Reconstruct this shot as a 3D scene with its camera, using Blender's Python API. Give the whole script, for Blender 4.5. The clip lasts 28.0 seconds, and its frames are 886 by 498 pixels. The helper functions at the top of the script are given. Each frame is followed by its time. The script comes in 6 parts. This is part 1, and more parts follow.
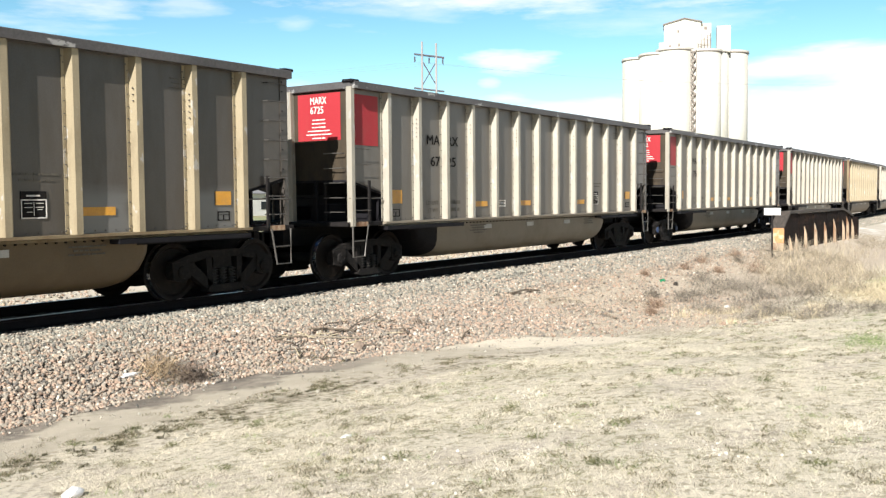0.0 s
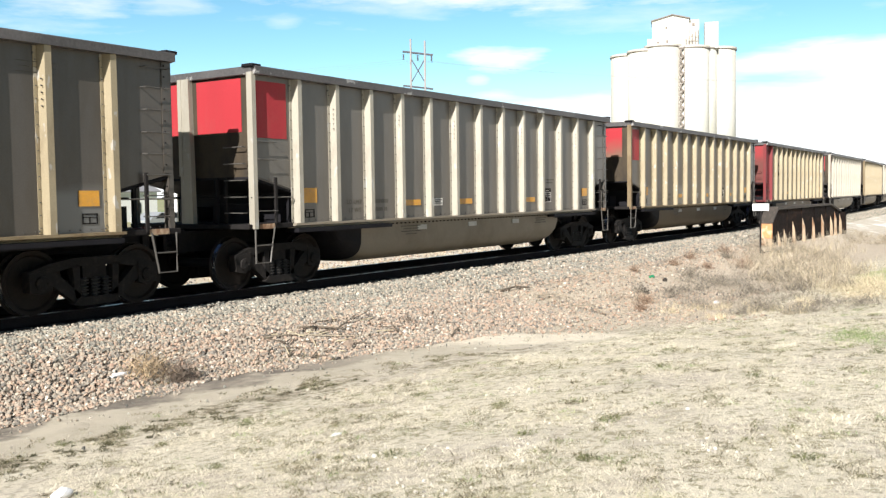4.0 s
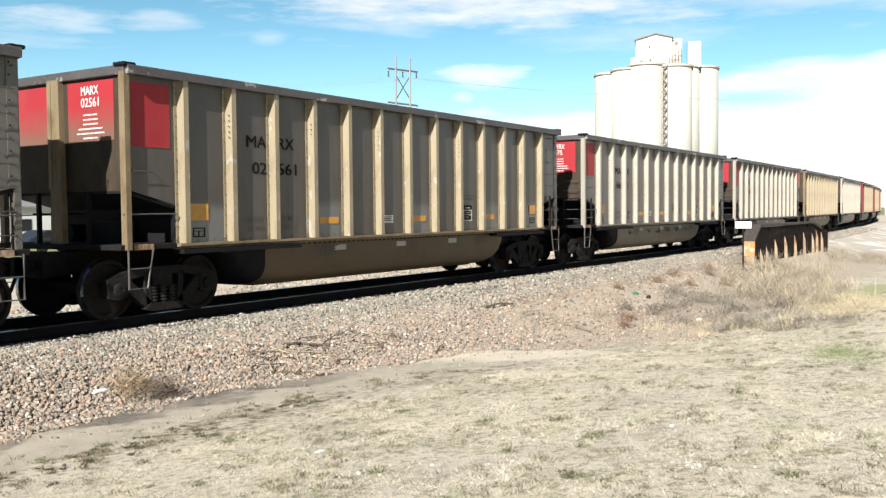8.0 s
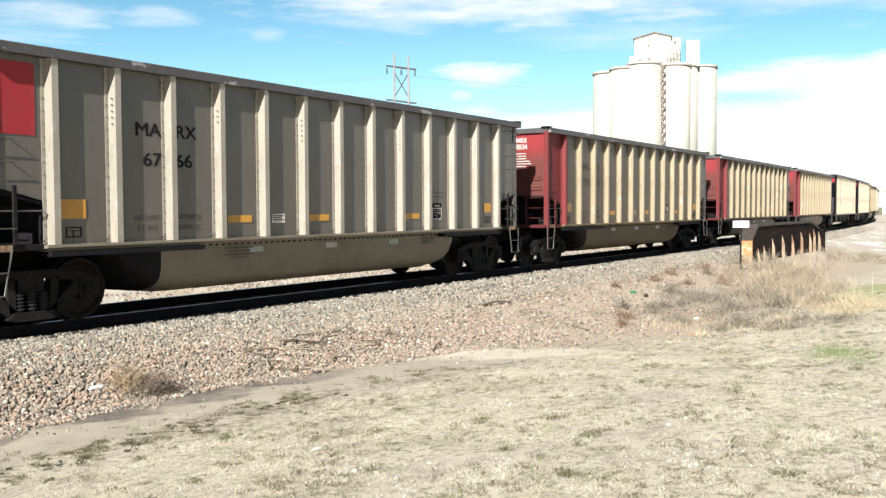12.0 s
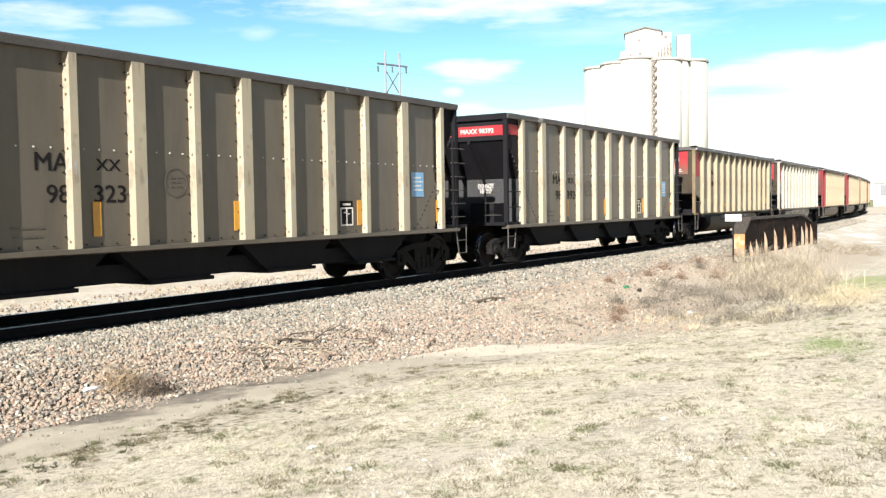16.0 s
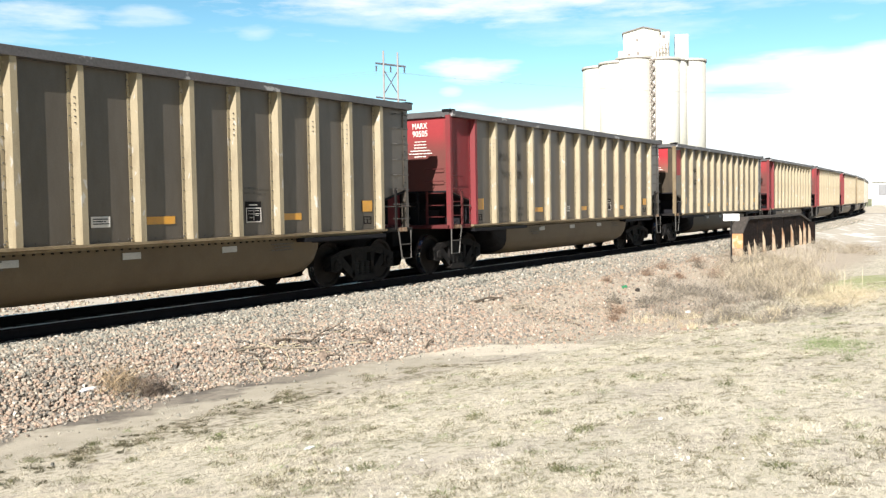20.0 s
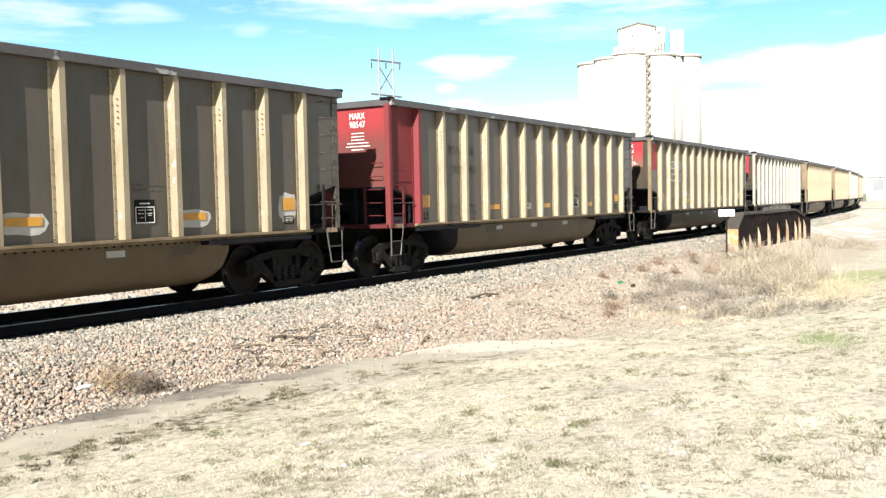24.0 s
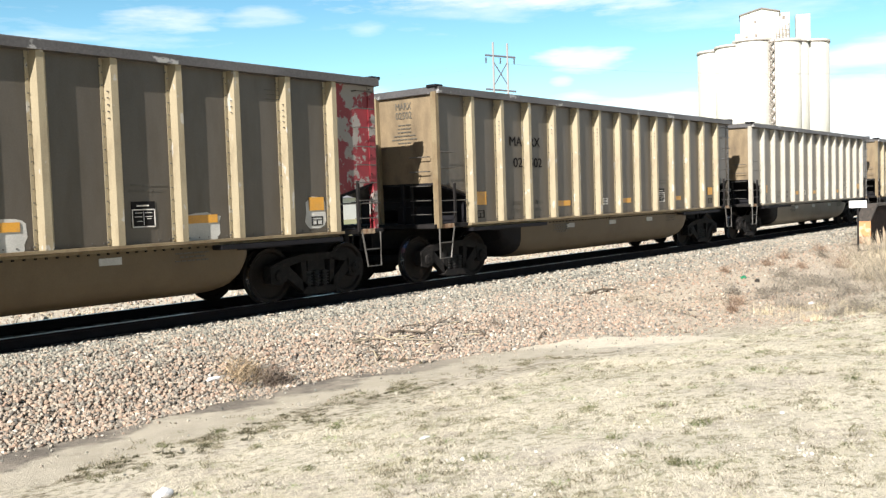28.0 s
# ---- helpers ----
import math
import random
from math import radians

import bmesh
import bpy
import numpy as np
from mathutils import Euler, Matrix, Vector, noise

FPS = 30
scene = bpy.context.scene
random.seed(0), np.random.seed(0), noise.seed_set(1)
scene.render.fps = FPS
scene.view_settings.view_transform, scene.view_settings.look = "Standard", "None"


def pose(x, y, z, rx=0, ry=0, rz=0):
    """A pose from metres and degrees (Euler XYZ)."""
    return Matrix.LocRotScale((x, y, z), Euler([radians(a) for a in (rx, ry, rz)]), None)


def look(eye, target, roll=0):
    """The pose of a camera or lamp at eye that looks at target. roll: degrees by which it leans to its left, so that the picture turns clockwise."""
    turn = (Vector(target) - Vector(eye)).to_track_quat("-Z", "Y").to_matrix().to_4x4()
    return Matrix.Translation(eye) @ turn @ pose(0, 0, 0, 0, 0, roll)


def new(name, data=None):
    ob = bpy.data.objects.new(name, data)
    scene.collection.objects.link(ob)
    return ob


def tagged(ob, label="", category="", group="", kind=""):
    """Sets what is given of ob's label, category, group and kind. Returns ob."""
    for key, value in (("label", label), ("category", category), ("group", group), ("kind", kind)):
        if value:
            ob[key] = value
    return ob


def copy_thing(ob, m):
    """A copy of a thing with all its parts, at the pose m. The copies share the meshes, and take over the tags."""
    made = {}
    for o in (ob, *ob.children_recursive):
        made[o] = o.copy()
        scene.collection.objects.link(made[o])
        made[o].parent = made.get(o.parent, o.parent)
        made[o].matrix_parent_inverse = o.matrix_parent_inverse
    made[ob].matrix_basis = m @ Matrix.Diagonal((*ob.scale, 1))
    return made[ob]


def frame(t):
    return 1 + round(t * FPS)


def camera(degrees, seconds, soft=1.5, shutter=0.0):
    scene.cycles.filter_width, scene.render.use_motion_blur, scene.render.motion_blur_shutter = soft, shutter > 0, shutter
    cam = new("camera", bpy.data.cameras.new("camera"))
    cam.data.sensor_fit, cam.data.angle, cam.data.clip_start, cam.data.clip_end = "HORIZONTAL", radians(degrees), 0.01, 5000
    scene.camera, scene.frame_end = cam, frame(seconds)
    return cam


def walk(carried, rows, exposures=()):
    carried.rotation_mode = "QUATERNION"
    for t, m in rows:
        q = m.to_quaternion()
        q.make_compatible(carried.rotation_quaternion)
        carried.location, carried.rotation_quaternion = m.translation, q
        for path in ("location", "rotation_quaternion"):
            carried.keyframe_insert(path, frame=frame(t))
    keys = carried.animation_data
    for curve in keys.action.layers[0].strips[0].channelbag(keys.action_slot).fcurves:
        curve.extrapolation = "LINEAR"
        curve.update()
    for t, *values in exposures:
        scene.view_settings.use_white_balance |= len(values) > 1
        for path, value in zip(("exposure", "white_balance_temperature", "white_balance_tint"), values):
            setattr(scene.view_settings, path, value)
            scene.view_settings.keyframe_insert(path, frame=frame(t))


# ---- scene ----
cam = camera(50.73, 28.0, soft=1.35)
CAMERA_ROWS = (
    (0, 0.003, 0.001, 1.618, -55.706, -3.176, 0.476),
    (0.5, 0.004, -0.005, 1.619, -56.320, -3.478, 0.882),
    (1, 0.005, -0.000, 1.620, -56.582, -3.700, 0.961),
    (1.5, 0.006, -0.002, 1.621, -56.716, -3.816, 0.773),
    (2, 0.013, -0.007, 1.619, -56.902, -3.695, 0.654),
    (2.5, 0.008, -0.002, 1.618, -56.751, -3.438, 0.501),
    (3, 0.007, 0.002, 1.617, -56.431, -3.663, 0.533),
    (3.5, 0.007, -0.001, 1.618, -56.339, -3.520, 0.676),
    (5.5, 0.006, -0.008, 1.618, -57.015, -2.815, 1.029),
    (6, 0.005, -0.006, 1.620, -57.431, -2.516, 1.028),
    (6.5, 0.009, -0.005, 1.623, -57.573, -2.400, 0.787),
    (7, 0.006, -0.003, 1.621, -57.587, -2.300, 0.557),
    (7.5, 0.002, -0.003, 1.621, -57.463, -2.238, 0.584),
    (8, 0.000, -0.000, 1.619, -57.303, -2.344, 0.536),
    (8.5, 0.003, 0.002, 1.617, -57.273, -2.398, 0.429),
    (9, 0.004, 0.007, 1.616, -57.273, -2.383, 0.231),
    (9.5, 0.002, 0.013, 1.617, -57.180, -2.326, 0.118),
    (10, -0.000, 0.011, 1.619, -57.206, -2.420, 0.306),
    (10.5, 0.003, 0.005, 1.619, -57.366, -2.559, 0.712),
    (11, 0.006, -0.000, 1.616, -57.469, -2.526, 0.824),
    (11.5, 0.006, -0.004, 1.620, -57.472, -2.564, 0.515),
    (12, 0.007, 0.004, 1.618, -57.430, -2.479, 0.254),
    (12.5, 0.008, -0.002, 1.615, -57.477, -2.698, 0.377),
    (14.5, 0.011, -0.002, 1.618, -57.534, -2.262, 0.689),
    (15, 0.012, -0.003, 1.618, -57.786, -2.521, 0.929),
    (15.5, 0.008, -0.004, 1.621, -57.876, -2.637, 0.986),
    (16, 0.008, -0.000, 1.616, -57.871, -2.661, 0.919),
    (16.5, 0.012, -0.003, 1.618, -57.906, -2.724, 0.843),
    (17, 0.010, -0.002, 1.617, -57.832, -2.561, 0.680),
    (17.5, 0.011, -0.004, 1.617, -57.894, -2.562, 0.832),
    (18, 0.013, -0.005, 1.616, -58.095, -2.633, 1.139),
    (18.5, 0.013, -0.008, 1.621, -58.200, -2.881, 1.146),
    (19, 0.012, -0.004, 1.621, -58.147, -2.976, 1.017),
    (19.5, 0.012, -0.003, 1.620, -57.931, -2.766, 0.932),
    (20, 0.013, -0.005, 1.620, -57.969, -2.679, 0.966),
    (20.5, 0.011, -0.010, 1.619, -58.181, -2.649, 1.135),
    (21, 0.006, -0.011, 1.617, -58.230, -2.717, 1.075),
    (21.5, 0.008, -0.008, 1.621, -58.004, -2.974, 0.782),
    (23.5, 0.013, -0.016, 1.618, -58.297, -2.976, 1.314),
    (24, 0.011, -0.013, 1.616, -58.224, -2.894, 1.158),
    (24.5, 0.013, -0.011, 1.614, -58.097, -2.934, 1.034),
    (25, 0.009, -0.010, 1.616, -58.077, -2.682, 1.172),
    (25.5, 0.008, -0.013, 1.619, -58.192, -2.564, 1.405),
    (26, 0.010, -0.018, 1.617, -58.165, -2.917, 1.472),
    (26.5, 0.007, -0.018, 1.620, -57.363, -3.294, 1.366),
    (27, -0.017, -0.024, 1.625, -54.105, -3.028, 1.443),
    (27.5, -0.030, -0.028, 1.633, -51.501, -2.739, 1.705),
    (28, -0.026, -0.025, 1.628, -51.179, -3.017, 1.862),
)
EXPOSURES = ((0.0, 0.96), (1.0, 0.98), (2.0, 0.92), (3.0, 0.99), (6.0, 0.91), (7.0, 1.04), (8.0, 0.82), (9.0, 0.87), (12.0, 0.88), (15.0, 0.95), (16.0, 1.08), (17.0, 1.09), (18.0, 1.06), (19.0, 0.98), (20.0, 0.98), (21.0, 1.06), (24.0, 1.21), (25.0, 1.28), (26.0, 1.03), (27.0, 0.96), (28.0, 1.04))
walk(cam, [(t, pose(x, y, z, 90 + pitch, roll, yaw)) for t, x, y, z, yaw, pitch, roll in CAMERA_ROWS], EXPOSURES)

# ---- the plan: track along +x, then a wide curve; z = 0 on the rail heads ----
TRACK_Y, CURVE_X, CURVE_R = 12.87, 28.7, 838.0
CAR_PITCH, HALF = 16.18, 7.23


def track_point(s, off=0.0, z=0.0):
    """A place on the track at s metres, off metres towards the grass, and the heading there."""
    a = max(0.0, s - CURVE_X) / CURVE_R
    x = s if s < CURVE_X else CURVE_X + CURVE_R * math.sin(a)
    y = TRACK_Y if s < CURVE_X else TRACK_Y + CURVE_R * (1 - math.cos(a))
    return x + off * math.sin(a), y - off * math.cos(a), z, a


def track_offset(x, y):
    """How far a place lies from the track's centre line (numpy arrays)."""
    dx = np.clip(x - CURVE_X, 0, CURVE_R * 0.9)
    root = np.sqrt(CURVE_R ** 2 - dx ** 2)
    return (y - (TRACK_Y + CURVE_R - root)) * root / CURVE_R


def foot_line(x):
    return 9.45 - 0.27 * np.clip(x - 9.0, 0, 7)


def smooth(v):
    v = np.clip(v, 0, 1)
    return v * v * (3 - 2 * v)


def ground_height(x, y):
    x, y = np.asarray(x, float), np.asarray(y, float)
    d = track_offset(x, y)
    near_foot = np.maximum(TRACK_Y - foot_line(x), 2.6)
    slope_near = -0.17 - 0.58 * np.clip((-d - 1.95) / (near_foot - 1.95), 0, 1)
    slope_far = -0.17 - 0.58 * np.clip((d - 1.95) / 1.5, 0, 1)
    h = np.where(d < 0, slope_near, slope_far)
    bank = smooth((-d - near_foot) / 9.0) * (0.72 - 0.35 * smooth((x - 14) / 20) - 0.3 * smooth((x - 45) / 40))
    return h + np.where(d < 0, bank, 0)


# ---- world and sun ----
SUN_ELEVATION, SUN_SIDE = radians(31.6), radians(15.0)
to_sun = Vector((-math.cos(SUN_ELEVATION) * math.cos(SUN_SIDE), -math.cos(SUN_ELEVATION) * math.sin(SUN_SIDE), math.sin(SUN_ELEVATION)))
world = bpy.data.worlds.new("world")
scene.world = world
world.use_nodes = True
wn, wl = world.node_tree.nodes, world.node_tree.links
sky = wn.new("ShaderNodeTexSky")
sky.sky_type, sky.sun_disc = "NISHITA", False
sky.sun_elevation, sky.sun_rotation = SUN_ELEVATION, math.atan2(to_sun.x, to_sun.y)
sky.air_density, sky.dust_density, sky.ozone_density = 1.0, 0.4, 3.0
background = wn["Background"]
background.inputs["Strength"].default_value = 0.05
wcoord = wn.new("ShaderNodeTexCoord")
# thin fair-weather cloud, thicker and whiter towards the horizon
wmap = wn.new("ShaderNodeMapping")
wmap.inputs["Scale"].default_value = (1.6, 1.6, 9.0)
wmap.inputs["Location"].default_value = (0.35, 0.1, 0.0)
wl.new(wcoord.outputs["Generated"], wmap.inputs["Vector"])
cloud = wn.new("ShaderNodeTexNoise")
cloud.inputs["Scale"].default_value, cloud.inputs["Detail"].default_value, cloud.inputs["Roughness"].default_value = 2.6, 7.0, 0.55
wl.new(wmap.outputs["Vector"], cloud.inputs["Vector"])
wramp = wn.new("ShaderNodeMapRange")
wramp.inputs["From Min"].default_value, wramp.inputs["From Max"].default_value = 0.56, 0.80
wl.new(cloud.outputs["Fac"], wramp.inputs["Value"])
wsep = wn.new("ShaderNodeSeparateXYZ")
wl.new(wcoord.outputs["Generated"], wsep.inputs["Vector"])
low = wn.new("ShaderNodeMapRange")
low.inputs["From Min"].default_value, low.inputs["From Max"].default_value = 0.112, 0.085
ragged = wn.new("ShaderNodeMath")
ragged.operation = "MULTIPLY_ADD"
ragged.inputs[1].default_value = -0.15
wl.new(cloud.outputs["Fac"], ragged.inputs[0])
wl.new(wsep.outputs["Z"], ragged.inputs[2])
lowered = wn.new("ShaderNodeMath")
lowered.operation = "ADD"
lowered.inputs[1].default_value = 0.078
wl.new(ragged.outputs[0], lowered.inputs[0])


def sky_math(op, a, b):
    k = wn.new("ShaderNodeMath")
    k.operation = op
    for i, v in enumerate((a, b)):
        if isinstance(v, (int, float)):
            k.inputs[i].default_value = v
        else:
            wl.new(v, k.inputs[i])
    return k.outputs[0]


def sky_dot(axis):
    k = wn.new("ShaderNodeVectorMath")
    k.operation = "DOT_PRODUCT"
    wl.new(wcoord.outputs["Generated"], k.inputs[0])
    k.inputs[1].default_value = axis
    return k.outputs["Value"]


# a chart of the sky round the bearing of the grain elevator: su to the south, sv up
ahead = sky_math("MAXIMUM", sky_dot((0.8415, 0.5402, 0)), 0.05)
su = sky_math("DIVIDE", sky_dot((0.5402, -0.8415, 0)), ahead)
sv = sky_math("DIVIDE", wsep.outputs["Z"], ahead)
bank = sky_math("MULTIPLY", sky_math("MINIMUM", sky_math("MAXIMUM", su, -0.1), 0.6), -0.10)
# single fair-weather clouds: bearing, height, half width, half height, density
puff_noise = wn.new("ShaderNodeTexNoise")
puff_noise.inputs["Scale"].default_value, puff_noise.inputs["Detail"].default_value, puff_noise.inputs["Roughness"].default_value = 9.0, 6.0, 0.6
wl.new(wmap.outputs["Vector"], puff_noise.inputs["Vector"])
wisp = sky_math("MULTIPLY", sky_math("SUBTRACT", puff_noise.outputs["Fac"], 0.5), 3.2)
clouds = None
for cu_, cv_, hw, hh, dense in ((0.05, 0.224, 0.27, 0.032, 1.0), (0.049, 0.143, 0.050, 0.014, 0.9), (-0.41, 0.207, 0.075, 0.016, 0.7), (-0.30, 0.204, 0.05, 0.012, 0.5), (-0.184, 0.186, 0.022, 0.009, 0.4),
                                (0.022, 0.121, 0.012, 0.006, 0.5), (0.20, 0.182, 0.12, 0.016, 0.35), (0.36, 0.225, 0.22, 0.018, 0.5), (-0.05, 0.20, 0.10, 0.010, 0.4)):
    du, dv = sky_math("DIVIDE", sky_math("SUBTRACT", su, cu_), hw), sky_math("DIVIDE", sky_math("SUBTRACT", sv, cv_), hh)
    away = sky_math("ADD", sky_math("ADD", sky_math("MULTIPLY", du, du), sky_math("MULTIPLY", dv, dv)), wisp)
    fall = wn.new("ShaderNodeMapRange")
    for key, value in (("From Min", 1.15), ("From Max", -0.1), ("To Max", dense)):
        fall.inputs[key].default_value = value
    wl.new(away, fall.inputs["Value"])
    clouds = fall.outputs[0] if clouds is None else sky_math("MAXIMUM", clouds, fall.outputs[0])
wl.new(sky_math("ADD", lowered.outputs[0], bank), low.inputs["Value"])
bearing = wn.new("ShaderNodeMapRange")
bearing.interpolation_type = "SMOOTHSTEP"
for key, value in (("From Min", -0.15), ("From Max", 0.55)):
    bearing.inputs[key].default_value = value
wl.new(sky_dot((0.8415, 0.5402, 0)), bearing.inputs["Value"])
eastern = bearing.outputs["Result"]
wmax = wn.new("ShaderNodeMath")
wmax.operation, wmax.use_clamp = "ADD", True
wl.new(sky_math("MAXIMUM", wramp.outputs["Result"], clouds), wmax.inputs[0])
wl.new(sky_math("MULTIPLY", low.outputs["Result"], eastern), wmax.inputs[1])
wmul = wn.new("ShaderNodeMath")
wmul.operation = "MULTIPLY"
wmul.inputs[1].default_value = 0.85
wl.new(wmax.outputs[0], wmul.inputs[0])
wmix = wn.new("ShaderNodeMix")
wmix.data_type = "RGBA"
wl.new(wmul.outputs[0], wmix.inputs["Factor"])
deep = wn.new("ShaderNodeHueSaturation")
deep.inputs["Saturation"].default_value = 1.16
tint = wn.new("ShaderNodeMapRange")
for key, value in (("From Min", 0.22), ("From Max", 0.5), ("To Min", 0.478), ("To Max", 0.508)):
    tint.inputs[key].default_value = value
wl.new(wsep.outputs["Z"], tint.inputs["Value"])
wl.new(tint.outputs["Result"], deep.inputs["Hue"])
wl.new(sky.outputs["Color"], deep.inputs["Color"])
wl.new(deep.outputs["Color"], wmix.inputs["A"])
wmix.inputs["B"].default_value = (7.6, 7.9, 8.2, 1)
haze = wn.new("ShaderNodeMapRange")
for key, value in (("From Min", 0.10), ("From Max", 0.55), ("To Min", 1.8), ("To Max", 0.45)):
    haze.inputs[key].default_value = value
wl.new(wsep.outputs["Z"], haze.inputs["Value"])
bright = wn.new("ShaderNodeHueSaturation")
wl.new(sky_math("MULTIPLY", haze.outputs["Result"], sky_math("ADD", sky_math("MULTIPLY", eastern, 0.4), 0.6)), bright.inputs["Value"])
wl.new(wmix.outputs["Result"], bright.inputs["Color"])
wl.new(bright.outputs["Color"], background.inputs["Color"])

sun_data = bpy.data.lights.new("sun", "SUN")
sun_data.energy, sun_data.angle, sun_data.color = 5.0, radians(0.53), (1.0, 0.965, 0.91)
sun = new("sun", sun_data)
sun.matrix_world = look((0, 0, 60), Vector((0, 0, 60)) - to_sun)


# ---- materials ----
def material(name, color, rough=0.7, metal=0.0, spread=0.12, scale=3.0, fine=40.0, bump=0.15, bump_dist=0.01, stretch=(1, 1, 1), dirt=None, dirt_amount=0.35, dirt_range=(0.5, 0.7),
             random_by="", random_spread=0.1, position=False, gloss=0.5):
    """A surface with two scales of variation, fine relief and optional dirt with a shape of its own."""
    m = bpy.data.materials.new(name)
    m.use_nodes = True
    n, l = m.node_tree.nodes, m.node_tree.links
    b = n["Principled BSDF"]
    b.inputs["Roughness"].default_value, b.inputs["Metallic"].default_value = rough, metal
    b.inputs["Specular IOR Level"].default_value = gloss
    if position:
        vec = n.new("ShaderNodeNewGeometry").outputs["Position"]
    else:
        vec = n.new("ShaderNodeTexCoord").outputs["Object"]
    mp = n.new("ShaderNodeMapping")
    mp.inputs["Scale"].default_value = stretch
    l.new(vec, mp.inputs["Vector"])
    big, small = n.new("ShaderNodeTexNoise"), n.new("ShaderNodeTexNoise")
    big.inputs["Scale"].default_value, big.inputs["Detail"].default_value = scale, 5
    small.inputs["Scale"].default_value, small.inputs["Detail"].default_value = fine, 3
    l.new(mp.outputs[0], big.inputs["Vector"])
    l.new(vec, small.inputs["Vector"])
    add = n.new("ShaderNodeMath")
    add.operation = "ADD"
    l.new(big.outputs["Fac"], add.inputs[0])
    l.new(small.outputs["Fac"], add.inputs[1])
    val = n.new("ShaderNodeMapRange")
    val.inputs["From Min"].default_value, val.inputs["From Max"].default_value = 0.6, 1.4
    val.inputs["To Min"].default_value, val.inputs["To Max"].default_value = 1 - spread * 1.6, 1 + spread * 1.6
    l.new(add.outputs[0], val.inputs["Value"])
    hsv = n.new("ShaderNodeHueSaturation")
    hsv.inputs["Color"].default_value = (*color, 1)
    if random_by:
        if random_by == "object":
            rnd = n.new("ShaderNodeObjectInfo").outputs["Random"]
        else:
            rnd = n.new("ShaderNodeNewGeometry").outputs["Random Per Island"]
        rr = n.new("ShaderNodeMapRange")
        rr.inputs["To Min"].default_value, rr.inputs["To Max"].default_value = 1 - random_spread, 1 + random_spread
        l.new(rnd, rr.inputs["Value"])
        mul = n.new("ShaderNodeMath")
        mul.operation = "MULTIPLY"
        l.new(val.outputs[0], mul.inputs[0])
        l.new(rr.outputs[0], mul.inputs[1])
        l.new(mul.outputs[0], hsv.inputs["Value"])
    else:
        l.new(val.outputs[0], hsv.inputs["Value"])
    out = hsv.outputs["Color"]
    if dirt:
        dn = n.new("ShaderNodeTexNoise")
        dn.inputs["Scale"].default_value, dn.inputs["Detail"].default_value, dn.inputs["Roughness"].default_value = scale * 1.7, 8, 0.65
        l.new(mp.outputs[0], dn.inputs["Vector"])
        dr = n.new("ShaderNodeMapRange")
        dr.inputs["From Min"].default_value, dr.inputs["From Max"].default_value = dirt_range
        dr.inputs["To Max"].default_value = dirt_amount
        l.new(dn.outputs["Fac"], dr.inputs["Value"])
        mx = n.new("ShaderNodeMix")
        mx.data_type = "RGBA"
        l.new(dr.outputs[0], mx.inputs["Factor"])
        l.new(out, mx.inputs["A"])
        mx.inputs["B"].default_value = (*dirt, 1)
        out = mx.outputs["Result"]
    l.new(out, b.inputs["Base Color"])
    if bump:
        bp = n.new("ShaderNodeBump")
        bp.inputs["Strength"].default_value, bp.inputs["Distance"].default_value = bump, bump_dist
        l.new(small.outputs["Fac"], bp.inputs["Height"])
        l.new(bp.outputs[0], b.inputs["Normal"])
    return m


STREAK = (0.8, 0.8, 0.22)
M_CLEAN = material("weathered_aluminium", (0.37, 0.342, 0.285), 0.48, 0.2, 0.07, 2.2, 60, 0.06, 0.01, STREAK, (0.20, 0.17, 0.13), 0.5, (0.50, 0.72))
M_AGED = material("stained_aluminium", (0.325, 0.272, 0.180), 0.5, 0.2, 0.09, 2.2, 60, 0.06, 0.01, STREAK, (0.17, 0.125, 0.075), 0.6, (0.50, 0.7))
# sheets darker than the ribs: dust and stains, plus shade put into the colour
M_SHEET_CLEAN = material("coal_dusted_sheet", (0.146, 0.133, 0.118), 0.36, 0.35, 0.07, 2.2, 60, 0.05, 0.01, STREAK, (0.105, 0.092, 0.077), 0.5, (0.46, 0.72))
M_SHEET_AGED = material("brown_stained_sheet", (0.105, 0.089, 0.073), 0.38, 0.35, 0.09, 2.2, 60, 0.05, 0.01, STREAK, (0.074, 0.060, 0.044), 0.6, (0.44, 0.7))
# tan end sheet; the shade between coupled cars is put into its colour
M_END = material("soot_stained_end", (0.062, 0.047, 0.031), 0.65, 0.0, 0.12, 1.8, 50, 0.05, 0.01, (1, 0.8, 0.35), (0.028, 0.024, 0.021), 0.8, (0.42, 0.66), gloss=0.2)
M_POST = material("rust_stained_post", (0.215, 0.168, 0.102), 0.6, 0.05, 0.14, 2.0, 50, 0.08, 0.01, (1, 1, 0.4), (0.115, 0.070, 0.036), 0.75, (0.46, 0.68), gloss=0.3)
M_END_PLAIN = material("brown_stained_end", (0.225, 0.168, 0.102), 0.6, 0.05, 0.1, 1.8, 50, 0.05, 0.01, (1, 0.8, 0.35), (0.085, 0.064, 0.044), 0.7, (0.44, 0.68), gloss=0.3)
M_FRAME = material("dusty_cast_frame", (0.013, 0.0115, 0.011), 0.8, 0, 0.25, 6, 50, 0.3, 0.01, (1, 1, 1), (0.048, 0.038, 0.030), 0.5, (0.5, 0.75), gloss=0.2)
M_MAROON = material("grimy_maroon_paint", (0.095, 0.02, 0.02), 0.65, 0, 0.12, 4, 50, 0.1, gloss=0.25)
M_PEEL = material("peeling_red_paint", (0.20, 0.018, 0.025), 0.55, 0, 0.1, 1.4, 50, 0.1, 0.01, (1, 1, 1), (0.24, 0.22, 0.20), 1.0, (0.50, 0.52))
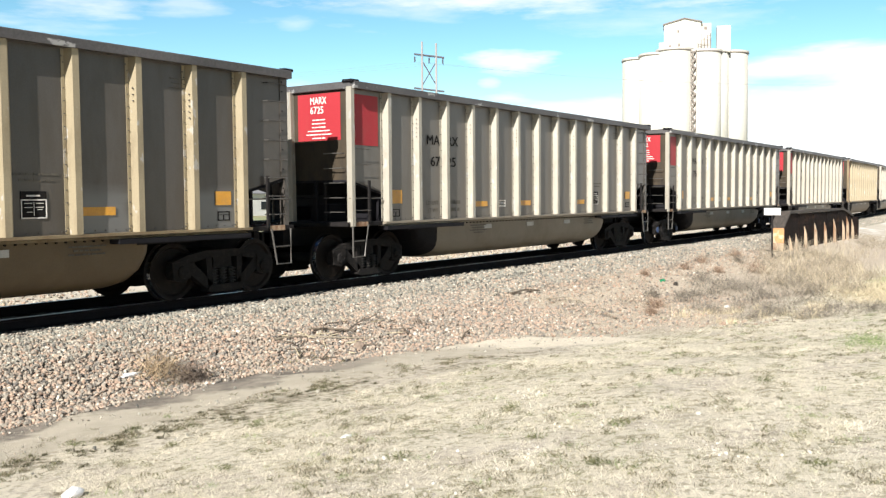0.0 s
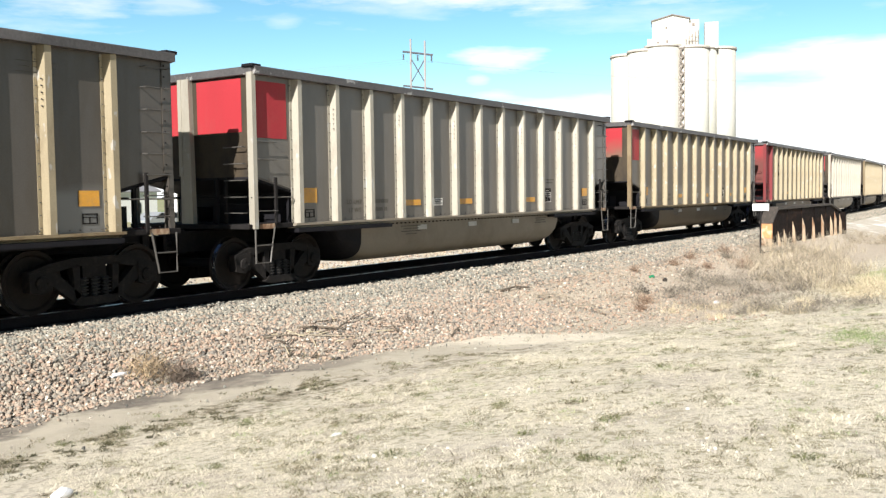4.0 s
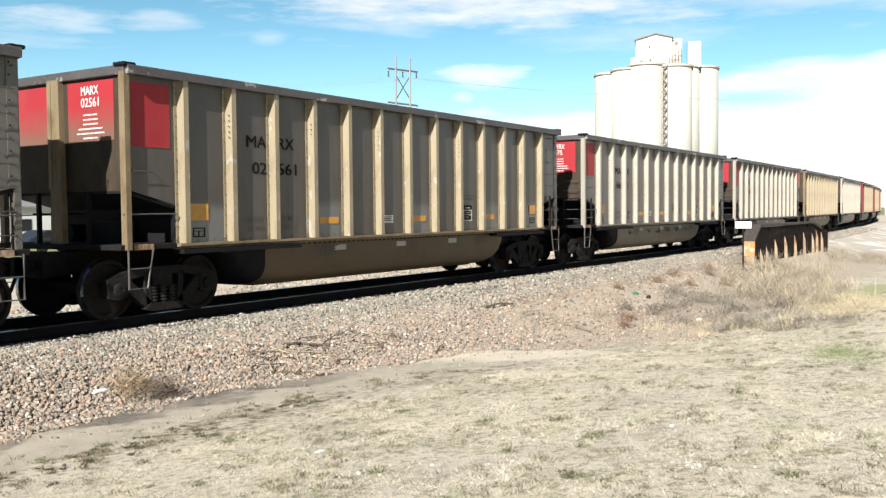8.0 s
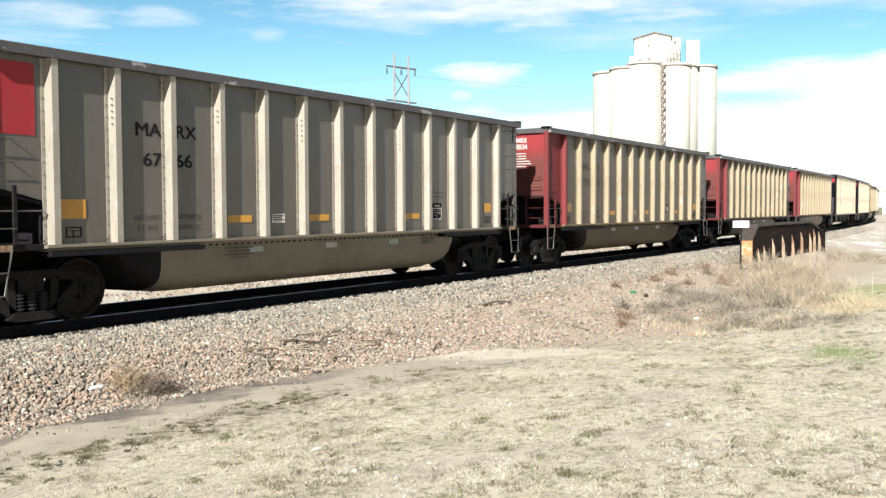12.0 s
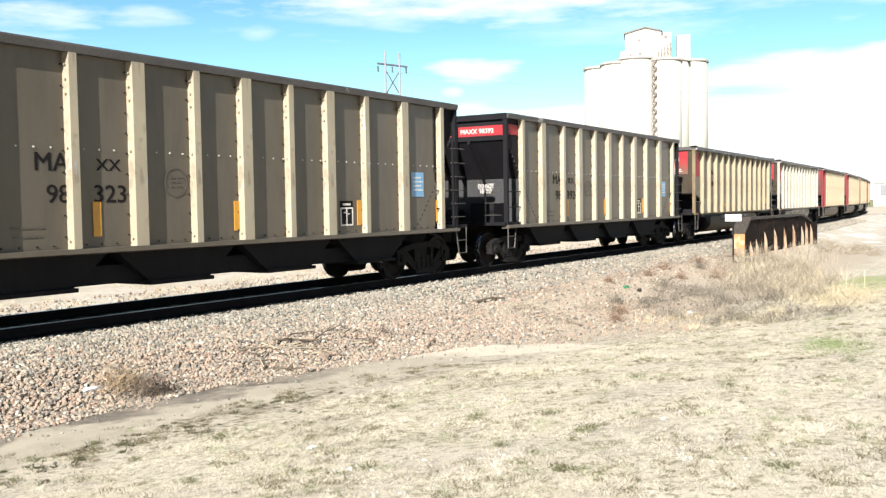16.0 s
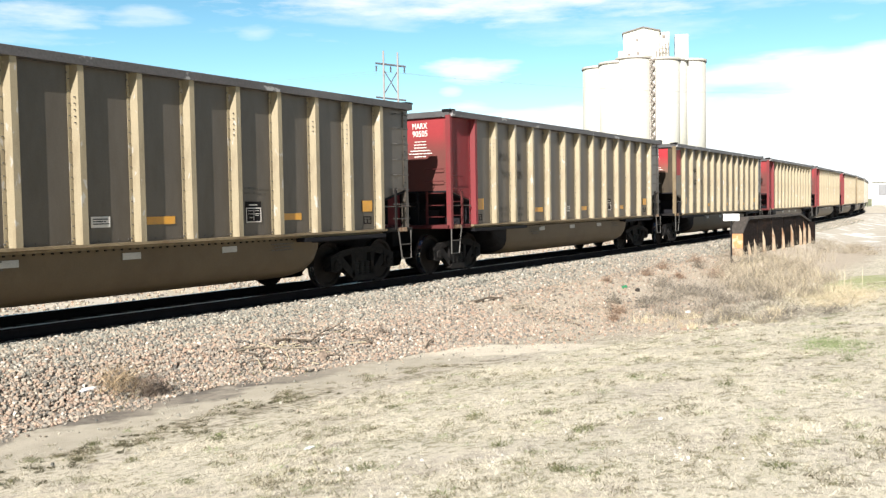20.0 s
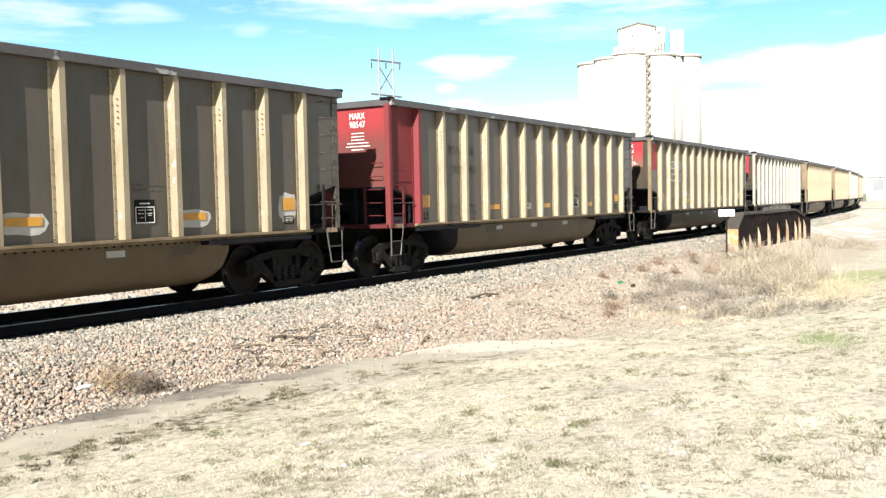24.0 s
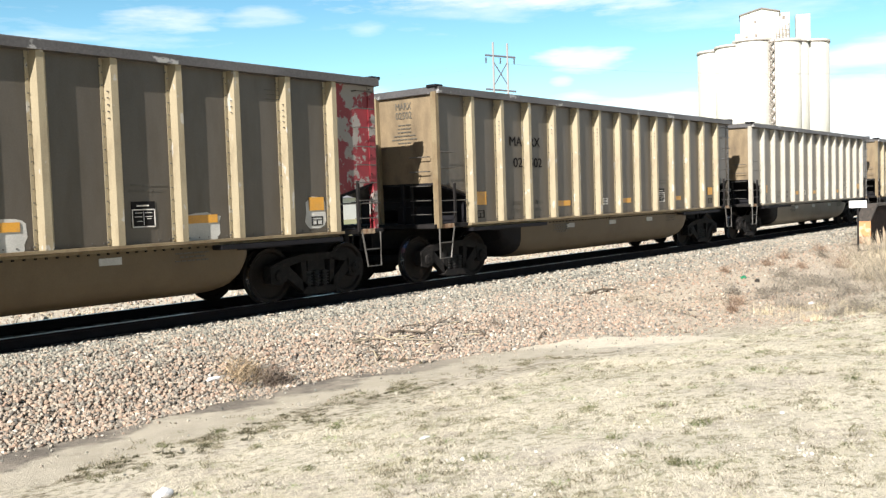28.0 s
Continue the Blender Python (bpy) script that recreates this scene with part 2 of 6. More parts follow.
M_RIM = material("bare_rim_metal", (0.092, 0.086, 0.086), 0.5, 0.25, 0.22, 1.5, 30, 0.1, 0.01, (0.6, 1, 1), (0.42, 0.41, 0.40), 0.8, (0.60, 0.64))
M_RED = material("faded_red_paint", (0.178, 0.028, 0.032), 0.6, 0, 0.10, 2.5, 50, 0.05, 0.01, STREAK, (0.105, 0.055, 0.045), 0.6, (0.50, 0.72), gloss=0.25)
M_PANEL_RED = material("red_panel_paint", (0.34, 0.032, 0.040), 0.5, 0, 0.07, 2.5, 50, 0.04, 0.01, STREAK, (0.24, 0.085, 0.065), 0.4, (0.5, 0.75), gloss=0.2)
M_BLACK = material("black_car_paint", (0.0125, 0.0120, 0.0145), 0.7, 0, 0.2, 3, 40, 0.08, 0.01, STREAK, (0.017, 0.015, 0.014), 0.5, (0.5, 0.75), gloss=0.12)
M_HOPPER_SIDE = material("grey_hopper_sheet", (0.128, 0.108, 0.084), 0.42, 0.25, 0.08, 2.2, 60, 0.05, 0.01, STREAK, (0.082, 0.070, 0.054), 0.6, (0.46, 0.72))
M_HOPPER_RIB = material("chipped_pale_rib", (0.41, 0.355, 0.26), 0.5, 0.15, 0.10, 2.5, 60, 0.08, 0.01, (1, 1, 0.5), (0.19, 0.155, 0.11), 0.5, (0.56, 0.66))
M_HOPPER_GREY = material("dusty_grey_bulkhead", (0.048, 0.048, 0.05), 0.7, 0, 0.12, 2, 40, 0.05, 0.01, STREAK, (0.03, 0.028, 0.026), 0.6, (0.48, 0.7), gloss=0.25)
M_STEEL = material("grimy_truck_steel", (0.0125, 0.011, 0.011), 0.8, 0, 0.25, 6, 50, 0.3, 0.01, (1, 1, 1), (0.034, 0.027, 0.022), 0.5, (0.5, 0.75), gloss=0.2)
M_WHEEL = material("wheel_steel", (0.016, 0.012, 0.010), 0.7, 0, 0.25, 8, 60, 0.2, 0.006, (1, 1, 1), (0.032, 0.02, 0.014), 0.5, gloss=0.2)
M_TREAD = material("bright_wheel_tread", (0.45, 0.46, 0.48), 0.25, 0.9, 0.1, 8, 60, 0.05)
M_BAR = material("galvanised_bar", (0.10, 0.094, 0.086), 0.5, 0.3, 0.15, 8, 60, 0.1)
M_SPRING = material("dusty_spring_steel", (0.018, 0.016, 0.0145), 0.65, 0.1, 0.2, 8, 60, 0.1)
M_TUB = material("brown_stained_belly", (0.130, 0.095, 0.056), 0.5, 0.1, 0.08, 1.6, 50, 0.05, 0.01, (0.5, 1, 0.4), (0.088, 0.060, 0.034), 0.6, (0.46, 0.7), gloss=0.3)
M_TUB_CLEAN = material("dusty_grey_belly", (0.235, 0.203, 0.158), 0.48, 0.15, 0.08, 1.6, 50, 0.05, 0.01, (0.5, 1, 0.4), (0.150, 0.115, 0.075), 0.6, (0.46, 0.7), gloss=0.3)
M_FADED = material("faded_stencil_paint", (0.085, 0.075, 0.06), 0.6, 0, 0.15, 6, 60, 0)
M_WASHED = material("rubbed_clean_patch", (0.46, 0.45, 0.42), 0.6, 0.0, 0.15, 5, 60, 0)
M_WHITE = material("white_stencil_paint", (0.70, 0.66, 0.61), 0.5, 0, 0.06, 6, 60, 0)
M_LETTER = material("black_stencil_paint", (0.014, 0.013, 0.013), 0.7, 0, 0.15, 6, 60, 0, gloss=0.1)
M_ORANGE = material("orange_reflective_strip", (0.60, 0.29, 0.035), 0.4, 0, 0.1, 6, 60, 0, 0.01, (1, 1, 1), (0.35, 0.22, 0.1), 0.4)
M_BLUE = material("pale_blue_placard", (0.20, 0.40, 0.62), 0.5, 0, 0.1, 6, 60, 0)
M_RUST = material("brown_rust", (0.16, 0.075, 0.04), 0.8, 0, 0.25, 6, 50, 0.3)
M_RAIL = material("rail_steel", (0.021, 0.0165, 0.0165), 0.8, 0.0, 0.2, 5, 60, 0.2, gloss=0.1)
M_RAILHEAD = material("polished_rail_head", (0.45, 0.44, 0.43), 0.3, 0.9, 0.1, 5, 60, 0.05)
M_TIE = material("creosoted_tie", (0.042, 0.035, 0.03), 0.85, 0, 0.2, 5, 40, 0.5, 0.01, (0.3, 2, 1), (0.16, 0.13, 0.1), 0.4, (0.5, 0.7), "object", 0.25)
M_SILO = material("whitewashed_concrete", (0.50, 0.49, 0.445), 0.85, 0, 0.06, 0.15, 2.0, 0.1, 0.02, (1, 1, 0.25), (0.36, 0.335, 0.25), 0.6, (0.48, 0.72))
M_SILO_DARK = material("stained_roof_edge", (0.20, 0.17, 0.15), 0.8, 0, 0.15, 0.5, 4, 0.1)
M_POLE = material("grey_pole_timber", (0.30, 0.285, 0.285), 0.85, 0, 0.15, 0.6, 12, 0.2, 0.01, (1, 1, 0.2))
M_ARM = material("dark_arm_timber", (0.10, 0.10, 0.115), 0.85, 0, 0.15, 0.6, 12, 0.2, gloss=0.2)
M_WIRE = material("dull_wire", (0.25, 0.25, 0.26), 0.6, 0.3, 0.1, 1, 10, 0)
M_TIMBER = material("tarred_timber", (0.013, 0.009, 0.008), 0.9, 0, 0.25, 1.2, 30, 0.5, 0.02, (0.4, 0.4, 2.0), (0.055, 0.03, 0.018), 0.6, (0.5, 0.72), "object", 0.25, gloss=0.1)
M_RAWWOOD = material("rusty_orange_timber_end", (0.50, 0.24, 0.10), 0.75, 0, 0.2, 2.5, 30, 0.4, 0.02, (1, 1, 1), (0.62, 0.50, 0.36), 0.7, (0.5, 0.6))
M_STRIP = material("sun_bleached_post", (0.38, 0.29, 0.20), 0.8, 0, 0.2, 2.5, 30, 0.4, 0.02, (1, 1, 0.3), (0.18, 0.085, 0.04), 0.85, (0.46, 0.58))
M_SIGN = material("white_sign_enamel", (0.82, 0.82, 0.80), 0.4, 0, 0.03, 5, 50, 0)
M_TUMBLE = material("brown_tumbleweed", (0.40, 0.30, 0.185), 0.85, 0, 0.2, 3, 20, 0, random_by="island", random_spread=0.45)
M_DARKBRUSH = material("grey_brush", (0.225, 0.197, 0.158), 0.85, 0, 0.2, 3, 20, 0, random_by="island", random_spread=0.55)
M_REDWEED = material("russet_weed", (0.29, 0.20, 0.14), 0.85, 0, 0.2, 3, 20, 0, random_by="island", random_spread=0.5)
M_MOSS = material("dark_moss", (0.075, 0.068, 0.035), 0.9, 0, 0.2, 3, 20, 0, random_by="island", random_spread=0.4)
M_TWIG = material("dry_twig", (0.15, 0.12, 0.09), 0.85, 0, 0.25, 5, 50, 0.3, random_by="island", random_spread=0.4)
M_BRUSH = material("dead_brush", (0.31, 0.264, 0.195), 0.85, 0, 0.2, 1.5, 20, 0, random_by="island", random_spread=0.6, position=True)
M_WEED = material("grey_tumbleweed", (0.17, 0.13, 0.10), 0.85, 0, 0.2, 3, 20, 0, random_by="island", random_spread=0.4)
M_STRAW = material("tall_straw", (0.52, 0.44, 0.30), 0.8, 0, 0.15, 1.5, 20, 0, random_by="island", random_spread=0.3, position=True)
M_TUFT = material("green_tuft", (0.12, 0.125, 0.05), 0.8, 0, 0.2, 4, 20, 0, random_by="island", random_spread=0.45)
M_LITTER = material("white_litter", (0.80, 0.80, 0.80), 0.6, 0, 0.05, 12, 40, 0.3)
M_WALLWHITE = material("pale_cladding", (0.66, 0.66, 0.64), 0.7, 0, 0.06, 0.4, 4, 0)
M_ROOF = material("grey_roofing", (0.22, 0.22, 0.23), 0.7, 0, 0.1, 0.4, 4, 0)
M_GLASS = material("dark_window", (0.02, 0.025, 0.03), 0.1, 0, 0.05, 1, 4, 0)
M_CAR_RED = material("red_car_paint", (0.5, 0.03, 0.04), 0.3, 0, 0.03, 1, 4, 0)
M_CAR_DARK = material("dark_car_paint", (0.03, 0.035, 0.045), 0.3, 0, 0.03, 1, 4, 0)
M_CAR_SILVER = material("silver_car_paint", (0.5, 0.52, 0.54), 0.3, 0.5, 0.03, 1, 4, 0)
M_TYRE = material("tyre_rubber", (0.015, 0.015, 0.015), 0.85, 0, 0.1, 5, 20, 0)
M_BARK = material("grey_bark", (0.14, 0.11, 0.09), 0.9, 0, 0.2, 3, 20, 0.2)


def overlay(m, color, mask):
    """Lays another colour over a material's own, where mask(nodes, links) gives 1."""
    n, l = m.node_tree.nodes, m.node_tree.links
    base = n["Principled BSDF"].inputs["Base Color"]
    mx = n.new("ShaderNodeMix")
    mx.data_type = "RGBA"
    l.new(base.links[0].from_socket, mx.inputs["A"])
    mx.inputs["B"].default_value = (*color, 1)
    l.new(mask(n, l), mx.inputs["Factor"])
    l.new(mx.outputs["Result"], base)
    return m


def soft_step(n, l, value, a, b, top=1.0):
    r = n.new("ShaderNodeMapRange")
    r.interpolation_type = "SMOOTHSTEP"
    for key, x in (("From Min", a), ("From Max", b), ("To Max", top)):
        r.inputs[key].default_value = x
    l.new(value, r.inputs["Value"])
    return r.outputs[0]


def node_math(n, l, op, a, b):
    k = n.new("ShaderNodeMath")
    k.operation = op
    for i, v in enumerate((a, b)):
        if isinstance(v, (int, float)):
            k.inputs[i].default_value = v
        else:
            l.new(v, k.inputs[i])
    return k.outputs[0]


def wiped_bays(n, l):
    """The foot of each bay with a reflective strip, wiped clean when it was stuck on."""
    sep = n.new("ShaderNodeSeparateXYZ")
    l.new(n.new("ShaderNodeTexCoord").outputs["Object"], sep.inputs[0])
    rag = n.new("ShaderNodeTexNoise")
    rag.inputs["Scale"].default_value, rag.inputs["Detail"].default_value = 4.0, 5
    wave = node_math(n, l, "MULTIPLY", node_math(n, l, "SUBTRACT", rag.outputs["Fac"], 0.5), 0.5)
    total = None
    for x in (1.58, 4.66, 7.72, 10.80, 12.92):
        far = node_math(n, l, "ADD", node_math(n, l, "ABSOLUTE", node_math(n, l, "SUBTRACT", sep.outputs["X"], x - 7.23), 0.0), wave)
        k = soft_step(n, l, far, 0.60, 0.38)
        total = k if total is None else node_math(n, l, "MAXIMUM", total, k)
    return node_math(n, l, "MULTIPLY", total, soft_step(n, l, node_math(n, l, "ADD", sep.outputs["Z"], wave), 1.86, 1.62, 0.75))


def grimy_foot(n, l):
    """Coal grime that has washed down over the lower half of an end panel."""
    sep = n.new("ShaderNodeSeparateXYZ")
    l.new(n.new("ShaderNodeTexCoord").outputs["Object"], sep.inputs[0])
    rag = n.new("ShaderNodeTexNoise")
    rag.inputs["Scale"].default_value, rag.inputs["Detail"].default_value = 2.5, 5
    wave = node_math(n, l, "MULTIPLY", node_math(n, l, "SUBTRACT", rag.outputs["Fac"], 0.5), 0.5)
    return soft_step(n, l, node_math(n, l, "ADD", sep.outputs["Z"], wave), 3.34, 2.70, 0.9)


def bare_scuffs(n, l):
    """Spots where the dirt has been knocked off down to the metal."""
    spots = n.new("ShaderNodeTexNoise")
    spots.inputs["Scale"].default_value, spots.inputs["Detail"].default_value = 1.0, 6
    mp = n.new("ShaderNodeMapping")
    mp.inputs["Scale"].default_value, mp.inputs["Location"].default_value = (9.0, 9.0, 4.0), (3.0, 1.0, 7.0)
    l.new(n.new("ShaderNodeTexCoord").outputs["Object"], mp.inputs["Vector"])
    shift = n.new("ShaderNodeVectorMath")
    l.new(mp.outputs[0], shift.inputs[0])
    l.new(node_math(n, l, "MULTIPLY", n.new("ShaderNodeObjectInfo").outputs["Random"], 60.0), shift.inputs[1])
    l.new(shift.outputs[0], spots.inputs["Vector"])
    return soft_step(n, l, spots.outputs["Fac"], 0.62, 0.67, 0.45)


for m_ in (M_AGED, M_CLEAN, M_HOPPER_RIB):
    overlay(m_, (0.47, 0.47, 0.475), bare_scuffs)
# same darkened tone, with the side's shade in it, and the wiped bays
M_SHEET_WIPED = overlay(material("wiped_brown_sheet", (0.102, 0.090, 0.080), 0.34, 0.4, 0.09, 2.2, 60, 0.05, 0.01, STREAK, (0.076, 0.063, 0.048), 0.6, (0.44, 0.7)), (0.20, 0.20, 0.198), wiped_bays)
M_PANEL_END = overlay(material("grimy_red_panel_paint", (0.34, 0.032, 0.040), 0.5, 0, 0.07, 2.5, 50, 0.04, 0.01, STREAK, (0.24, 0.085, 0.065), 0.4, (0.5, 0.75), gloss=0.2), (0.155, 0.105, 0.075), grimy_foot)
M_RED_END = overlay(material("grimy_red_end_paint", (0.265, 0.034, 0.038), 0.6, 0, 0.10, 2.5, 50, 0.05, 0.01, STREAK, (0.12, 0.06, 0.048), 0.6, (0.50, 0.72), gloss=0.25), (0.12, 0.045, 0.038), grimy_foot)


def stone_material(name, tones):
    m = material(name, (0.36, 0.30, 0.26), 0.85, 0, 0.12, 9, 70, 0.4, 0.006, position=True)
    n, l = m.node_tree.nodes, m.node_tree.links
    rnd = n.new("ShaderNodeNewGeometry").outputs["Random Per Island"]
    ramp = n.new("ShaderNodeValToRGB")
    e = ramp.color_ramp.elements
    e[0].position, e[0].color = 0, (*tones[0][1], 1)
    e[1].position, e[1].color = 1, (*tones[-1][1], 1)
    for p, c in tones[1:-1]:
        k = e.new(p)
        k.color = (*c, 1)
    l.new(rnd, ramp.inputs["Fac"])
    hsv = [k for k in n if k.bl_idname == "ShaderNodeHueSaturation"][0]
    l.new(ramp.outputs["Color"], hsv.inputs["Color"])
    return m


M_STONE = stone_material("pink_granite_ballast", ((0.0, (0.12, 0.11, 0.098)), (0.16, (0.22, 0.196, 0.165)), (0.32, (0.33, 0.285, 0.23)), (0.45, (0.34, 0.235, 0.175)), (0.58, (0.40, 0.30, 0.225)), (0.72, (0.26, 0.246, 0.208)), (0.86, (0.37, 0.265, 0.195)), (0.95, (0.44, 0.385, 0.31)), (1.0, (0.60, 0.545, 0.47))))
M_STONE_GREY = stone_material("grey_granite_ballast", ((0.0, (0.10, 0.098, 0.088)), (0.2, (0.19, 0.182, 0.155)), (0.40, (0.29, 0.272, 0.225)), (0.55, (0.33, 0.262, 0.20)), (0.72, (0.245, 0.248, 0.212)), (0.86, (0.36, 0.33, 0.27)), (0.95, (0.40, 0.31, 0.23)), (1.0, (0.58, 0.55, 0.48))))
M_STONE_PALE = stone_material("pale_gravel", ((0.0, (0.25, 0.23, 0.2)), (0.3, (0.38, 0.35, 0.30)), (0.6, (0.47, 0.43, 0.37)), (1.0, (0.62, 0.59, 0.54))))


def ground_material():
    """Stony subsoil by the track, darkened for the ballast's gaps, a bare dirt path along the ballast's foot, and dry
    grass.
    """
    m = bpy.data.materials.new("dry_ground")
    m.use_nodes = True
    n, l = m.node_tree.nodes, m.node_tree.links
    b = n["Principled BSDF"]
    b.inputs["Roughness"].default_value = 0.95
    pos = n.new("ShaderNodeNewGeometry").outputs["Position"]
    sep = n.new("ShaderNodeSeparateXYZ")
    l.new(pos, sep.inputs[0])

    def noise_of(scale, detail=5, rough=0.6):
        t = n.new("ShaderNodeTexNoise")
        t.inputs["Scale"].default_value, t.inputs["Detail"].default_value, t.inputs["Roughness"].default_value = scale, detail, rough
        l.new(pos, t.inputs["Vector"])
        return t.outputs["Fac"]

    def rng(v, a, b_, c=0.0, d=1.0):
        r = n.new("ShaderNodeMapRange")
        for key, x in zip(("From Min", "From Max", "To Min", "To Max"), (a, b_, c, d)):
            r.inputs[key].default_value = x
        l.new(v, r.inputs["Value"])
        return r.outputs[0]

    def calc(op, a, b_):
        k = n.new("ShaderNodeMath")
        k.operation = op
        for i, v in enumerate((a, b_)):
            if isinstance(v, (int, float)):
                k.inputs[i].default_value = v
            else:
                l.new(v, k.inputs[i])
        return k.outputs[0]

    def mix(f, a, b_):
        k = n.new("ShaderNodeMix")
        k.data_type = "RGBA"
        l.new(f, k.inputs["Factor"])
        for key, v in (("A", a), ("B", b_)):
            if isinstance(v, tuple):
                k.inputs[key].default_value = (*v, 1)
            else:
                l.new(v, k.inputs[key])
        return k.outputs["Result"]

    foot = rng(sep.outputs["X"], 9.0, 16.0, 9.45, 7.56)
    wobble = rng(noise_of(0.9), 0.3, 0.7, -0.5, 0.5)
    d = calc("ADD", calc("SUBTRACT", sep.outputs["Y"], foot), wobble)
    patch, mid, fine, grain = noise_of(0.5), noise_of(2.2, 6, 0.7), noise_of(11.0, 6, 0.75), noise_of(60.0, 4, 0.7)
    grass = mix(rng(mid, 0.38, 0.62), (0.53, 0.475, 0.37), (0.64, 0.585, 0.47))
    grass = mix(rng(grain, 0.46, 0.58, 0, 0.7), grass, (0.70, 0.645, 0.525))
    # dark specks: olive growth, and the clumps' small shadows painted into the colour
    grass = mix(rng(fine, 0.50, 0.58, 0, 0.72), grass, (0.225, 0.198, 0.115))
    grass = mix(rng(calc("ADD", calc("MULTIPLY", patch, 0.6), calc("MULTIPLY", fine, 0.5)), 0.58, 0.68, 0, 0.5), grass, (0.22, 0.215, 0.11))
    grass = mix(calc("MULTIPLY", rng(noise_of(0.8, 4, 0.6), 0.52, 0.62), rng(fine, 0.42, 0.55, 0, 0.75)), grass, (0.44, 0.385, 0.325))
    dirt = mix(rng(mid, 0.4, 0.62), (0.50, 0.45, 0.36), (0.42, 0.375, 0.295))
    dirt = mix(rng(grain, 0.58, 0.68, 0, 0.5), dirt, (0.34, 0.28, 0.22))
    damp = mix(rng(mid, 0.42, 0.6), (0.15, 0.13, 0.108), (0.27, 0.235, 0.19))
    # subsoil painted dark, as the shade in the gaps between ballast stones
    soil = mix(rng(fine, 0.35, 0.7), (0.075, 0.062, 0.05), (0.16, 0.13, 0.10))
    clumps = mix(rng(fine, 0.44, 0.54), (0.42, 0.37, 0.28), (0.16, 0.135, 0.085))
    c = mix(calc("MULTIPLY", rng(calc("ADD", d, calc("MULTIPLY", fine, 1.0)), -2.1, -1.5), rng(mid, 0.45, 0.58)), grass, clumps)
    c = mix(rng(calc("ADD", d, calc("MULTIPLY", fine, 1.0)), -1.30, -0.95), c, dirt)
    c = mix(calc("MULTIPLY", rng(calc("ADD", d, calc("MULTIPLY", mid, 0.5)), -0.42, -0.18), rng(sep.outputs["X"], 12.0, 9.5)), c, damp)
    c = mix(rng(calc("ADD", d, rng(fine, 0.3, 0.7, -0.12, 0.12)), 0.0, 0.35), c, soil)
    # a bare sandy spread where the path ends, and beige soil below the ballast further on
    rx, ry = calc("SUBTRACT", sep.outputs["X"], 13.2), calc("SUBTRACT", sep.outputs["Y"], 7.25)
    ex = calc("DIVIDE", calc("SUBTRACT", calc("MULTIPLY", rx, 0.51), calc("MULTIPLY", ry, 0.86)), 1.7)
    ey = calc("DIVIDE", calc("ADD", calc("MULTIPLY", rx, 0.86), calc("MULTIPLY", ry, 0.51)), 0.85)
    reach = calc("ADD", calc("ADD", calc("MULTIPLY", ex, ex), calc("MULTIPLY", ey, ey)), calc("MULTIPLY", wobble, 1.2))
    c = mix(rng(reach, 1.1, 0.6), c, mix(rng(fine, 0.4, 0.65), (0.72, 0.65, 0.53), (0.60, 0.53, 0.42)))
    beige = mix(rng(fine, 0.42, 0.6), (0.53, 0.45, 0.355), (0.41, 0.345, 0.265))
    beyond = calc("MULTIPLY", rng(sep.outputs["X"], 13.8, 16.5), rng(calc("ADD", sep.outputs["Y"], wobble), 4.6, 5.6))
    c = mix(calc("MULTIPLY", beyond, rng(calc("ADD", sep.outputs["Y"], wobble), 10.4, 9.4)), c, beige)
    fresh = mix(rng(fine, 0.4, 0.6), (0.26, 0.31, 0.12), (0.50, 0.47, 0.28))
    gx_, gy_ = calc("DIVIDE", calc("SUBTRACT", sep.outputs["X"], 25.5), 4.5), calc("DIVIDE", calc("SUBTRACT", sep.outputs["Y"], 3.6), 1.0)
    green = calc("ADD", calc("ADD", calc("MULTIPLY", gx_, gx_), calc("MULTIPLY", gy_, gy_)), calc("MULTIPLY", wobble, 1.2))
    c = mix(rng(green, 1.1, 0.5), c, fresh)
    # the plain beyond the track: pale gravel, then field
    far = mix(rng(patch, 0.4, 0.62), (0.50, 0.44, 0.35), (0.60, 0.54, 0.45))
    field = mix(rng(noise_of(0.05), 0.4, 0.6), (0.30, 0.27, 0.16), (0.20, 0.24, 0.10))
    far = mix(rng(mid, 0.55, 0.65, 0, 0.6), far, (0.36, 0.32, 0.19))
    far = mix(rng(sep.outputs["Y"], 34.0, 44.0), far, field)
    c = mix(rng(sep.outputs["Y"], 16.0, 16.8), c, far)
    yard = mix(rng(mid, 0.4, 0.6), (0.46, 0.41, 0.335), (0.56, 0.51, 0.43))
    yard = mix(rng(patch, 0.54, 0.60), yard, (0.80, 0.78, 0.75))
    c = mix(calc("MULTIPLY", rng(sep.outputs["X"], 44.0, 58.0), rng(calc("ADD", sep.outputs["Y"], wobble), 16.5, 15.5)), c, yard)
    l.new(c, b.inputs["Base Color"])
    bp = n.new("ShaderNodeBump")
    bp.inputs["Strength"].default_value, bp.inputs["Distance"].default_value = 0.6, 0.025
    l.new(calc("ADD", fine, grain), bp.inputs["Height"])
    l.new(bp.outputs[0], b.inputs["Normal"])
    return m


M_GROUND = ground_material()


# ---- mesh helpers ----
def part(name, bm, mat, parent=None, label=""):
    """Links a bmesh as one mesh object under a thing or a part."""
    me = bpy.data.meshes.new(name)
    bm.normal_update()
    bm.to_mesh(me)
    bm.free()
    me.materials.append(mat)
    ob = new(name, me)
    ob.parent = parent
    if label:
        tagged(ob, label)
    return ob


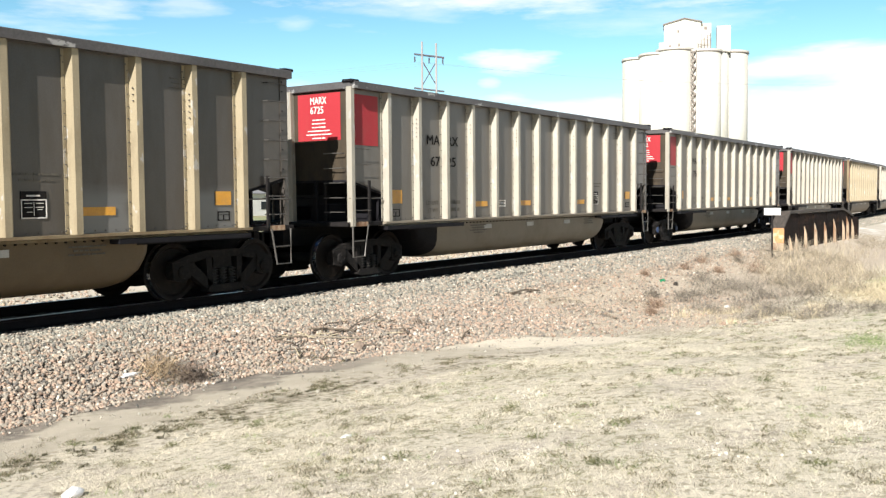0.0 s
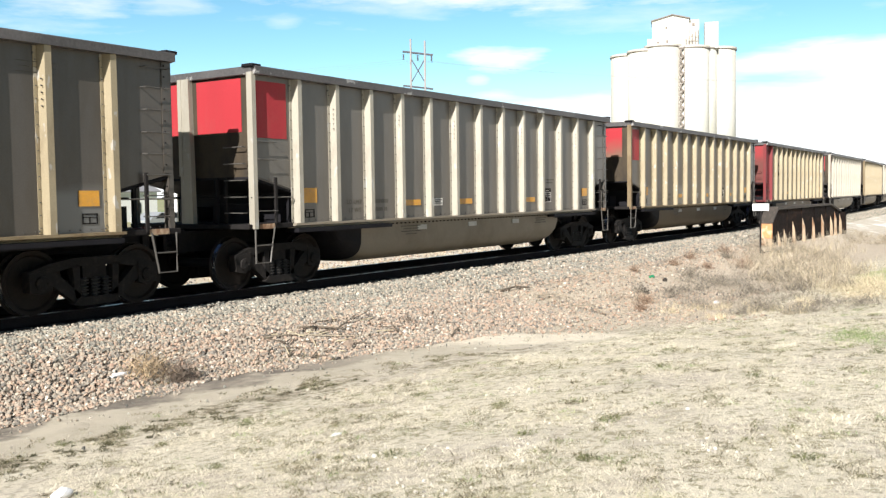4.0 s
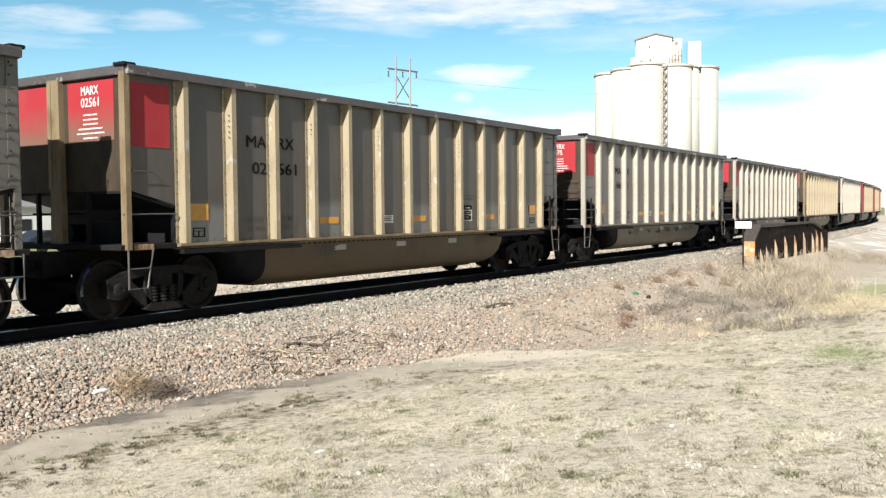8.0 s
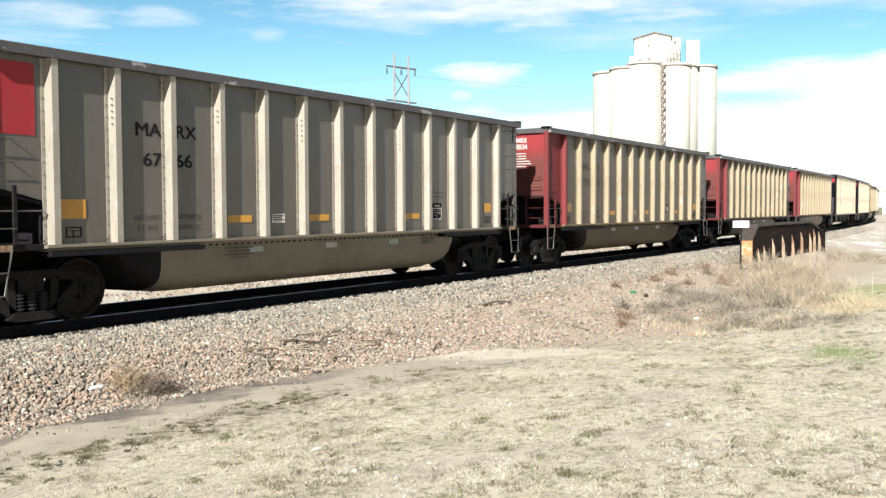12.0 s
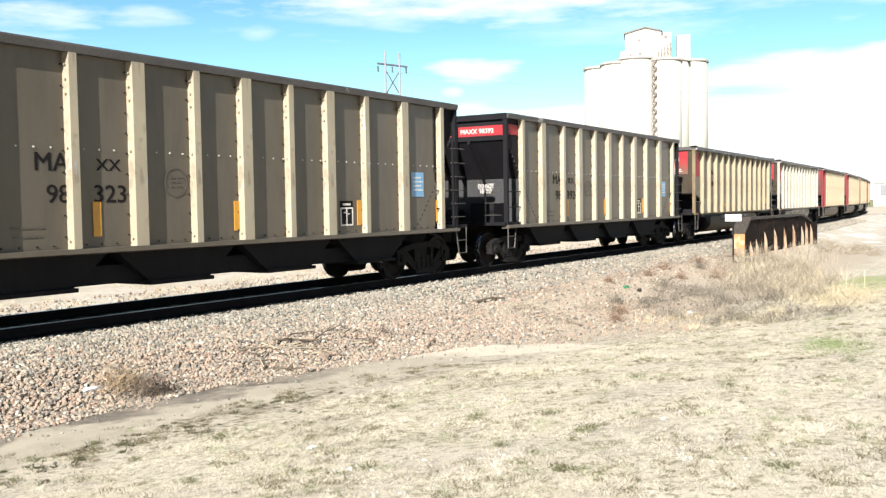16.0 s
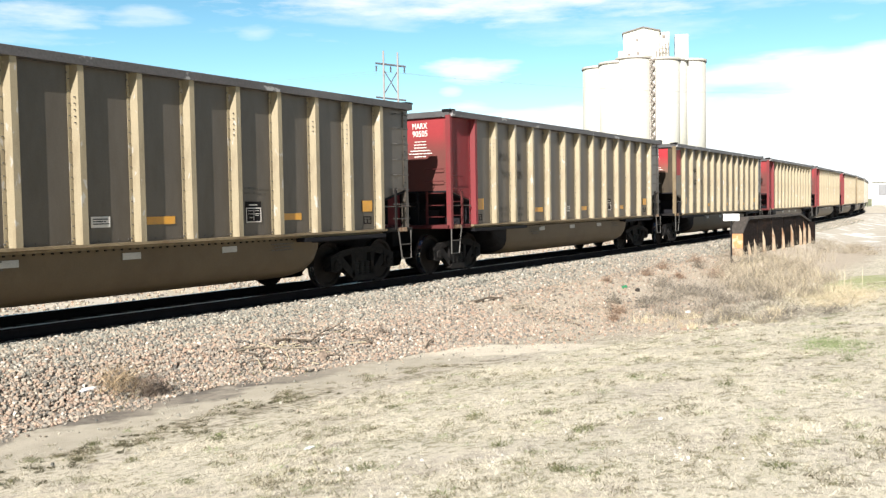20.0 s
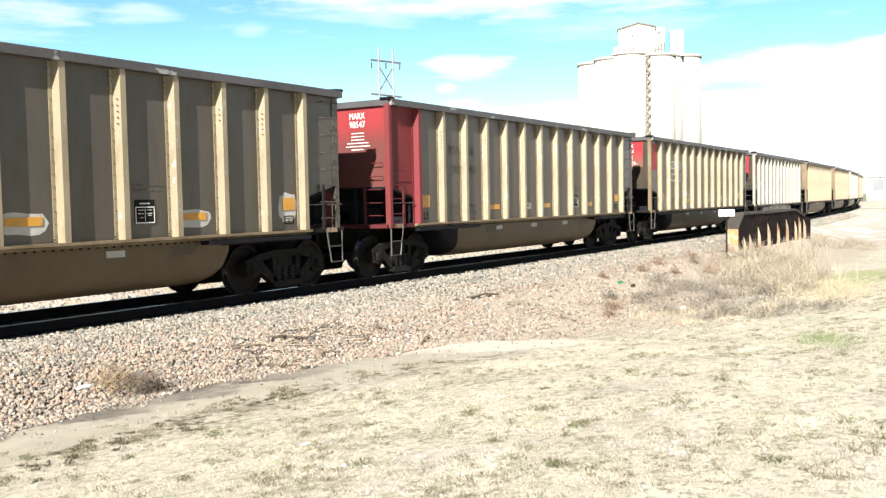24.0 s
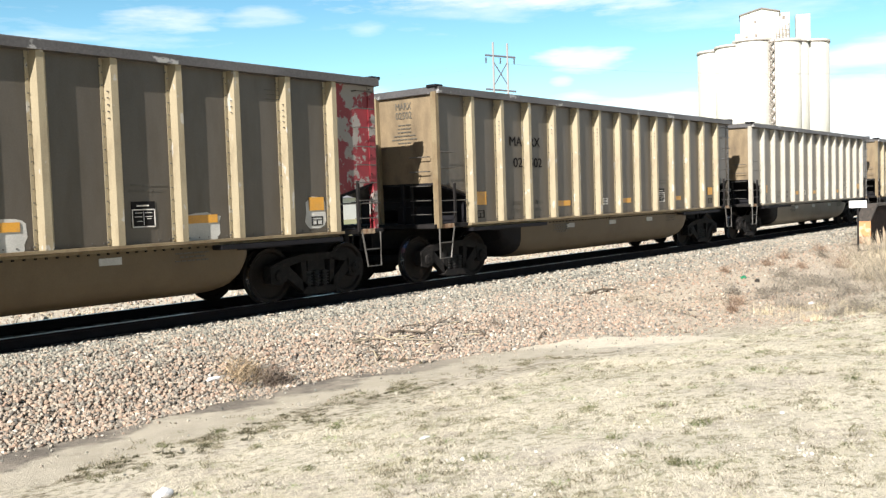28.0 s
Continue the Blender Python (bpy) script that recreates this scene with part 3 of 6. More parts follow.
def again(ob, parent, name="", at=None):
    """Another object on the same mesh."""
    k = new(name or ob.name.split(".")[0], ob.data)
    k.parent = parent
    if at is not None:
        k.matrix_basis = at
    if "label" in ob:
        k["label"] = ob["label"]
    return k


def soup(name, verts, faces, mat, parent=None):
    me = bpy.data.meshes.new(name)
    me.from_pydata(verts, [], faces)
    me.materials.append(mat)
    ob = new(name, me)
    ob.parent = parent
    return ob


def box(bm, x0, x1, y0, y1, z0, z1, m=None):
    v = [bm.verts.new(p if m is None else m @ Vector(p)) for p in
         ((x0, y0, z0), (x1, y0, z0), (x1, y1, z0), (x0, y1, z0), (x0, y0, z1), (x1, y0, z1), (x1, y1, z1), (x0, y1, z1))]
    for f in ((3, 2, 1, 0), (4, 5, 6, 7), (0, 1, 5, 4), (1, 2, 6, 5), (2, 3, 7, 6), (3, 0, 4, 7)):
        bm.faces.new([v[i] for i in f])
    return v


def soft_box(bm, x0, x1, y0, y1, z0, z1, r=0.01):
    """A box with its edges bevelled."""
    v = box(bm, x0, x1, y0, y1, z0, z1)
    edges = {e for k in v for e in k.link_edges}
    bmesh.ops.bevel(bm, geom=list(edges), offset=r, segments=1, affect="EDGES", profile=0.5)


def prism(bm, pts, y0, y1):
    """A polygon of (x, z) extruded from y0 to y1."""
    a = [bm.verts.new((x, y0, z)) for x, z in pts]
    b = [bm.verts.new((x, y1, z)) for x, z in pts]
    n = len(pts)
    area = sum(pts[i][0] * pts[(i + 1) % n][1] - pts[(i + 1) % n][0] * pts[i][1] for i in range(n))
    if (area > 0) != (y1 > y0):
        a, b = b, a
    bm.faces.new(a)
    bm.faces.new(b[::-1])
    for i in range(n):
        j = (i + 1) % n
        bm.faces.new((a[j], a[i], b[i], b[j]))


def prism_x(bm, pts, x0, x1):
    """A polygon of (y, z) extruded from x0 to x1."""
    a = [bm.verts.new((x0, y, z)) for y, z in pts]
    b = [bm.verts.new((x1, y, z)) for y, z in pts]
    n = len(pts)
    area = sum(pts[i][0] * pts[(i + 1) % n][1] - pts[(i + 1) % n][0] * pts[i][1] for i in range(n))
    if (area < 0) != (x1 > x0):
        a, b = b, a
    bm.faces.new(a)
    bm.faces.new(b[::-1])
    for i in range(n):
        j = (i + 1) % n
        bm.faces.new((a[j], a[i], b[i], b[j]))


def bar(bm, p, q, r, n=6, r2=None):
    p, q = Vector(p), Vector(q)
    d = (q - p).normalized()
    u = d.orthogonal().normalized()
    w = d.cross(u)
    r2 = r if r2 is None else r2
    ring = lambda c, rr: [bm.verts.new(c + u * rr * math.cos(2 * math.pi * i / n) + w * rr * math.sin(2 * math.pi * i / n)) for i in range(n)]
    a, b = ring(p, r), ring(q, r2)
    for i in range(n):
        bm.faces.new((a[i], a[(i + 1) % n], b[(i + 1) % n], b[i]))
    bm.faces.new(a[::-1])
    bm.faces.new(b)


def pipe(bm, pts, r, n=6):
    """A bent round bar through the points, in one piece."""
    pts = [Vector(p) for p in pts]
    rings = []
    for i, p in enumerate(pts):
        d = (pts[min(i + 1, len(pts) - 1)] - pts[max(i - 1, 0)]).normalized()
        u = d.cross(Vector((0.31, 0.17, 0.93))).normalized()
        w = d.cross(u)
        rings.append([bm.verts.new(p + u * r * math.cos(2 * math.pi * j / n) + w * r * math.sin(2 * math.pi * j / n)) for j in range(n)])
    for a, b in zip(rings, rings[1:]):
        for j in range(n):
            bm.faces.new((a[j], b[j], b[(j + 1) % n], a[(j + 1) % n]))
    bm.faces.new(rings[0])
    bm.faces.new(rings[-1][::-1])


def lathe(bm, profile, n=24, axis="y", centre=(0, 0, 0)):
    """A closed profile of (radius, along) turned round an axis."""
    rings = []
    for r, a in profile:
        ring = []
        for i in range(n):
            t = 2 * math.pi * i / n
            c, s = r * math.cos(t), r * math.sin(t)
            ring.append(bm.verts.new(Vector((c, a, s) if axis == "y" else (c, s, a)) + Vector(centre)))
        rings.append(ring)
    for k in range(len(rings) - 1):
        for i in range(n):
            j = (i + 1) % n
            f = (rings[k][i], rings[k + 1][i], rings[k + 1][j], rings[k][j])
            bm.faces.new(f if axis == "y" else f[::-1])


LETTER_MESHES = {}


def lettering(text, height, mat):
    """A mesh of the words in the built-in font, in the plane x-z, read from -y; its left foot at the origin."""
    key = (text, height, mat.name)
    if key not in LETTER_MESHES:
        cu = bpy.data.curves.new("letters", "FONT")
        cu.body, cu.size, cu.resolution_u, cu.offset = text, height / 0.69, 3, 0.0
        ob = new("letters", cu)
        me = bpy.data.meshes.new_from_object(ob)
        bpy.data.objects.remove(ob)
        me.transform(Matrix.Rotation(math.pi / 2, 4, "X"))
        bm = bmesh.new()
        for dx, dz, dy in ((-0.022, 0, 0), (0.022, 0, 0.0004), (0, 0.012, 0.0008)):
            k = len(bm.verts)
            bm.from_mesh(me)
            bm.verts.ensure_lookup_table()
            for v in bm.verts[k:]:
                v.co += Vector((dx * height, dy, dz * height))
        bm.to_mesh(me)
        bm.free()
        me.materials.clear()
        me.materials.append(mat)
        LETTER_MESHES[key] = me
    return LETTER_MESHES[key]


def write_on(parent, text, height, mat, m, label="", width=0.0):
    me = lettering(text, height, mat)
    ob = new("lettering", me)
    ob.parent = parent
    w = max(v.co.x for v in me.vertices)
    ob.matrix_basis = m @ Matrix.Diagonal(((width / w) if width else 1, 1, 1, 1))
    if label:
        tagged(ob, label)
    return ob


# ---- coal train ----
X = lambda x: x - HALF
RIB_X = [1.08 + 1.026 * i for i in range(13)]
WHEEL_X = (0.17, 1.95, 14.46 - 1.95, 14.46 - 0.17)
WHEEL_R, SPEED = 0.457, 16.74


def wheelset(parent, x):
    """Axle and two wheels; the axle's middle is the origin, so that it can roll."""
    bm = bmesh.new()
    lathe(bm, [(0.0001, -1.03), (0.08, -1.03), (0.085, -0.6), (0.085, 0.6), (0.08, 1.03), (0.0001, 1.03)], 12)
    axle = part("wheelset", bm, M_STEEL, parent)
    axle.location = (x, 0, WHEEL_R)
    for side in (-1, 1):
        prof = [(0.085, 0.0), (0.13, 0.0), (0.15, 0.03), (0.37, 0.045), (0.40, 0.005), (0.455, 0.0), (0.457, 0.01)]
        prof2 = [(0.461, 0.10), (0.487, 0.115), (0.485, 0.14), (0.42, 0.145), (0.38, 0.10), (0.15, 0.11), (0.13, 0.15), (0.085, 0.15)]
        bm = bmesh.new()
        lathe(bm, [(r, side * (0.855 - a)) for r, a in prof + prof2][::side], 32)
        # the plate carries cast marks, which show it turn
        for k in range(3):
            t = 2.1 * k
            bar(bm, (0.26 * math.cos(t), side * 0.80, 0.26 * math.sin(t)), (0.26 * math.cos(t), side * 0.822, 0.26 * math.sin(t)), 0.03, 6)
        w = part("wheel", bm, M_WHEEL, axle)
        bm = bmesh.new()
        lathe(bm, [(r, side * (0.855 - a)) for r, a in ((0.455, 0.004), (0.4585, 0.012), (0.4625, 0.098), (0.455, 0.096))][::side], 32)
        part("tread", bm, M_TREAD, axle, "bright worn wheel tread")
    return axle


def side_frame(bm, cx, y):
    """A cast truck side frame round x = cx."""
    h = 0.89
    y0, y1 = y - 0.07, y + 0.07
    prism(bm, [(cx - h - 0.20, 0.50), (cx - h - 0.20, 0.62), (cx - h + 0.12, 0.72), (cx - 0.36, 0.78), (cx + 0.36, 0.78), (cx + h - 0.12, 0.72), (cx + h + 0.20, 0.62), (cx + h + 0.20, 0.50),
               (cx + h - 0.12, 0.58), (cx + 0.36, 0.66), (cx - 0.36, 0.66), (cx - h + 0.12, 0.58)], y0, y1)
    for d in (-1, 1):
        prism(bm, [(cx + d * (h + 0.19), 0.34), (cx + d * (h + 0.19), 0.60), (cx + d * (h - 0.16), 0.66), (cx + d * (h - 0.16), 0.36), (cx + d * h, 0.30)], y0 - 0.015, y1 + 0.015)
        prism(bm, [(cx + d * (h - 0.20), 0.62), (cx + d * (h - 0.04), 0.50), (cx + d * 0.36, 0.14), (cx + d * 0.26, 0.24)], y0, y1)
        prism(bm, [(cx + d * 0.26, 0.20), (cx + d * 0.36, 0.20), (cx + d * 0.40, 0.68), (cx + d * 0.28, 0.68)], y0, y1)
    prism(bm, [(cx - 0.40, 0.12), (cx - 0.30, 0.21), (cx + 0.30, 0.21), (cx + 0.40, 0.12), (cx + 0.28, 0.085), (cx - 0.28, 0.085)], y0 - 0.02, y1 + 0.02)


def truck(car, xs):
    cx = sum(xs) / 2
    bm = bmesh.new()
    prism_x(bm, [(-1.02, 0.48), (-1.02, 0.66), (-0.5, 0.80), (0.5, 0.80), (1.02, 0.66), (1.02, 0.48), (0.5, 0.42), (-0.5, 0.42)], cx - 0.2, cx + 0.2)
    for side in (-1, 1):
        box(bm, cx - 0.25, cx + 0.25, *sorted((side * 0.80, side * 0.90)), 0.16, 0.62)
    bogie = part("truck", bm, M_FRAME, car, "grimy black cast steel freight truck")
    for side in (-1, 1):
        bm = bmesh.new()
        side_frame(bm, cx, side * 1.0)
        part("side_frame", bm, M_FRAME, bogie)
        for k in (-0.19, 0.0, 0.19):
            bm = bmesh.new()
            for i in range(5):
                z = 0.235 + i * 0.05
                lathe(bm, [(0.055, z), (0.085, z + 0.008), (0.085, z + 0.022), (0.055, z + 0.03), (0.055, z)], 10, "z", (cx + k, side * 1.0, 0))
            bar(bm, (cx + k, side * 1.0, 0.21), (cx + k, side * 1.0, 0.48), 0.05, 8)
            part("spring", bm, M_SPRING, bogie, "dusty coil spring")
        for x in xs:
            bm = bmesh.new()
            lathe(bm, [(0.0001, side * 1.13), (0.05, side * 1.13), (0.10, side * 1.12), (0.115, side * 1.05), (0.115, side * 0.9)][::side], 14, "y", (x, 0, WHEEL_R))
            for b_ in range(3):
                t = b_ * 2.094
                bar(bm, (x + 0.06 * math.cos(t), side * 1.12, WHEEL_R + 0.06 * math.sin(t)), (x + 0.06 * math.cos(t), side * 1.145, WHEEL_R + 0.06 * math.sin(t)), 0.016, 6)
            part("bearing_cap", bm, M_FRAME, bogie)
    for x in xs:
        wheelset(bogie, x)
    return bogie


def grab(bm, a, b, out, r=0.010):
    """A bent grab iron from a to b, standing off along out."""
    a, b, out = Vector(a), Vector(b), Vector(out)
    pipe(bm, [a, a + out, b + out, b], r)


def stencil_bars(parent, m, widths, height, gap, mat, align=0.0):
    """Rows of small lettering, too small to read, as plain bars."""
    wmax = max(widths)
    bm = bmesh.new()
    words = random.Random(int(wmax * 1000) + len(widths))
    for i, w in enumerate(widths):
        x0 = (wmax - w) * align
        x = x0
        while x < x0 + w - 0.01:
            run = min(words.uniform(1.6, 4.5) * height, x0 + w - x)
            box(bm, x, x + run, -0.003, 0.003, -i * (height + gap) - height, -i * (height + gap))
            x += run + height * words.choice((0.35, 0.35, 0.9))
    ob = tagged(part("stencil", bm, mat, parent), kind="stuff")
    ob.matrix_basis = m
    return ob


def plate_on_side(parent, name, x0, x1, z0, z1, mat, y=-1.49, label="", t=0.008):
    bm = bmesh.new()
    box(bm, X(x0), X(x1), y - t, y + 0.004, z0, z1)
    return part(name, bm, mat, parent, label)


def running_gear(car, mat, front=0.0):
    """Trucks, centre sill, couplers, platforms, steps: alike under all the cars."""
    bm = bmesh.new()
    box(bm, X(-0.55), X(15.01), -0.19, 0.19, 0.68, 1.04)
    part("centre_sill", bm, M_STEEL, car)
    for end in (-1, 1):
        e = lambda x: X(x + front) if end < 0 else -X(x)
        bm = bmesh.new()
        bar(bm, (e(-0.5), 0, 0.84), (e(-0.80), 0, 0.84), 0.09, 8)
        prism(bm, [(e(-0.72), 0.70), (e(-0.72), 0.99), (e(-0.93), 0.97), (e(-0.93), 0.72)], -0.15, 0.12)
        box(bm, *sorted((e(-0.42), e(-0.55))), -0.26, 0.26, 0.66, 1.06)
        part("coupler", bm, M_STEEL, car)
        bm = bmesh.new()
        soft_box(bm, *sorted((e(-0.14), e(0.97))), -1.53, 1.53, 1.075, 1.16, 0.01)
        part("end_platform", bm, mat if end < 0 else M_STEEL, car)
        bm = bmesh.new()
        pipe(bm, [(e(-0.50), 0.42, 0.80), (e(-0.62), 0.45, 0.45), (e(-0.80), 0.40, 0.32), (e(-0.92), 0.20, 0.40)], 0.028, 8)
        part("air_hose", bm, M_TYRE, car)
        for side in (-1, 1):
            y = side * 1.56
            bm = bmesh.new()
            pipe(bm, [(e(-0.02), y, 1.10), (e(-0.02), y, 0.50), (e(0.32), y, 0.50), (e(0.44), y, 1.10)], 0.017)
            bar(bm, (e(-0.02), y, 0.80), (e(0.38), y, 0.80), 0.012)
            part("stirrup_step", bm, M_BAR, car)
    truck(car, (X(WHEEL_X[0] + front), X(WHEEL_X[1] + front)))
    truck(car, (X(WHEEL_X[2]), X(WHEEL_X[3])))


def ladder(car, end, side, on_end, zs, mat, stiles=(1.16, 2.05), front=0.0):
    """A ladder at a corner, on the side or on the end, with each rung a part of it."""
    e = lambda x: X(x + front) if end < 0 else -X(x)
    bm = bmesh.new()
    if on_end:
        y0, y1, x = side * 0.93, side * 1.38, e(-0.08)
        for y in (y0,):
            box(bm, *sorted((x - 0.01, x + 0.03)), y - 0.025, y + 0.025, *stiles)
    else:
        x0, x1, y = e(0.06), e(0.50), side * 1.545
        for x in (x1,):
            box(bm, x - 0.025, x + 0.025, y - 0.02, y + 0.02, *stiles)
    frame_ = part("ladder", bm, mat, car)
    for z in zs:
        bm = bmesh.new()
        if on_end:
            grab(bm, (x + 0.05 * -end, y0, z), (x + 0.05 * -end, y1, z), (0.08 * end, 0, 0))
        else:
            grab(bm, (x0, y - side * 0.075, z), (x1, y - side * 0.075, z), (0, side * 0.115, 0))
        part("rung", bm, M_BAR if mat is not M_MAROON else M_MAROON, frame_)
    return frame_


def gondola(body, sheet, ends, rear="plain"):
    """A bathtub coal gondola, empty, its middle at the origin over the rails."""
    car = new("coal_gondola")
    car.empty_display_size = 0.5
    red = ends == "red"
    end_mat = M_RED if red else body
    rear_mat = M_PEEL if rear == "red" else body
    for side in (-1, 1):
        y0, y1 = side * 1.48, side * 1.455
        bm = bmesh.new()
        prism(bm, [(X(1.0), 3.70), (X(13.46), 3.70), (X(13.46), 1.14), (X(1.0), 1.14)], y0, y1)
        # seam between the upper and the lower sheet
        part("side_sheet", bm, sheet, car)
        for k, mat in ((0, end_mat), (1, rear_mat)):
            e = (lambda x: X(x)) if k == 0 else (lambda x: -X(x))
            bm = bmesh.new()
            prism(bm, [(e(0.02), 3.70), (e(0.998), 3.70), (e(0.998), 1.74), (e(0.02), 1.98)], y0, y1)
            part("end_bay_sheet", bm, mat if mat is not body else sheet, car)
            bm = bmesh.new()
            z1 = 3.70
            out = 1.585 if k == 0 else 1.492
            box(bm, *sorted((e(-0.055), e(0.035))), *sorted((side * out, side * (out - 0.125))), 1.08, z1)
            box(bm, *sorted((e(-0.035), e(0.12))), *sorted((side * 1.497, side * 1.483)), 2.0, z1)
            part("corner_post", bm, sheet if k == 1 and mat is body else M_POST if mat is M_AGED else mat, car)
            bm = bmesh.new()
            for i in range(15):
                z = 1.3 + i * 0.165
                bar(bm, (e(0.085), side * 1.495, z), (e(0.085), side * 1.512, z), 0.012, 5)
            if side < 0:
                tagged(part("rivet_strip", bm, M_STEEL, car), kind="stuff")
        # hat-section ribs, full depth up to the chord
        for i, x in enumerate(RIB_X):
            bm = bmesh.new()
            ya, yb = side * 1.48, side * 1.612
            a = [bm.verts.new((dx, yy, zz)) for zz in (1.12, 3.668) for dx, yy in ((-0.085, ya), (-0.05, yb), (0.05, yb), (0.072, ya))]
            for j in range(3):
                f = (a[j], a[j + 1], a[j + 5], a[j + 4])
                bm.faces.new(f if side < 0 else f[::-1])
            for f in (a[3::-1], a[4:8]):
                bm.faces.new(f if side < 0 else f[::-1])
            # welding flanges
            for dx in (-0.14, 0.085):
                box(bm, dx, dx + 0.05, *sorted((side * 1.481, side * 1.489)), 1.16, 3.66)
            mat = M_RED if (red and i == 0) else body
            rib = part("side_rib", bm, mat, car)
            rib.location.x = X(x + 0.01)
        if side < 0:
            bm = bmesh.new()
            for i, x in enumerate(RIB_X):
                for j in range(14):
                    z = 1.24 + 0.172 * j
                    bar(bm, (X(x) - 0.105, side * 1.486, z), (X(x) - 0.105, side * 1.504, z), 0.009, 5)
                bar(bm, (X(x) - 0.135, side * 1.480, 3.56), (X(x) - 0.135, side * 1.50, 3.56), 0.014, 5)
                bar(bm, (X(x) - 0.13, side * 1.480, 1.20), (X(x) - 0.13, side * 1.505, 1.20), 0.014, 5)
                for j in range(5 if i in (1, 5, 8, 11) else 3 if i in (3, 10) else 0):
                    bar(bm, (X(x) - 0.062, side * 1.57, 3.22 - 0.09 * j), (X(x) - 0.088, side * 1.575, 3.22 - 0.09 * j), 0.0095, 5)
                for j in range(5):
                    bar(bm, (X(x) + 0.16 + 0.17 * j, side * 1.478, 1.19), (X(x) + 0.16 + 0.17 * j, side * 1.492, 1.19), 0.011, 5)
            tagged(part("bolt_strip", bm, M_BAR, car), kind="stuff")
        bm = bmesh.new()
        prism_x(bm, [(side * 1.44, 3.68), (side * 1.44, 3.80), (side * 1.635, 3.80), (side * 1.652, 3.785), (side * 1.650, 3.665), (side * 1.47, 3.665)], X(-0.02), X(14.48))
        part("top_chord", bm, M_RIM, car, "dented bare metal top chord")
        bm = bmesh.new()
        prism_x(bm, [(side * 1.40, 1.06), (side * 1.40, 1.15), (side * 1.62, 1.15), (side * 1.62, 1.11), (side * 1.50, 1.09), (side * 1.50, 1.06)], X(0.93), X(13.53))
        part("side_sill", bm, M_TUB_CLEAN if body is M_CLEAN else M_POST, car)
        bm = bmesh.new()
        for j in range(56):
            x = X(3.2) + j * 0.147
            bar(bm, (x, side * 1.355, 1.04), (x, side * 1.385, 1.04), 0.017, 5)
        if side < 0:
            tagged(part("rivet_strip", bm, M_STEEL, car), kind="stuff")
    for k, mat in ((0, end_mat), (1, rear_mat)):
        e = (lambda x: X(x)) if k == 0 else (lambda x: -X(x))
        d = -1 if k == 0 else 1
        bm = bmesh.new()
        box(bm, *sorted((e(0.02), e(0.05))), -1.46, 1.46, 1.96, 3.70)
        part("end_sheet", bm, M_RED_END if mat is M_RED else mat if mat is not body else M_END if ends == "panel" else M_END_PLAIN, car)
        bm = bmesh.new()
        soft_box(bm, *sorted((e(-0.05), e(0.10))), -1.56, 1.56, 3.66, 3.80, 0.012)
        part("end_chord", bm, M_RIM, car)
        for s_ in (-1, 1):
            bm = bmesh.new()
            soft_box(bm, *sorted((e(-0.09), e(0.14))), *sorted((s_ * 1.38, s_ * 1.632)), 3.78, 3.835, 0.014)
            part("corner_cap", bm, M_BLACK, car, "black corner cap")
        bm = bmesh.new()
        prism_x(bm, [(-0.10, 1.15), (-0.06, 3.69), (0.16, 3.69), (0.20, 1.15)], *sorted((e(-0.075), e(0.02))))
        box(bm, *sorted((e(-0.085), e(-0.06))), 0.12, 0.21, 2.0, 3.69)
        part("end_post", bm, M_POST if mat is M_AGED else mat, car)
        bm = bmesh.new()
        prism(bm, [(e(0.02), 1.96), (e(1.0), 1.72), (e(1.0), 1.68), (e(0.02), 1.92)], -1.455, 1.455)
        part("slope_sheet", bm, M_BLACK, car)
        bm = bmesh.new()
        box(bm, *sorted((e(0.985), e(1.01))), -1.455, 1.455, 1.15, 1.72)
        part("bulkhead", bm, M_BLACK, car)
        bm = bmesh.new()
        box(bm, *sorted((e(0.25), e(0.75))), -0.75, -0.25, 1.16, 1.50)
        part("brake_valve", bm, M_BLACK, car)
        bm = bmesh.new()
        bar(bm, (e(0.30), 0.3, 1.32), (e(0.85), 0.3, 1.32), 0.14, 12)
        part("air_reservoir", bm, M_BLACK, car)
        bm = bmesh.new()
        bar(bm, (e(0.10), -0.6, 1.62), (e(0.10), 0.9, 1.62), 0.02, 6)
        part("brake_rod", bm, M_BLACK, car)
        for s_ in (-1, 1):
            bm = bmesh.new()
            box(bm, *sorted((e(-0.02), e(0.04))), s_ * 0.62 - 0.03, s_ * 0.62 + 0.03, 1.15, 1.96)
            part("end_brace", bm, M_BLACK, car)
            bm = bmesh.new()
            bar(bm, (e(-0.07), s_ * 1.53, 1.61), (e(0.93), s_ * 1.53, 1.61), 0.012)
            part("handrail", bm, M_BAR, car)
            bm = bmesh.new()
            soft_box(bm, *sorted((e(0.10), e(0.46))), *sorted((s_ * 1.55, s_ * 1.535)), 1.075, 1.16, 0.004)
            part("sill_plate", bm, M_STRIP, car)
    # brackets and rungs: the side ladder stands at the rear, the short one at the front
    lm = M_RED if red else M_BAR
    for side in (-1,):
        if body is M_AGED and ends == "panel":
            bm = bmesh.new()
            grab(bm, (X(0.06), side * 1.485, 2.25), (X(0.50), side * 1.485, 2.25), (0, side * 0.08, 0))
            part("grab_iron", bm, M_BAR, car)
        else:
            ladder(car, -1, side, False, (1.38, 2.25, 2.55) if not red else (1.38, 1.70, 2.0, 2.30), M_MAROON if red else M_STEEL, (1.16, 1.95))
            ladder(car, -1, side, True, (1.35, 1.62, 1.90, 2.18, 2.46), M_MAROON if red else M_STEEL, (1.16, 1.95))
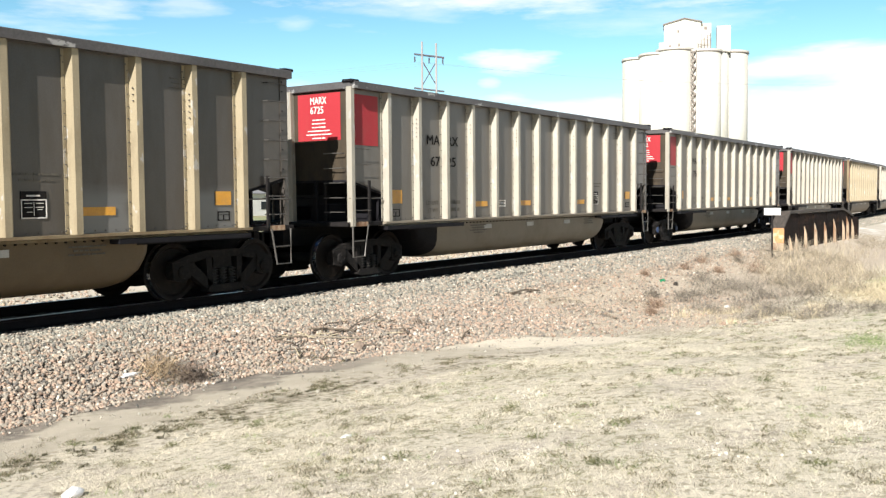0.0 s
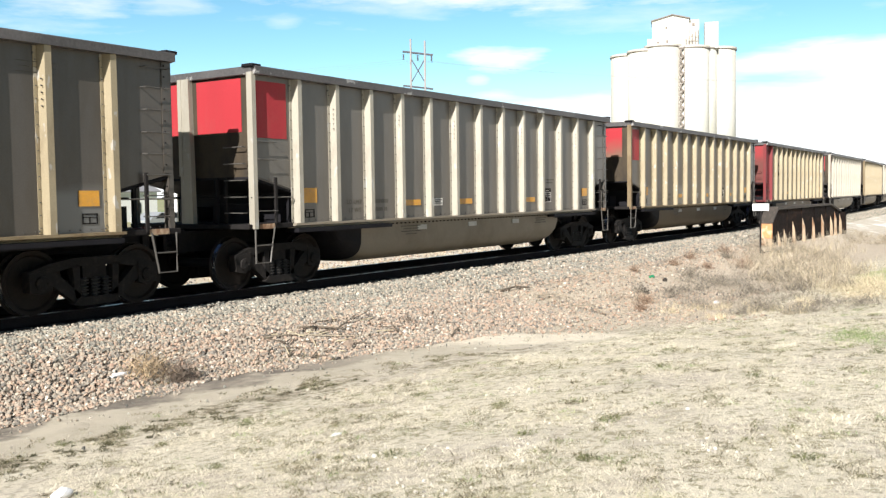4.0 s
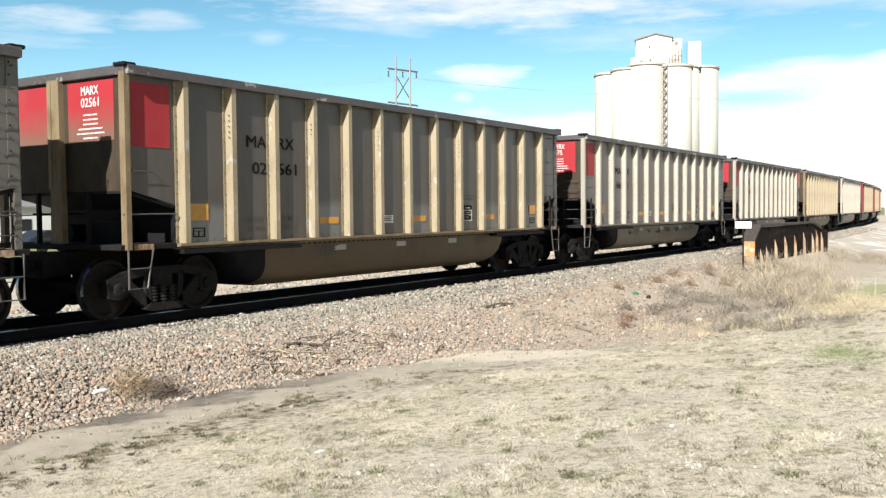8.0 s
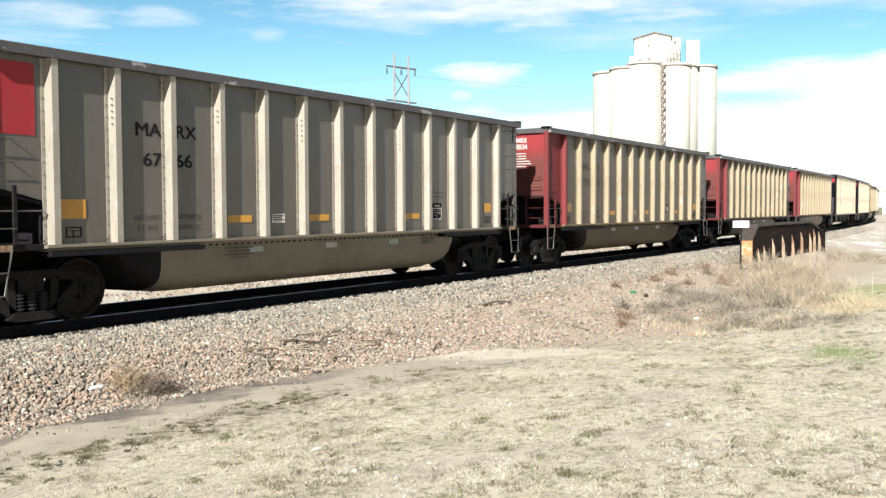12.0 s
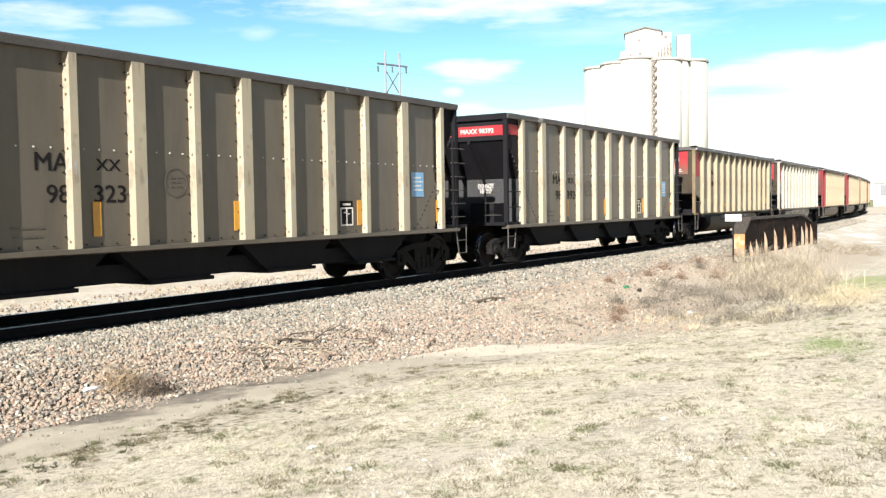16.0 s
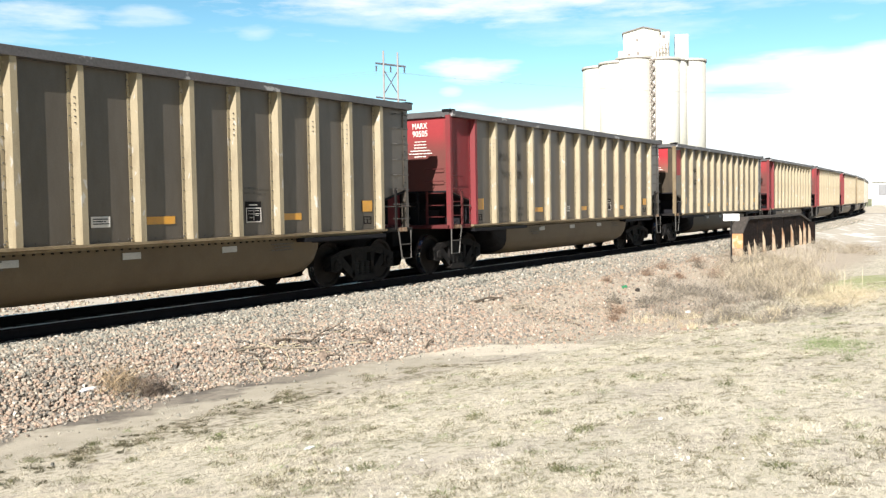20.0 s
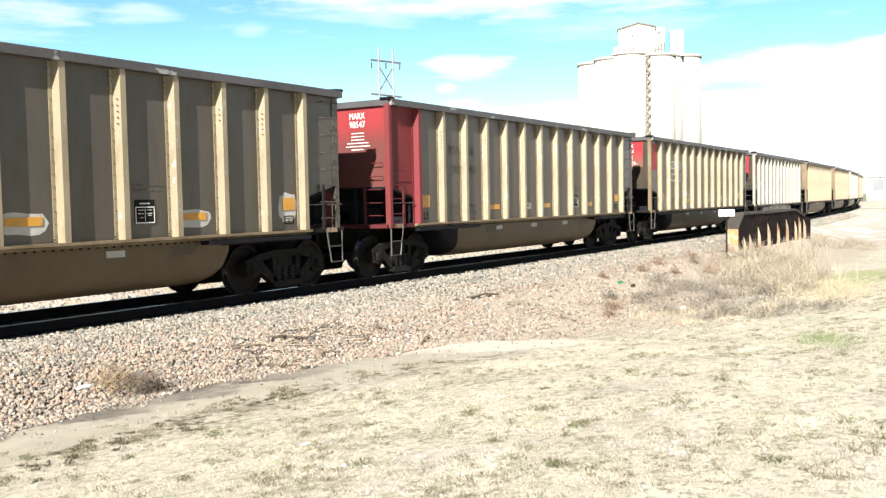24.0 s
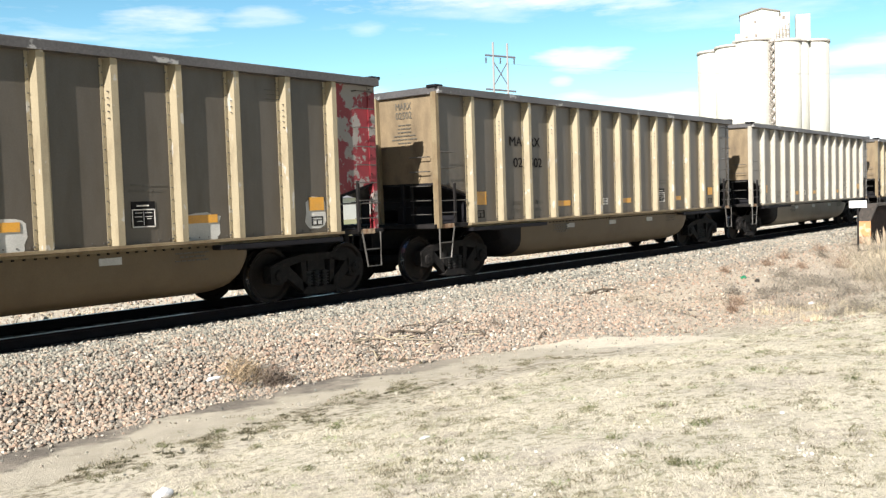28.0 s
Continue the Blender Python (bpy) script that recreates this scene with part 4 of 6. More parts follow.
        ladder(car, 1, side, False, (1.35, 1.66, 1.97, 2.28, 2.60, 2.93, 3.26, 3.56), M_STEEL, (1.12, 2.0))
    bm = bmesh.new()
    lathe(bm, [(0.24, 0), (0.265, 0.012), (0.24, 0.03), (0.225, 0.012), (0.24, 0)], 20, "z")
    for t in range(3):
        bar(bm, (0, 0, 0.012), (0.24 * math.cos(2.094 * t), 0.24 * math.sin(2.094 * t), 0.012), 0.014, 5)
    if ends == "plain":
        part("brake_wheel", bm, M_BLACK, car).matrix_basis = pose(X(-0.14), 0.72, 2.30, 0, 90, 0)
    # bathtub between the trucks, with its rounded belly and raked ends
    bm = bmesh.new()
    sections = []
    for x, drop in ((2.20, 0.06), (2.45, 0.40), (2.75, 0.62), (3.10, 0.74), (3.5, 0.80), (10.9, 0.80), (11.22, 0.785), (11.42, 0.74), (11.55, 0.64), (11.63, 0.45), (11.66, 0.06)):
        ring = []
        for i in range(17):
            t = i / 16
            a = (t - 0.5) * math.pi
            yy = 1.34 * math.copysign(min(1.0, abs(math.sin(a)) ** 0.5), a)
            zz = 1.07 - drop * max(0.0, math.cos(a)) ** 0.42
            ring.append(bm.verts.new((X(x), yy, zz)))
        sections.append(ring)
    for a, b in zip(sections, sections[1:]):
        for i in range(16):
            bm.faces.new((a[i], b[i], b[i + 1], a[i + 1]))
    bm.faces.new(sections[0])
    bm.faces.new(sections[-1][::-1])
    for f in bm.faces:
        f.smooth = len(f.verts) == 4
    part("bathtub", bm, M_TUB_CLEAN if body is M_CLEAN else M_TUB, car, "rounded stained metal bathtub belly")
    bm = bmesh.new()
    rings = []
    for x, drop in ((2.19, 0.07), (2.43, 0.41), (2.73, 0.63), (3.08, 0.752)):
        rings.append([bm.verts.new((X(x), 1.347 * math.copysign(min(1.0, abs(math.sin(a)) ** 0.5), a), 1.072 - drop * max(0.0, math.cos(a)) ** 0.42)) for a in [(i / 16 - 0.5) * math.pi for i in range(17)]])
    for a, b in zip(rings, rings[1:]):
        for i in range(16):
            bm.faces.new((a[i], b[i], b[i + 1], a[i + 1]))
    part("tub_end_guard", bm, M_BLACK, car, "black raked end of the belly")
    bm = bmesh.new()
    box(bm, X(1.0), X(13.46), -1.455, 1.455, 1.09, 1.14)
    part("floor_sheet", bm, M_STEEL, car)
    bm = bmesh.new()
    prism_x(bm, [(-1.36, 1.06), (-1.36, 0.95), (1.36, 0.95), (1.36, 1.06)], X(2.0), X(3.05))
    for s_ in (-1, 1):
        box(bm, X(1.0), X(3.75), *sorted((s_ * 1.38, s_ * 1.605)), 0.985, 1.056)
    part("body_bolster", bm, M_BLACK, car)
    bm = bmesh.new()
    prism_x(bm, [(-1.36, 1.06), (-1.36, 0.95), (1.36, 0.95), (1.36, 1.06)], X(11.45), X(12.5))
    for s_ in (-1, 1):
        box(bm, X(10.95), X(13.5), *sorted((s_ * 1.38, s_ * 1.605)), 0.985, 1.056)
    part("body_bolster", bm, M_BLACK, car)
    running_gear(car, M_STEEL if not red else M_MAROON)
    # markings alike on all
    side_marks(car, ends, body is M_CLEAN)
    return car


def side_marks(car, ends, clean):
    y = -1.487
    strips = (4.36, 6.42, 9.48) if clean else (4.38, 7.40, 10.42)
    for x0, x1, z0, z1 in ((1.20, 1.62, 1.50, 1.77), *((x, x + 0.56, 1.40, 1.52) for x in strips), (12.85, 13.18, 1.52, 1.74)):
        plate_on_side(car, "reflective_strip", x0, x1, z0, z1, M_ORANGE, y, "orange reflective strip")
    # inspection box: white frame, black field, white squares
    bx = 10.56 if clean else 9.54
    plate_on_side(car, "data_box", bx, bx + 0.37, 1.38, 1.74, M_LETTER, y, "black data box with white squares", 0.006)
    bm = bmesh.new()
    for x0, x1, z0, z1 in ((0, 0.46, 1.36, 1.38), (0, 0.46, 1.65, 1.67), (0, 0.018, 1.36, 1.67), (0.442, 0.46, 1.36, 1.67), (0.06, 0.20, 1.60, 1.612), (0.06, 0.20, 1.535, 1.547), (0.26, 0.40, 1.60, 1.612), (0.26, 0.40, 1.535, 1.547), (0.225, 0.235, 1.40, 1.63),
                           (0.10, 0.20, 1.46, 1.47), (0.29, 0.38, 1.50, 1.51), (0.10, 0.34, 1.715, 1.74)):
        box(bm, X(bx + 0.804 * x0), X(bx + 0.804 * x1), y - 0.010, y - 0.006, 1.38 + 0.82 * (z0 - 1.36), 1.38 + 0.82 * (z1 - 1.36))
    tagged(part("data_box_marking", bm, M_WHITE, car), kind="stuff")
    px = 5.42 if clean else 6.40
    plate_on_side(car, "white_placard", px, px + 0.33, 1.38, 1.54, M_WHITE, y, "small white placard")
    stencil_bars(car, pose(X(px + 0.03), y - 0.010, 1.51), (0.28, 0.22, 0.28), 0.015, 0.02, M_LETTER)
    for x in (5.0, 7.05, 9.1):
        bm = bmesh.new()
        box(bm, X(x), X(x + 0.34), -1.352, -1.335, 0.88, 0.98)
        part("repair_patch", bm, M_WASHED, car, "pale repair patch")
    write_on(car, "LD LMT", 0.085, M_FADED, pose(X(2.47), y, 1.46), "", 0.46)
    write_on(car, "LT WT", 0.085, M_FADED, pose(X(2.53), y, 1.30), "", 0.38)
    stencil_bars(car, pose(X(3.28), y, 1.545), (0.50, 0.44), 0.075, 0.085, M_FADED, 0.3)
    for x0, z0 in ((1.30, 1.235), (12.90, 1.27)):
        bm = bmesh.new()
        for a0, a1, c0, c1 in ((0, 0.25, 0, 0.018), (0, 0.25, 0.132, 0.15), (0, 0.018, 0.018, 0.132), (0.232, 0.25, 0.018, 0.132), (0.11, 0.128, 0.018, 0.09), (0.018, 0.232, 0.09, 0.10)):
            box(bm, X(x0 + a0), X(x0 + a1), y - 0.003, y + 0.004, z0 + c0, z0 + c1)
        tagged(part("stencil", bm, M_LETTER, car), kind="stuff")
    stencil_bars(car, pose(X(4.4), -1.352, 0.98), (0.7, 0.55, 0.72, 0.4), 0.022, 0.034, M_FADED, 0.5)
    stencil_bars(car, pose(X(10.3), -1.352, 0.98), (0.6, 0.45, 0.62), 0.022, 0.034, M_FADED, 0.5)
    stencil_bars(car, pose(X(bx - 0.1), y, 1.98), (0.66, 0.5), 0.028, 0.05, M_FADED, 0.5)
    stencil_bars(car, pose(X(12.0), y, 3.45), (0.62, 0.55, 0.62), 0.010, 0.06, M_FADED, 0.5)
    if ends == "panel":
        plate_on_side(car, "red_panel", 0.10, 0.86, 2.62, 3.58, M_PANEL_RED, y, "red painted square panel", 0.004)
        for y0, y1 in ((-1.26, -0.18), (0.24, 1.34)):
            bm = bmesh.new()
            box(bm, X(0.012), X(0.024), y0, y1, 2.72, 3.62)
            part("red_panel", bm, M_PANEL_RED if clean else M_PANEL_END, car, "red painted end panel" + ("" if clean else ", grimy below"))


FACE_END = Matrix(((0, 1, 0, 0), (-1, 0, 0, 0), (0, 0, 1, 0), (0, 0, 0, 1)))


def number_car(car, mark, number, ends, big=False):
    """The reporting mark and number on the side, split by a rib, and on the front end."""
    y = -1.489
    l1, l2, n1, n2 = mark[:2], mark[2:], number[:2], number[2:]
    paint = M_FADED if number in ("98547", "99527", "90505", "99540", "98534") else M_LETTER
    if not big:
        write_on(car, l1, 0.20, paint, pose(X(2.50), y, 2.73), "", 0.50)
        write_on(car, l2, 0.20, paint, pose(X(3.27), y, 2.73), "", 0.44)
        write_on(car, n1, 0.20, paint, pose(X(2.64), y, 2.28), "", 0.36)
        write_on(car, n2, 0.20, paint, pose(X(3.27), y, 2.28), "", 0.16 * len(n2) + 0.02)
        ink = M_WHITE if ends != "plain" else M_FADED
        e = lambda yy, z: Matrix.Translation((X(0.008), yy, z)) @ FACE_END
        write_on(car, mark, 0.135, ink, e(-0.50, 3.42), "", 0.42)
        write_on(car, number, 0.135, ink, e(-0.50, 3.24), "", 0.085 * len(number))
        stencil_bars(car, e(-0.40, 3.13), (0.32, 0.34, 0.34, 0.56, 0.64, 0.34), 0.022, 0.048, ink, 0.5)
    return car


HOPPER_FRONT = 0.42
HOPPER_RIBS = (1.25, 2.46, 3.80, 4.93, 6.08, 7.20, 8.33, 9.45, 10.60, 11.95, 13.42)


def hopper(body, sheet):
    """A steel-ended coal hopper with black sloping ends and four chutes below."""
    car = new("coal_hopper")
    car.empty_display_size = 0.5
    L = 14.0
    for side in (-1, 1):
        bm = bmesh.new()
        prism(bm, [(X(1.28), 3.84), (X(13.25), 3.84), (X(13.25), 1.08), (X(1.28), 1.08)], side * 1.48, side * 1.455)
        part("side_sheet", bm, sheet, car)
        for k in (0, 1):
            e = (lambda x: X(x + HOPPER_FRONT)) if k == 0 else (lambda x: X(L - x + 0.06))
            bm = bmesh.new()
            prism(bm, [(e(0.02), 3.84), (e(0.855), 3.84), (e(0.855), 2.35), (e(0.02), 3.30)], side * 1.48, side * 1.455)
            part("end_bay_sheet", bm, M_BLACK, car)
            bm = bmesh.new()
            box(bm, *sorted((e(-0.05), e(0.04))), *sorted((side * 1.57, side * 1.46)), 1.08, 3.84)
            part("corner_post", bm, M_BLACK, car)
            bm = bmesh.new()
            for i in range(8):
                t = i / 7
                p = (e(0.08 + 0.70 * t), side * 1.482, 3.20 - 0.80 * t)
                bar(bm, p, (p[0], side * 1.505, p[2]), 0.018, 5)
            tagged(part("bolt_strip", bm, M_RIM, car), kind="stuff")
        for i, x in enumerate(HOPPER_RIBS):
            w = 0.05 if i % 2 == 1 else 0.0
            bm = bmesh.new()
            ya, yb = side * 1.48, side * 1.60
            a = [bm.verts.new((dx, yy, zz)) for zz in (1.05, 3.83) for dx, yy in ((-0.08 - w, ya), (-0.06 - w, yb), (0.07 + w, yb), (0.09 + w, ya))]
            for j in range(3):
                f = (a[j], a[j + 1], a[j + 5], a[j + 4])
                bm.faces.new(f if side < 0 else f[::-1])
            bm.faces.new(a[0:4])
            bm.faces.new(a[4:8])
            for z in (3.65, 3.45, 3.25, 2.5, 1.2):
                bar(bm, (-0.07 - w, side * 1.54, z), (-0.10 - w, side * 1.54, z), 0.016, 5)
            rib = part("side_rib", bm, body, car)
            rib.location.x = X(x)
        bm = bmesh.new()
        prism_x(bm, [(side * 1.44, 3.82), (side * 1.44, 3.95), (side * 1.60, 3.95), (side * 1.62, 3.92), (side * 1.60, 3.82)], X(0.40), X(14.10))
        part("top_chord", bm, M_RIM, car)
        bm = bmesh.new()
        prism_x(bm, [(side * 1.40, 1.0), (side * 1.40, 1.09), (side * 1.62, 1.09), (side * 1.62, 1.02), (side * 1.50, 1.0)], X(0.37), X(14.11))
        part("side_sill", bm, sheet, car)
        bm = bmesh.new()
        for j in range(46):
            x = X(1.4) + j * 0.262
            bar(bm, (x, side * 1.48, 2.50), (x, side * 1.495, 2.50), 0.015, 5)
        tagged(part("rivet_strip", bm, M_WASHED, car), kind="stuff")
        bm = bmesh.new()
        for i, x in enumerate(HOPPER_RIBS):
            reach_ = 0.115 + (0.05 if i % 2 == 1 else 0.0)
            for j in range(9):
                for d in (-reach_, reach_):
                    bar(bm, (X(x) + d, side * 1.478, 1.26 + 0.3 * j), (X(x) + d, side * 1.502, 1.26 + 0.3 * j), 0.013, 5)
        for j in range(46):
            x = X(1.4) + j * 0.262
            bar(bm, (x, side * 1.478, 1.14), (x, side * 1.495, 1.14), 0.013, 5)
        for j in range(9):
            bar(bm, (X(12.55 + 0.085 * j), side * 1.478, 1.22 + 0.10 * j), (X(12.55 + 0.085 * j), side * 1.497, 1.22 + 0.10 * j), 0.014, 5)
            bar(bm, (X(2.15 - 0.085 * j), side * 1.478, 1.22 + 0.10 * j), (X(2.15 - 0.085 * j), side * 1.497, 1.22 + 0.10 * j), 0.014, 5)
        tagged(part("bolt_strip", bm, M_STEEL, car), kind="stuff")
    for k in (0, 1):
        e = (lambda x: X(x + HOPPER_FRONT)) if k == 0 else (lambda x: X(L - x + 0.06))
        bm = bmesh.new()
        box(bm, *sorted((e(0.02), e(0.05))), -1.46, 1.46, 3.28, 3.84)
        part("end_sheet", bm, M_BLACK, car)
        bm = bmesh.new()
        prism(bm, [(e(0.02), 3.32), (e(0.83), 2.30), (e(0.87), 2.34), (e(0.06), 3.36)], -1.455, 1.455)
        part("slope_sheet", bm, M_BLACK, car)
        bm = bmesh.new()
        box(bm, *sorted((e(0.83), e(0.87))), -1.45, 1.45, 1.05, 2.32)
        part("bulkhead", bm, M_HOPPER_GREY, car, "dusty grey lower end bulkhead")
        bm = bmesh.new()
        for i in range(13):
            bar(bm, (e(0.82), -1.32 + 0.22 * i, 2.25), (e(0.80), -1.32 + 0.22 * i, 2.25), 0.02, 5)
        tagged(part("bolt_strip", bm, M_RIM, car), kind="stuff")
        bm = bmesh.new()
        box(bm, *sorted((e(-0.06), e(0.10))), -1.56, 1.56, 3.80, 3.95)
        part("end_chord", bm, M_BLACK, car)
        for yy in (-0.42, 0.20, 0.62):
            bm = bmesh.new()
            prism(bm, [(e(0.0), 3.30), (e(0.82), 2.28), (e(0.82), 2.14), (e(-0.04), 3.20)], yy - 0.03, yy + 0.03)
            part("slope_stiffener", bm, M_BLACK, car)
        for yy in (-0.02, 0.46):
            bm = bmesh.new()
            box(bm, *sorted((e(-0.04), e(0.04))), yy - 0.05, yy + 0.05, 1.08, 3.84)
            part("end_post", bm, M_BLACK, car)
        bm = bmesh.new()
        box(bm, *sorted((e(0.25), e(0.80))), -1.0, -0.3, 1.14, 1.66)
        part("brake_valve", bm, M_BLACK, car)
        bm = bmesh.new()
        bar(bm, (e(0.25), 0.35, 1.35), (e(0.80), 0.35, 1.35), 0.16, 12)
        part("air_reservoir", bm, M_BLACK, car)
        for side in (-1, 1):
            bm = bmesh.new()
            for z in (1.55, 1.95):
                bar(bm, (e(-0.05), side * 1.53, z), (e(0.82), side * 1.53, z), 0.013)
            part("handrail", bm, M_BLACK, car)
    for side in (-1, 1):
        ladder(car, 1, side, False, (1.35, 1.66, 1.97, 2.28, 2.60, 2.93), M_BLACK, (1.12, 3.1))
        ladder(car, -1, side, True, (1.35, 1.66, 1.97), M_BLACK, (1.12, 2.0), HOPPER_FRONT)
    # four chutes and the ridges between them
    for i in range(4):
        cx = X(3.3 + i * 2.62)
        bm = bmesh.new()
        for side in (-1, 1):
            prism(bm, [(cx - 1.28, 1.04), (cx + 1.28, 1.04), (cx + 0.60, 0.50), (cx - 0.60, 0.50)], side * 1.30, side * 0.2)
        part("discharge_chute", bm, M_BLACK, car)
        bm = bmesh.new()
        box(bm, cx - 0.66, cx + 0.66, -1.36, 1.36, 0.46, 0.52)
        part("chute_door", bm, M_BLACK, car)
    bm = bmesh.new()
    prism_x(bm, [(-1.15, 0.52), (-1.15, 0.80), (-0.5, 1.03), (0.5, 1.03), (1.15, 0.80), (1.15, 0.52)], X(2.1), X(11.9))
    part("door_gear_housing", bm, M_BLACK, car)
    bm = bmesh.new()
    box(bm, X(0.9), X(13.2), -1.45, 1.45, 1.04, 1.08)
    part("floor_sheet", bm, M_BLACK, car)
    running_gear(car, M_BLACK, HOPPER_FRONT)
    y = -1.487
    plate_on_side(car, "red_band", 0.47, 1.14, 3.42, 3.68, M_PANEL_RED, y, "red painted band", 0.004)
    for y0, y1 in ((-1.42, -0.10), (0.06, 0.38), (0.54, 1.42)):
        bm = bmesh.new()
        box(bm, X(0.43), X(0.442), y0, y1, 3.40, 3.66)
        part("red_band", bm, M_PANEL_RED, car, "red painted band")
    for x in (1.42, 4.14, 6.95, 10.36, 13.28):
        plate_on_side(car, "reflective_strip", x, x + 0.14, 1.25, 1.75, M_ORANGE, y, "orange reflective strip")
    plate_on_side(car, "blue_placard", 12.30, 12.78, 1.82, 2.35, M_BLUE, y, "pale blue placard with white lines")
    stencil_bars(car, pose(X(12.37), y - 0.011, 2.25), (0.3, 0.36, 0.32, 0.36), 0.03, 0.06, M_WHITE)
    plate_on_side(car, "data_box", 9.82, 10.22, 1.25, 1.74, M_LETTER, y + 0.004, "black data box with white squares", 0.005)
    bm = bmesh.new()
    for x0, x1, z0, z1 in ((9.82, 10.22, 1.25, 1.28), (9.82, 10.22, 1.58, 1.61), (9.82, 9.85, 1.25, 1.61), (10.19, 10.22, 1.25, 1.61), (9.92, 9.99, 1.50, 1.52), (10.05, 10.12, 1.47, 1.49), (10.01, 10.03, 1.28, 1.58), (9.90, 10.14, 1.65, 1.69)):
        box(bm, X(x0), X(x1), y - 0.006, y, z0, z1)
    tagged(part("data_box_marking", bm, M_WHITE, car), kind="stuff")
    bm = bmesh.new()
    lathe(bm, [(0.21, 0), (0.235, 0), (0.235, 0.006), (0.21, 0.006), (0.21, 0)], 28, "y", (X(5.70), y - 0.004, 2.05))
    part("round_stencil", bm, M_FADED, car)
    stencil_bars(car, pose(X(5.58), y, 2.14), (0.24, 0.2, 0.24), 0.025, 0.045, M_FADED, 0.5)
    stencil_bars(car, pose(X(2.85), y, 1.42), (0.5, 0.42), 0.03, 0.09, M_FADED, 0.5)
    e = lambda x, yy, z: Matrix.Translation((X(x), yy, z)) @ FACE_END
    write_on(car, "DO NOT", 0.12, M_WHITE, e(1.242, -0.20, 2.06), "", 0.50)
    write_on(car, "HUMP", 0.12, M_WHITE, e(1.242, -0.27, 1.92), "", 0.36)
    return car


def number_hopper(car, mark, number):
    y = -1.487
    write_on(car, mark[:2], 0.25, M_LETTER, pose(X(3.22), y, 2.18), "", 0.56)
    write_on(car, mark[2:], 0.17, M_LETTER, pose(X(4.22), y, 2.20), "", 0.44)
    write_on(car, number[:2], 0.25, M_LETTER, pose(X(3.40), y, 1.74), "", 0.38)
    write_on(car, number[2:], 0.25, M_LETTER, pose(X(4.16), y, 1.74), "", 0.58)
    e = Matrix.Translation((X(0.426), -0.16, 3.47)) @ FACE_END
    write_on(car, mark + " " + number, 0.12, M_WHITE, e, "", 1.0)


# ---- ground, track ----
def axis_steps(fine0, fine1, step, far, grow=1.22):
    a = list(np.arange(fine0, fine1 + 1e-6, step))
    d, x = step, a[-1]
    while x < far:
        d *= grow
        x += d
        a.append(x)
    d, x = step, a[0]
    while x > -far:
        d *= grow
        x -= d
        a.insert(0, x)
    return np.array(a)


gx, gy = axis_steps(-4, 60, 0.22, 2500), axis_steps(-4, 20, 0.16, 2500)
mx, my = np.meshgrid(gx, gy)
gz = ground_height(mx, my)
rough = np.array([[noise.noise((x * 0.9, y * 0.9, 3.0)) * 0.018 + noise.noise((x * 3.1, y * 3.1, 7.0)) * 0.012 for x in gx] for y in gy])
reach = smooth((60 - np.hypot(mx - 12, my - 6)) / 30)
off = np.abs(track_offset(mx, my))
gz = gz + rough * reach * np.where(off < 2.2, 0.15, 1.0) - 0.02
nx = len(gx)
verts = np.stack([mx.ravel(), my.ravel(), gz.ravel()], 1).tolist()
faces = [(j * nx + i, j * nx + i + 1, (j + 1) * nx + i + 1, (j + 1) * nx + i) for j in range(len(gy) - 1) for i in range(nx - 1)]
ground = soup("ground", verts, faces, M_GROUND)
for p in ground.data.polygons:
    p.use_smooth = True
tagged(ground, "dry stubbly grass, bare dirt path and gravel", "ground", kind="structure")


def sweep(name, profile, off, mat, parent, s0=-60.0, s1=420.0, step=4.0):
    """A profile of (across, up) swept along the track."""
    vs, fs = [], []
    n = len(profile)
    ss = np.arange(s0, s1 + 0.1, step)
    for s in ss:
        for a, z in profile:
            vs.append(track_point(s, off + a, z)[:3])
    for k in range(len(ss) - 1):
        for i in range(n):
            j = (i + 1) % n
            fs.append((k * n + i, k * n + j, (k + 1) * n + j, (k + 1) * n + i))
    return soup(name, vs, fs, mat, parent)


track = new("railway_track")
tagged(track, "single railway track on granite ballast", "railway track", kind="structure")
for off_ in (-0.755, 0.755):
    rail = sweep("rail", [(-0.07, -0.17), (-0.07, -0.16), (-0.012, -0.14), (-0.012, -0.045), (-0.037, -0.035), (-0.037, -0.006), (0.037, -0.006), (0.037, -0.035), (0.012, -0.045), (0.012, -0.14), (0.07, -0.16), (0.07, -0.17)], off_, M_RAIL, track)
    head = sweep("rail_head", [(-0.034, -0.006), (-0.028, 0.0), (0.028, 0.0), (0.034, -0.006)], off_, M_RAILHEAD, rail)
    tagged(head, "polished rail head")

# ---- grain elevator ----
def silo(parent, x, y, r, top, z0=-1.0):
    bm = bmesh.new()
    lathe(bm, [(0.001, z0), (r, z0), (r, top - 0.5), (0.001, top - 0.5)], 40, "z", (x, y, 0))
    for f in bm.faces:
        f.smooth = abs(f.normal.z) < 0.5
    k = part("silo", bm, M_SILO, parent)
    bm = bmesh.new()
    lathe(bm, [(r * 0.9, top - 0.6), (r + 0.18, top - 0.6), (r + 0.18, top), (0.001, top + 0.4), (0.001, top - 0.6)], 40, "z", (x, y, 0))
    part("roof_slab", bm, M_SILO, k)
    bm = bmesh.new()
    lathe(bm, [(r + 0.12, top - 0.62), (r + 0.21, top - 0.62), (r + 0.21, top - 0.42), (r + 0.12, top - 0.42), (r + 0.12, top - 0.62)], 40, "z", (x, y, 0))
    part("roof_edge", bm, M_SILO_DARK, k)
    return k


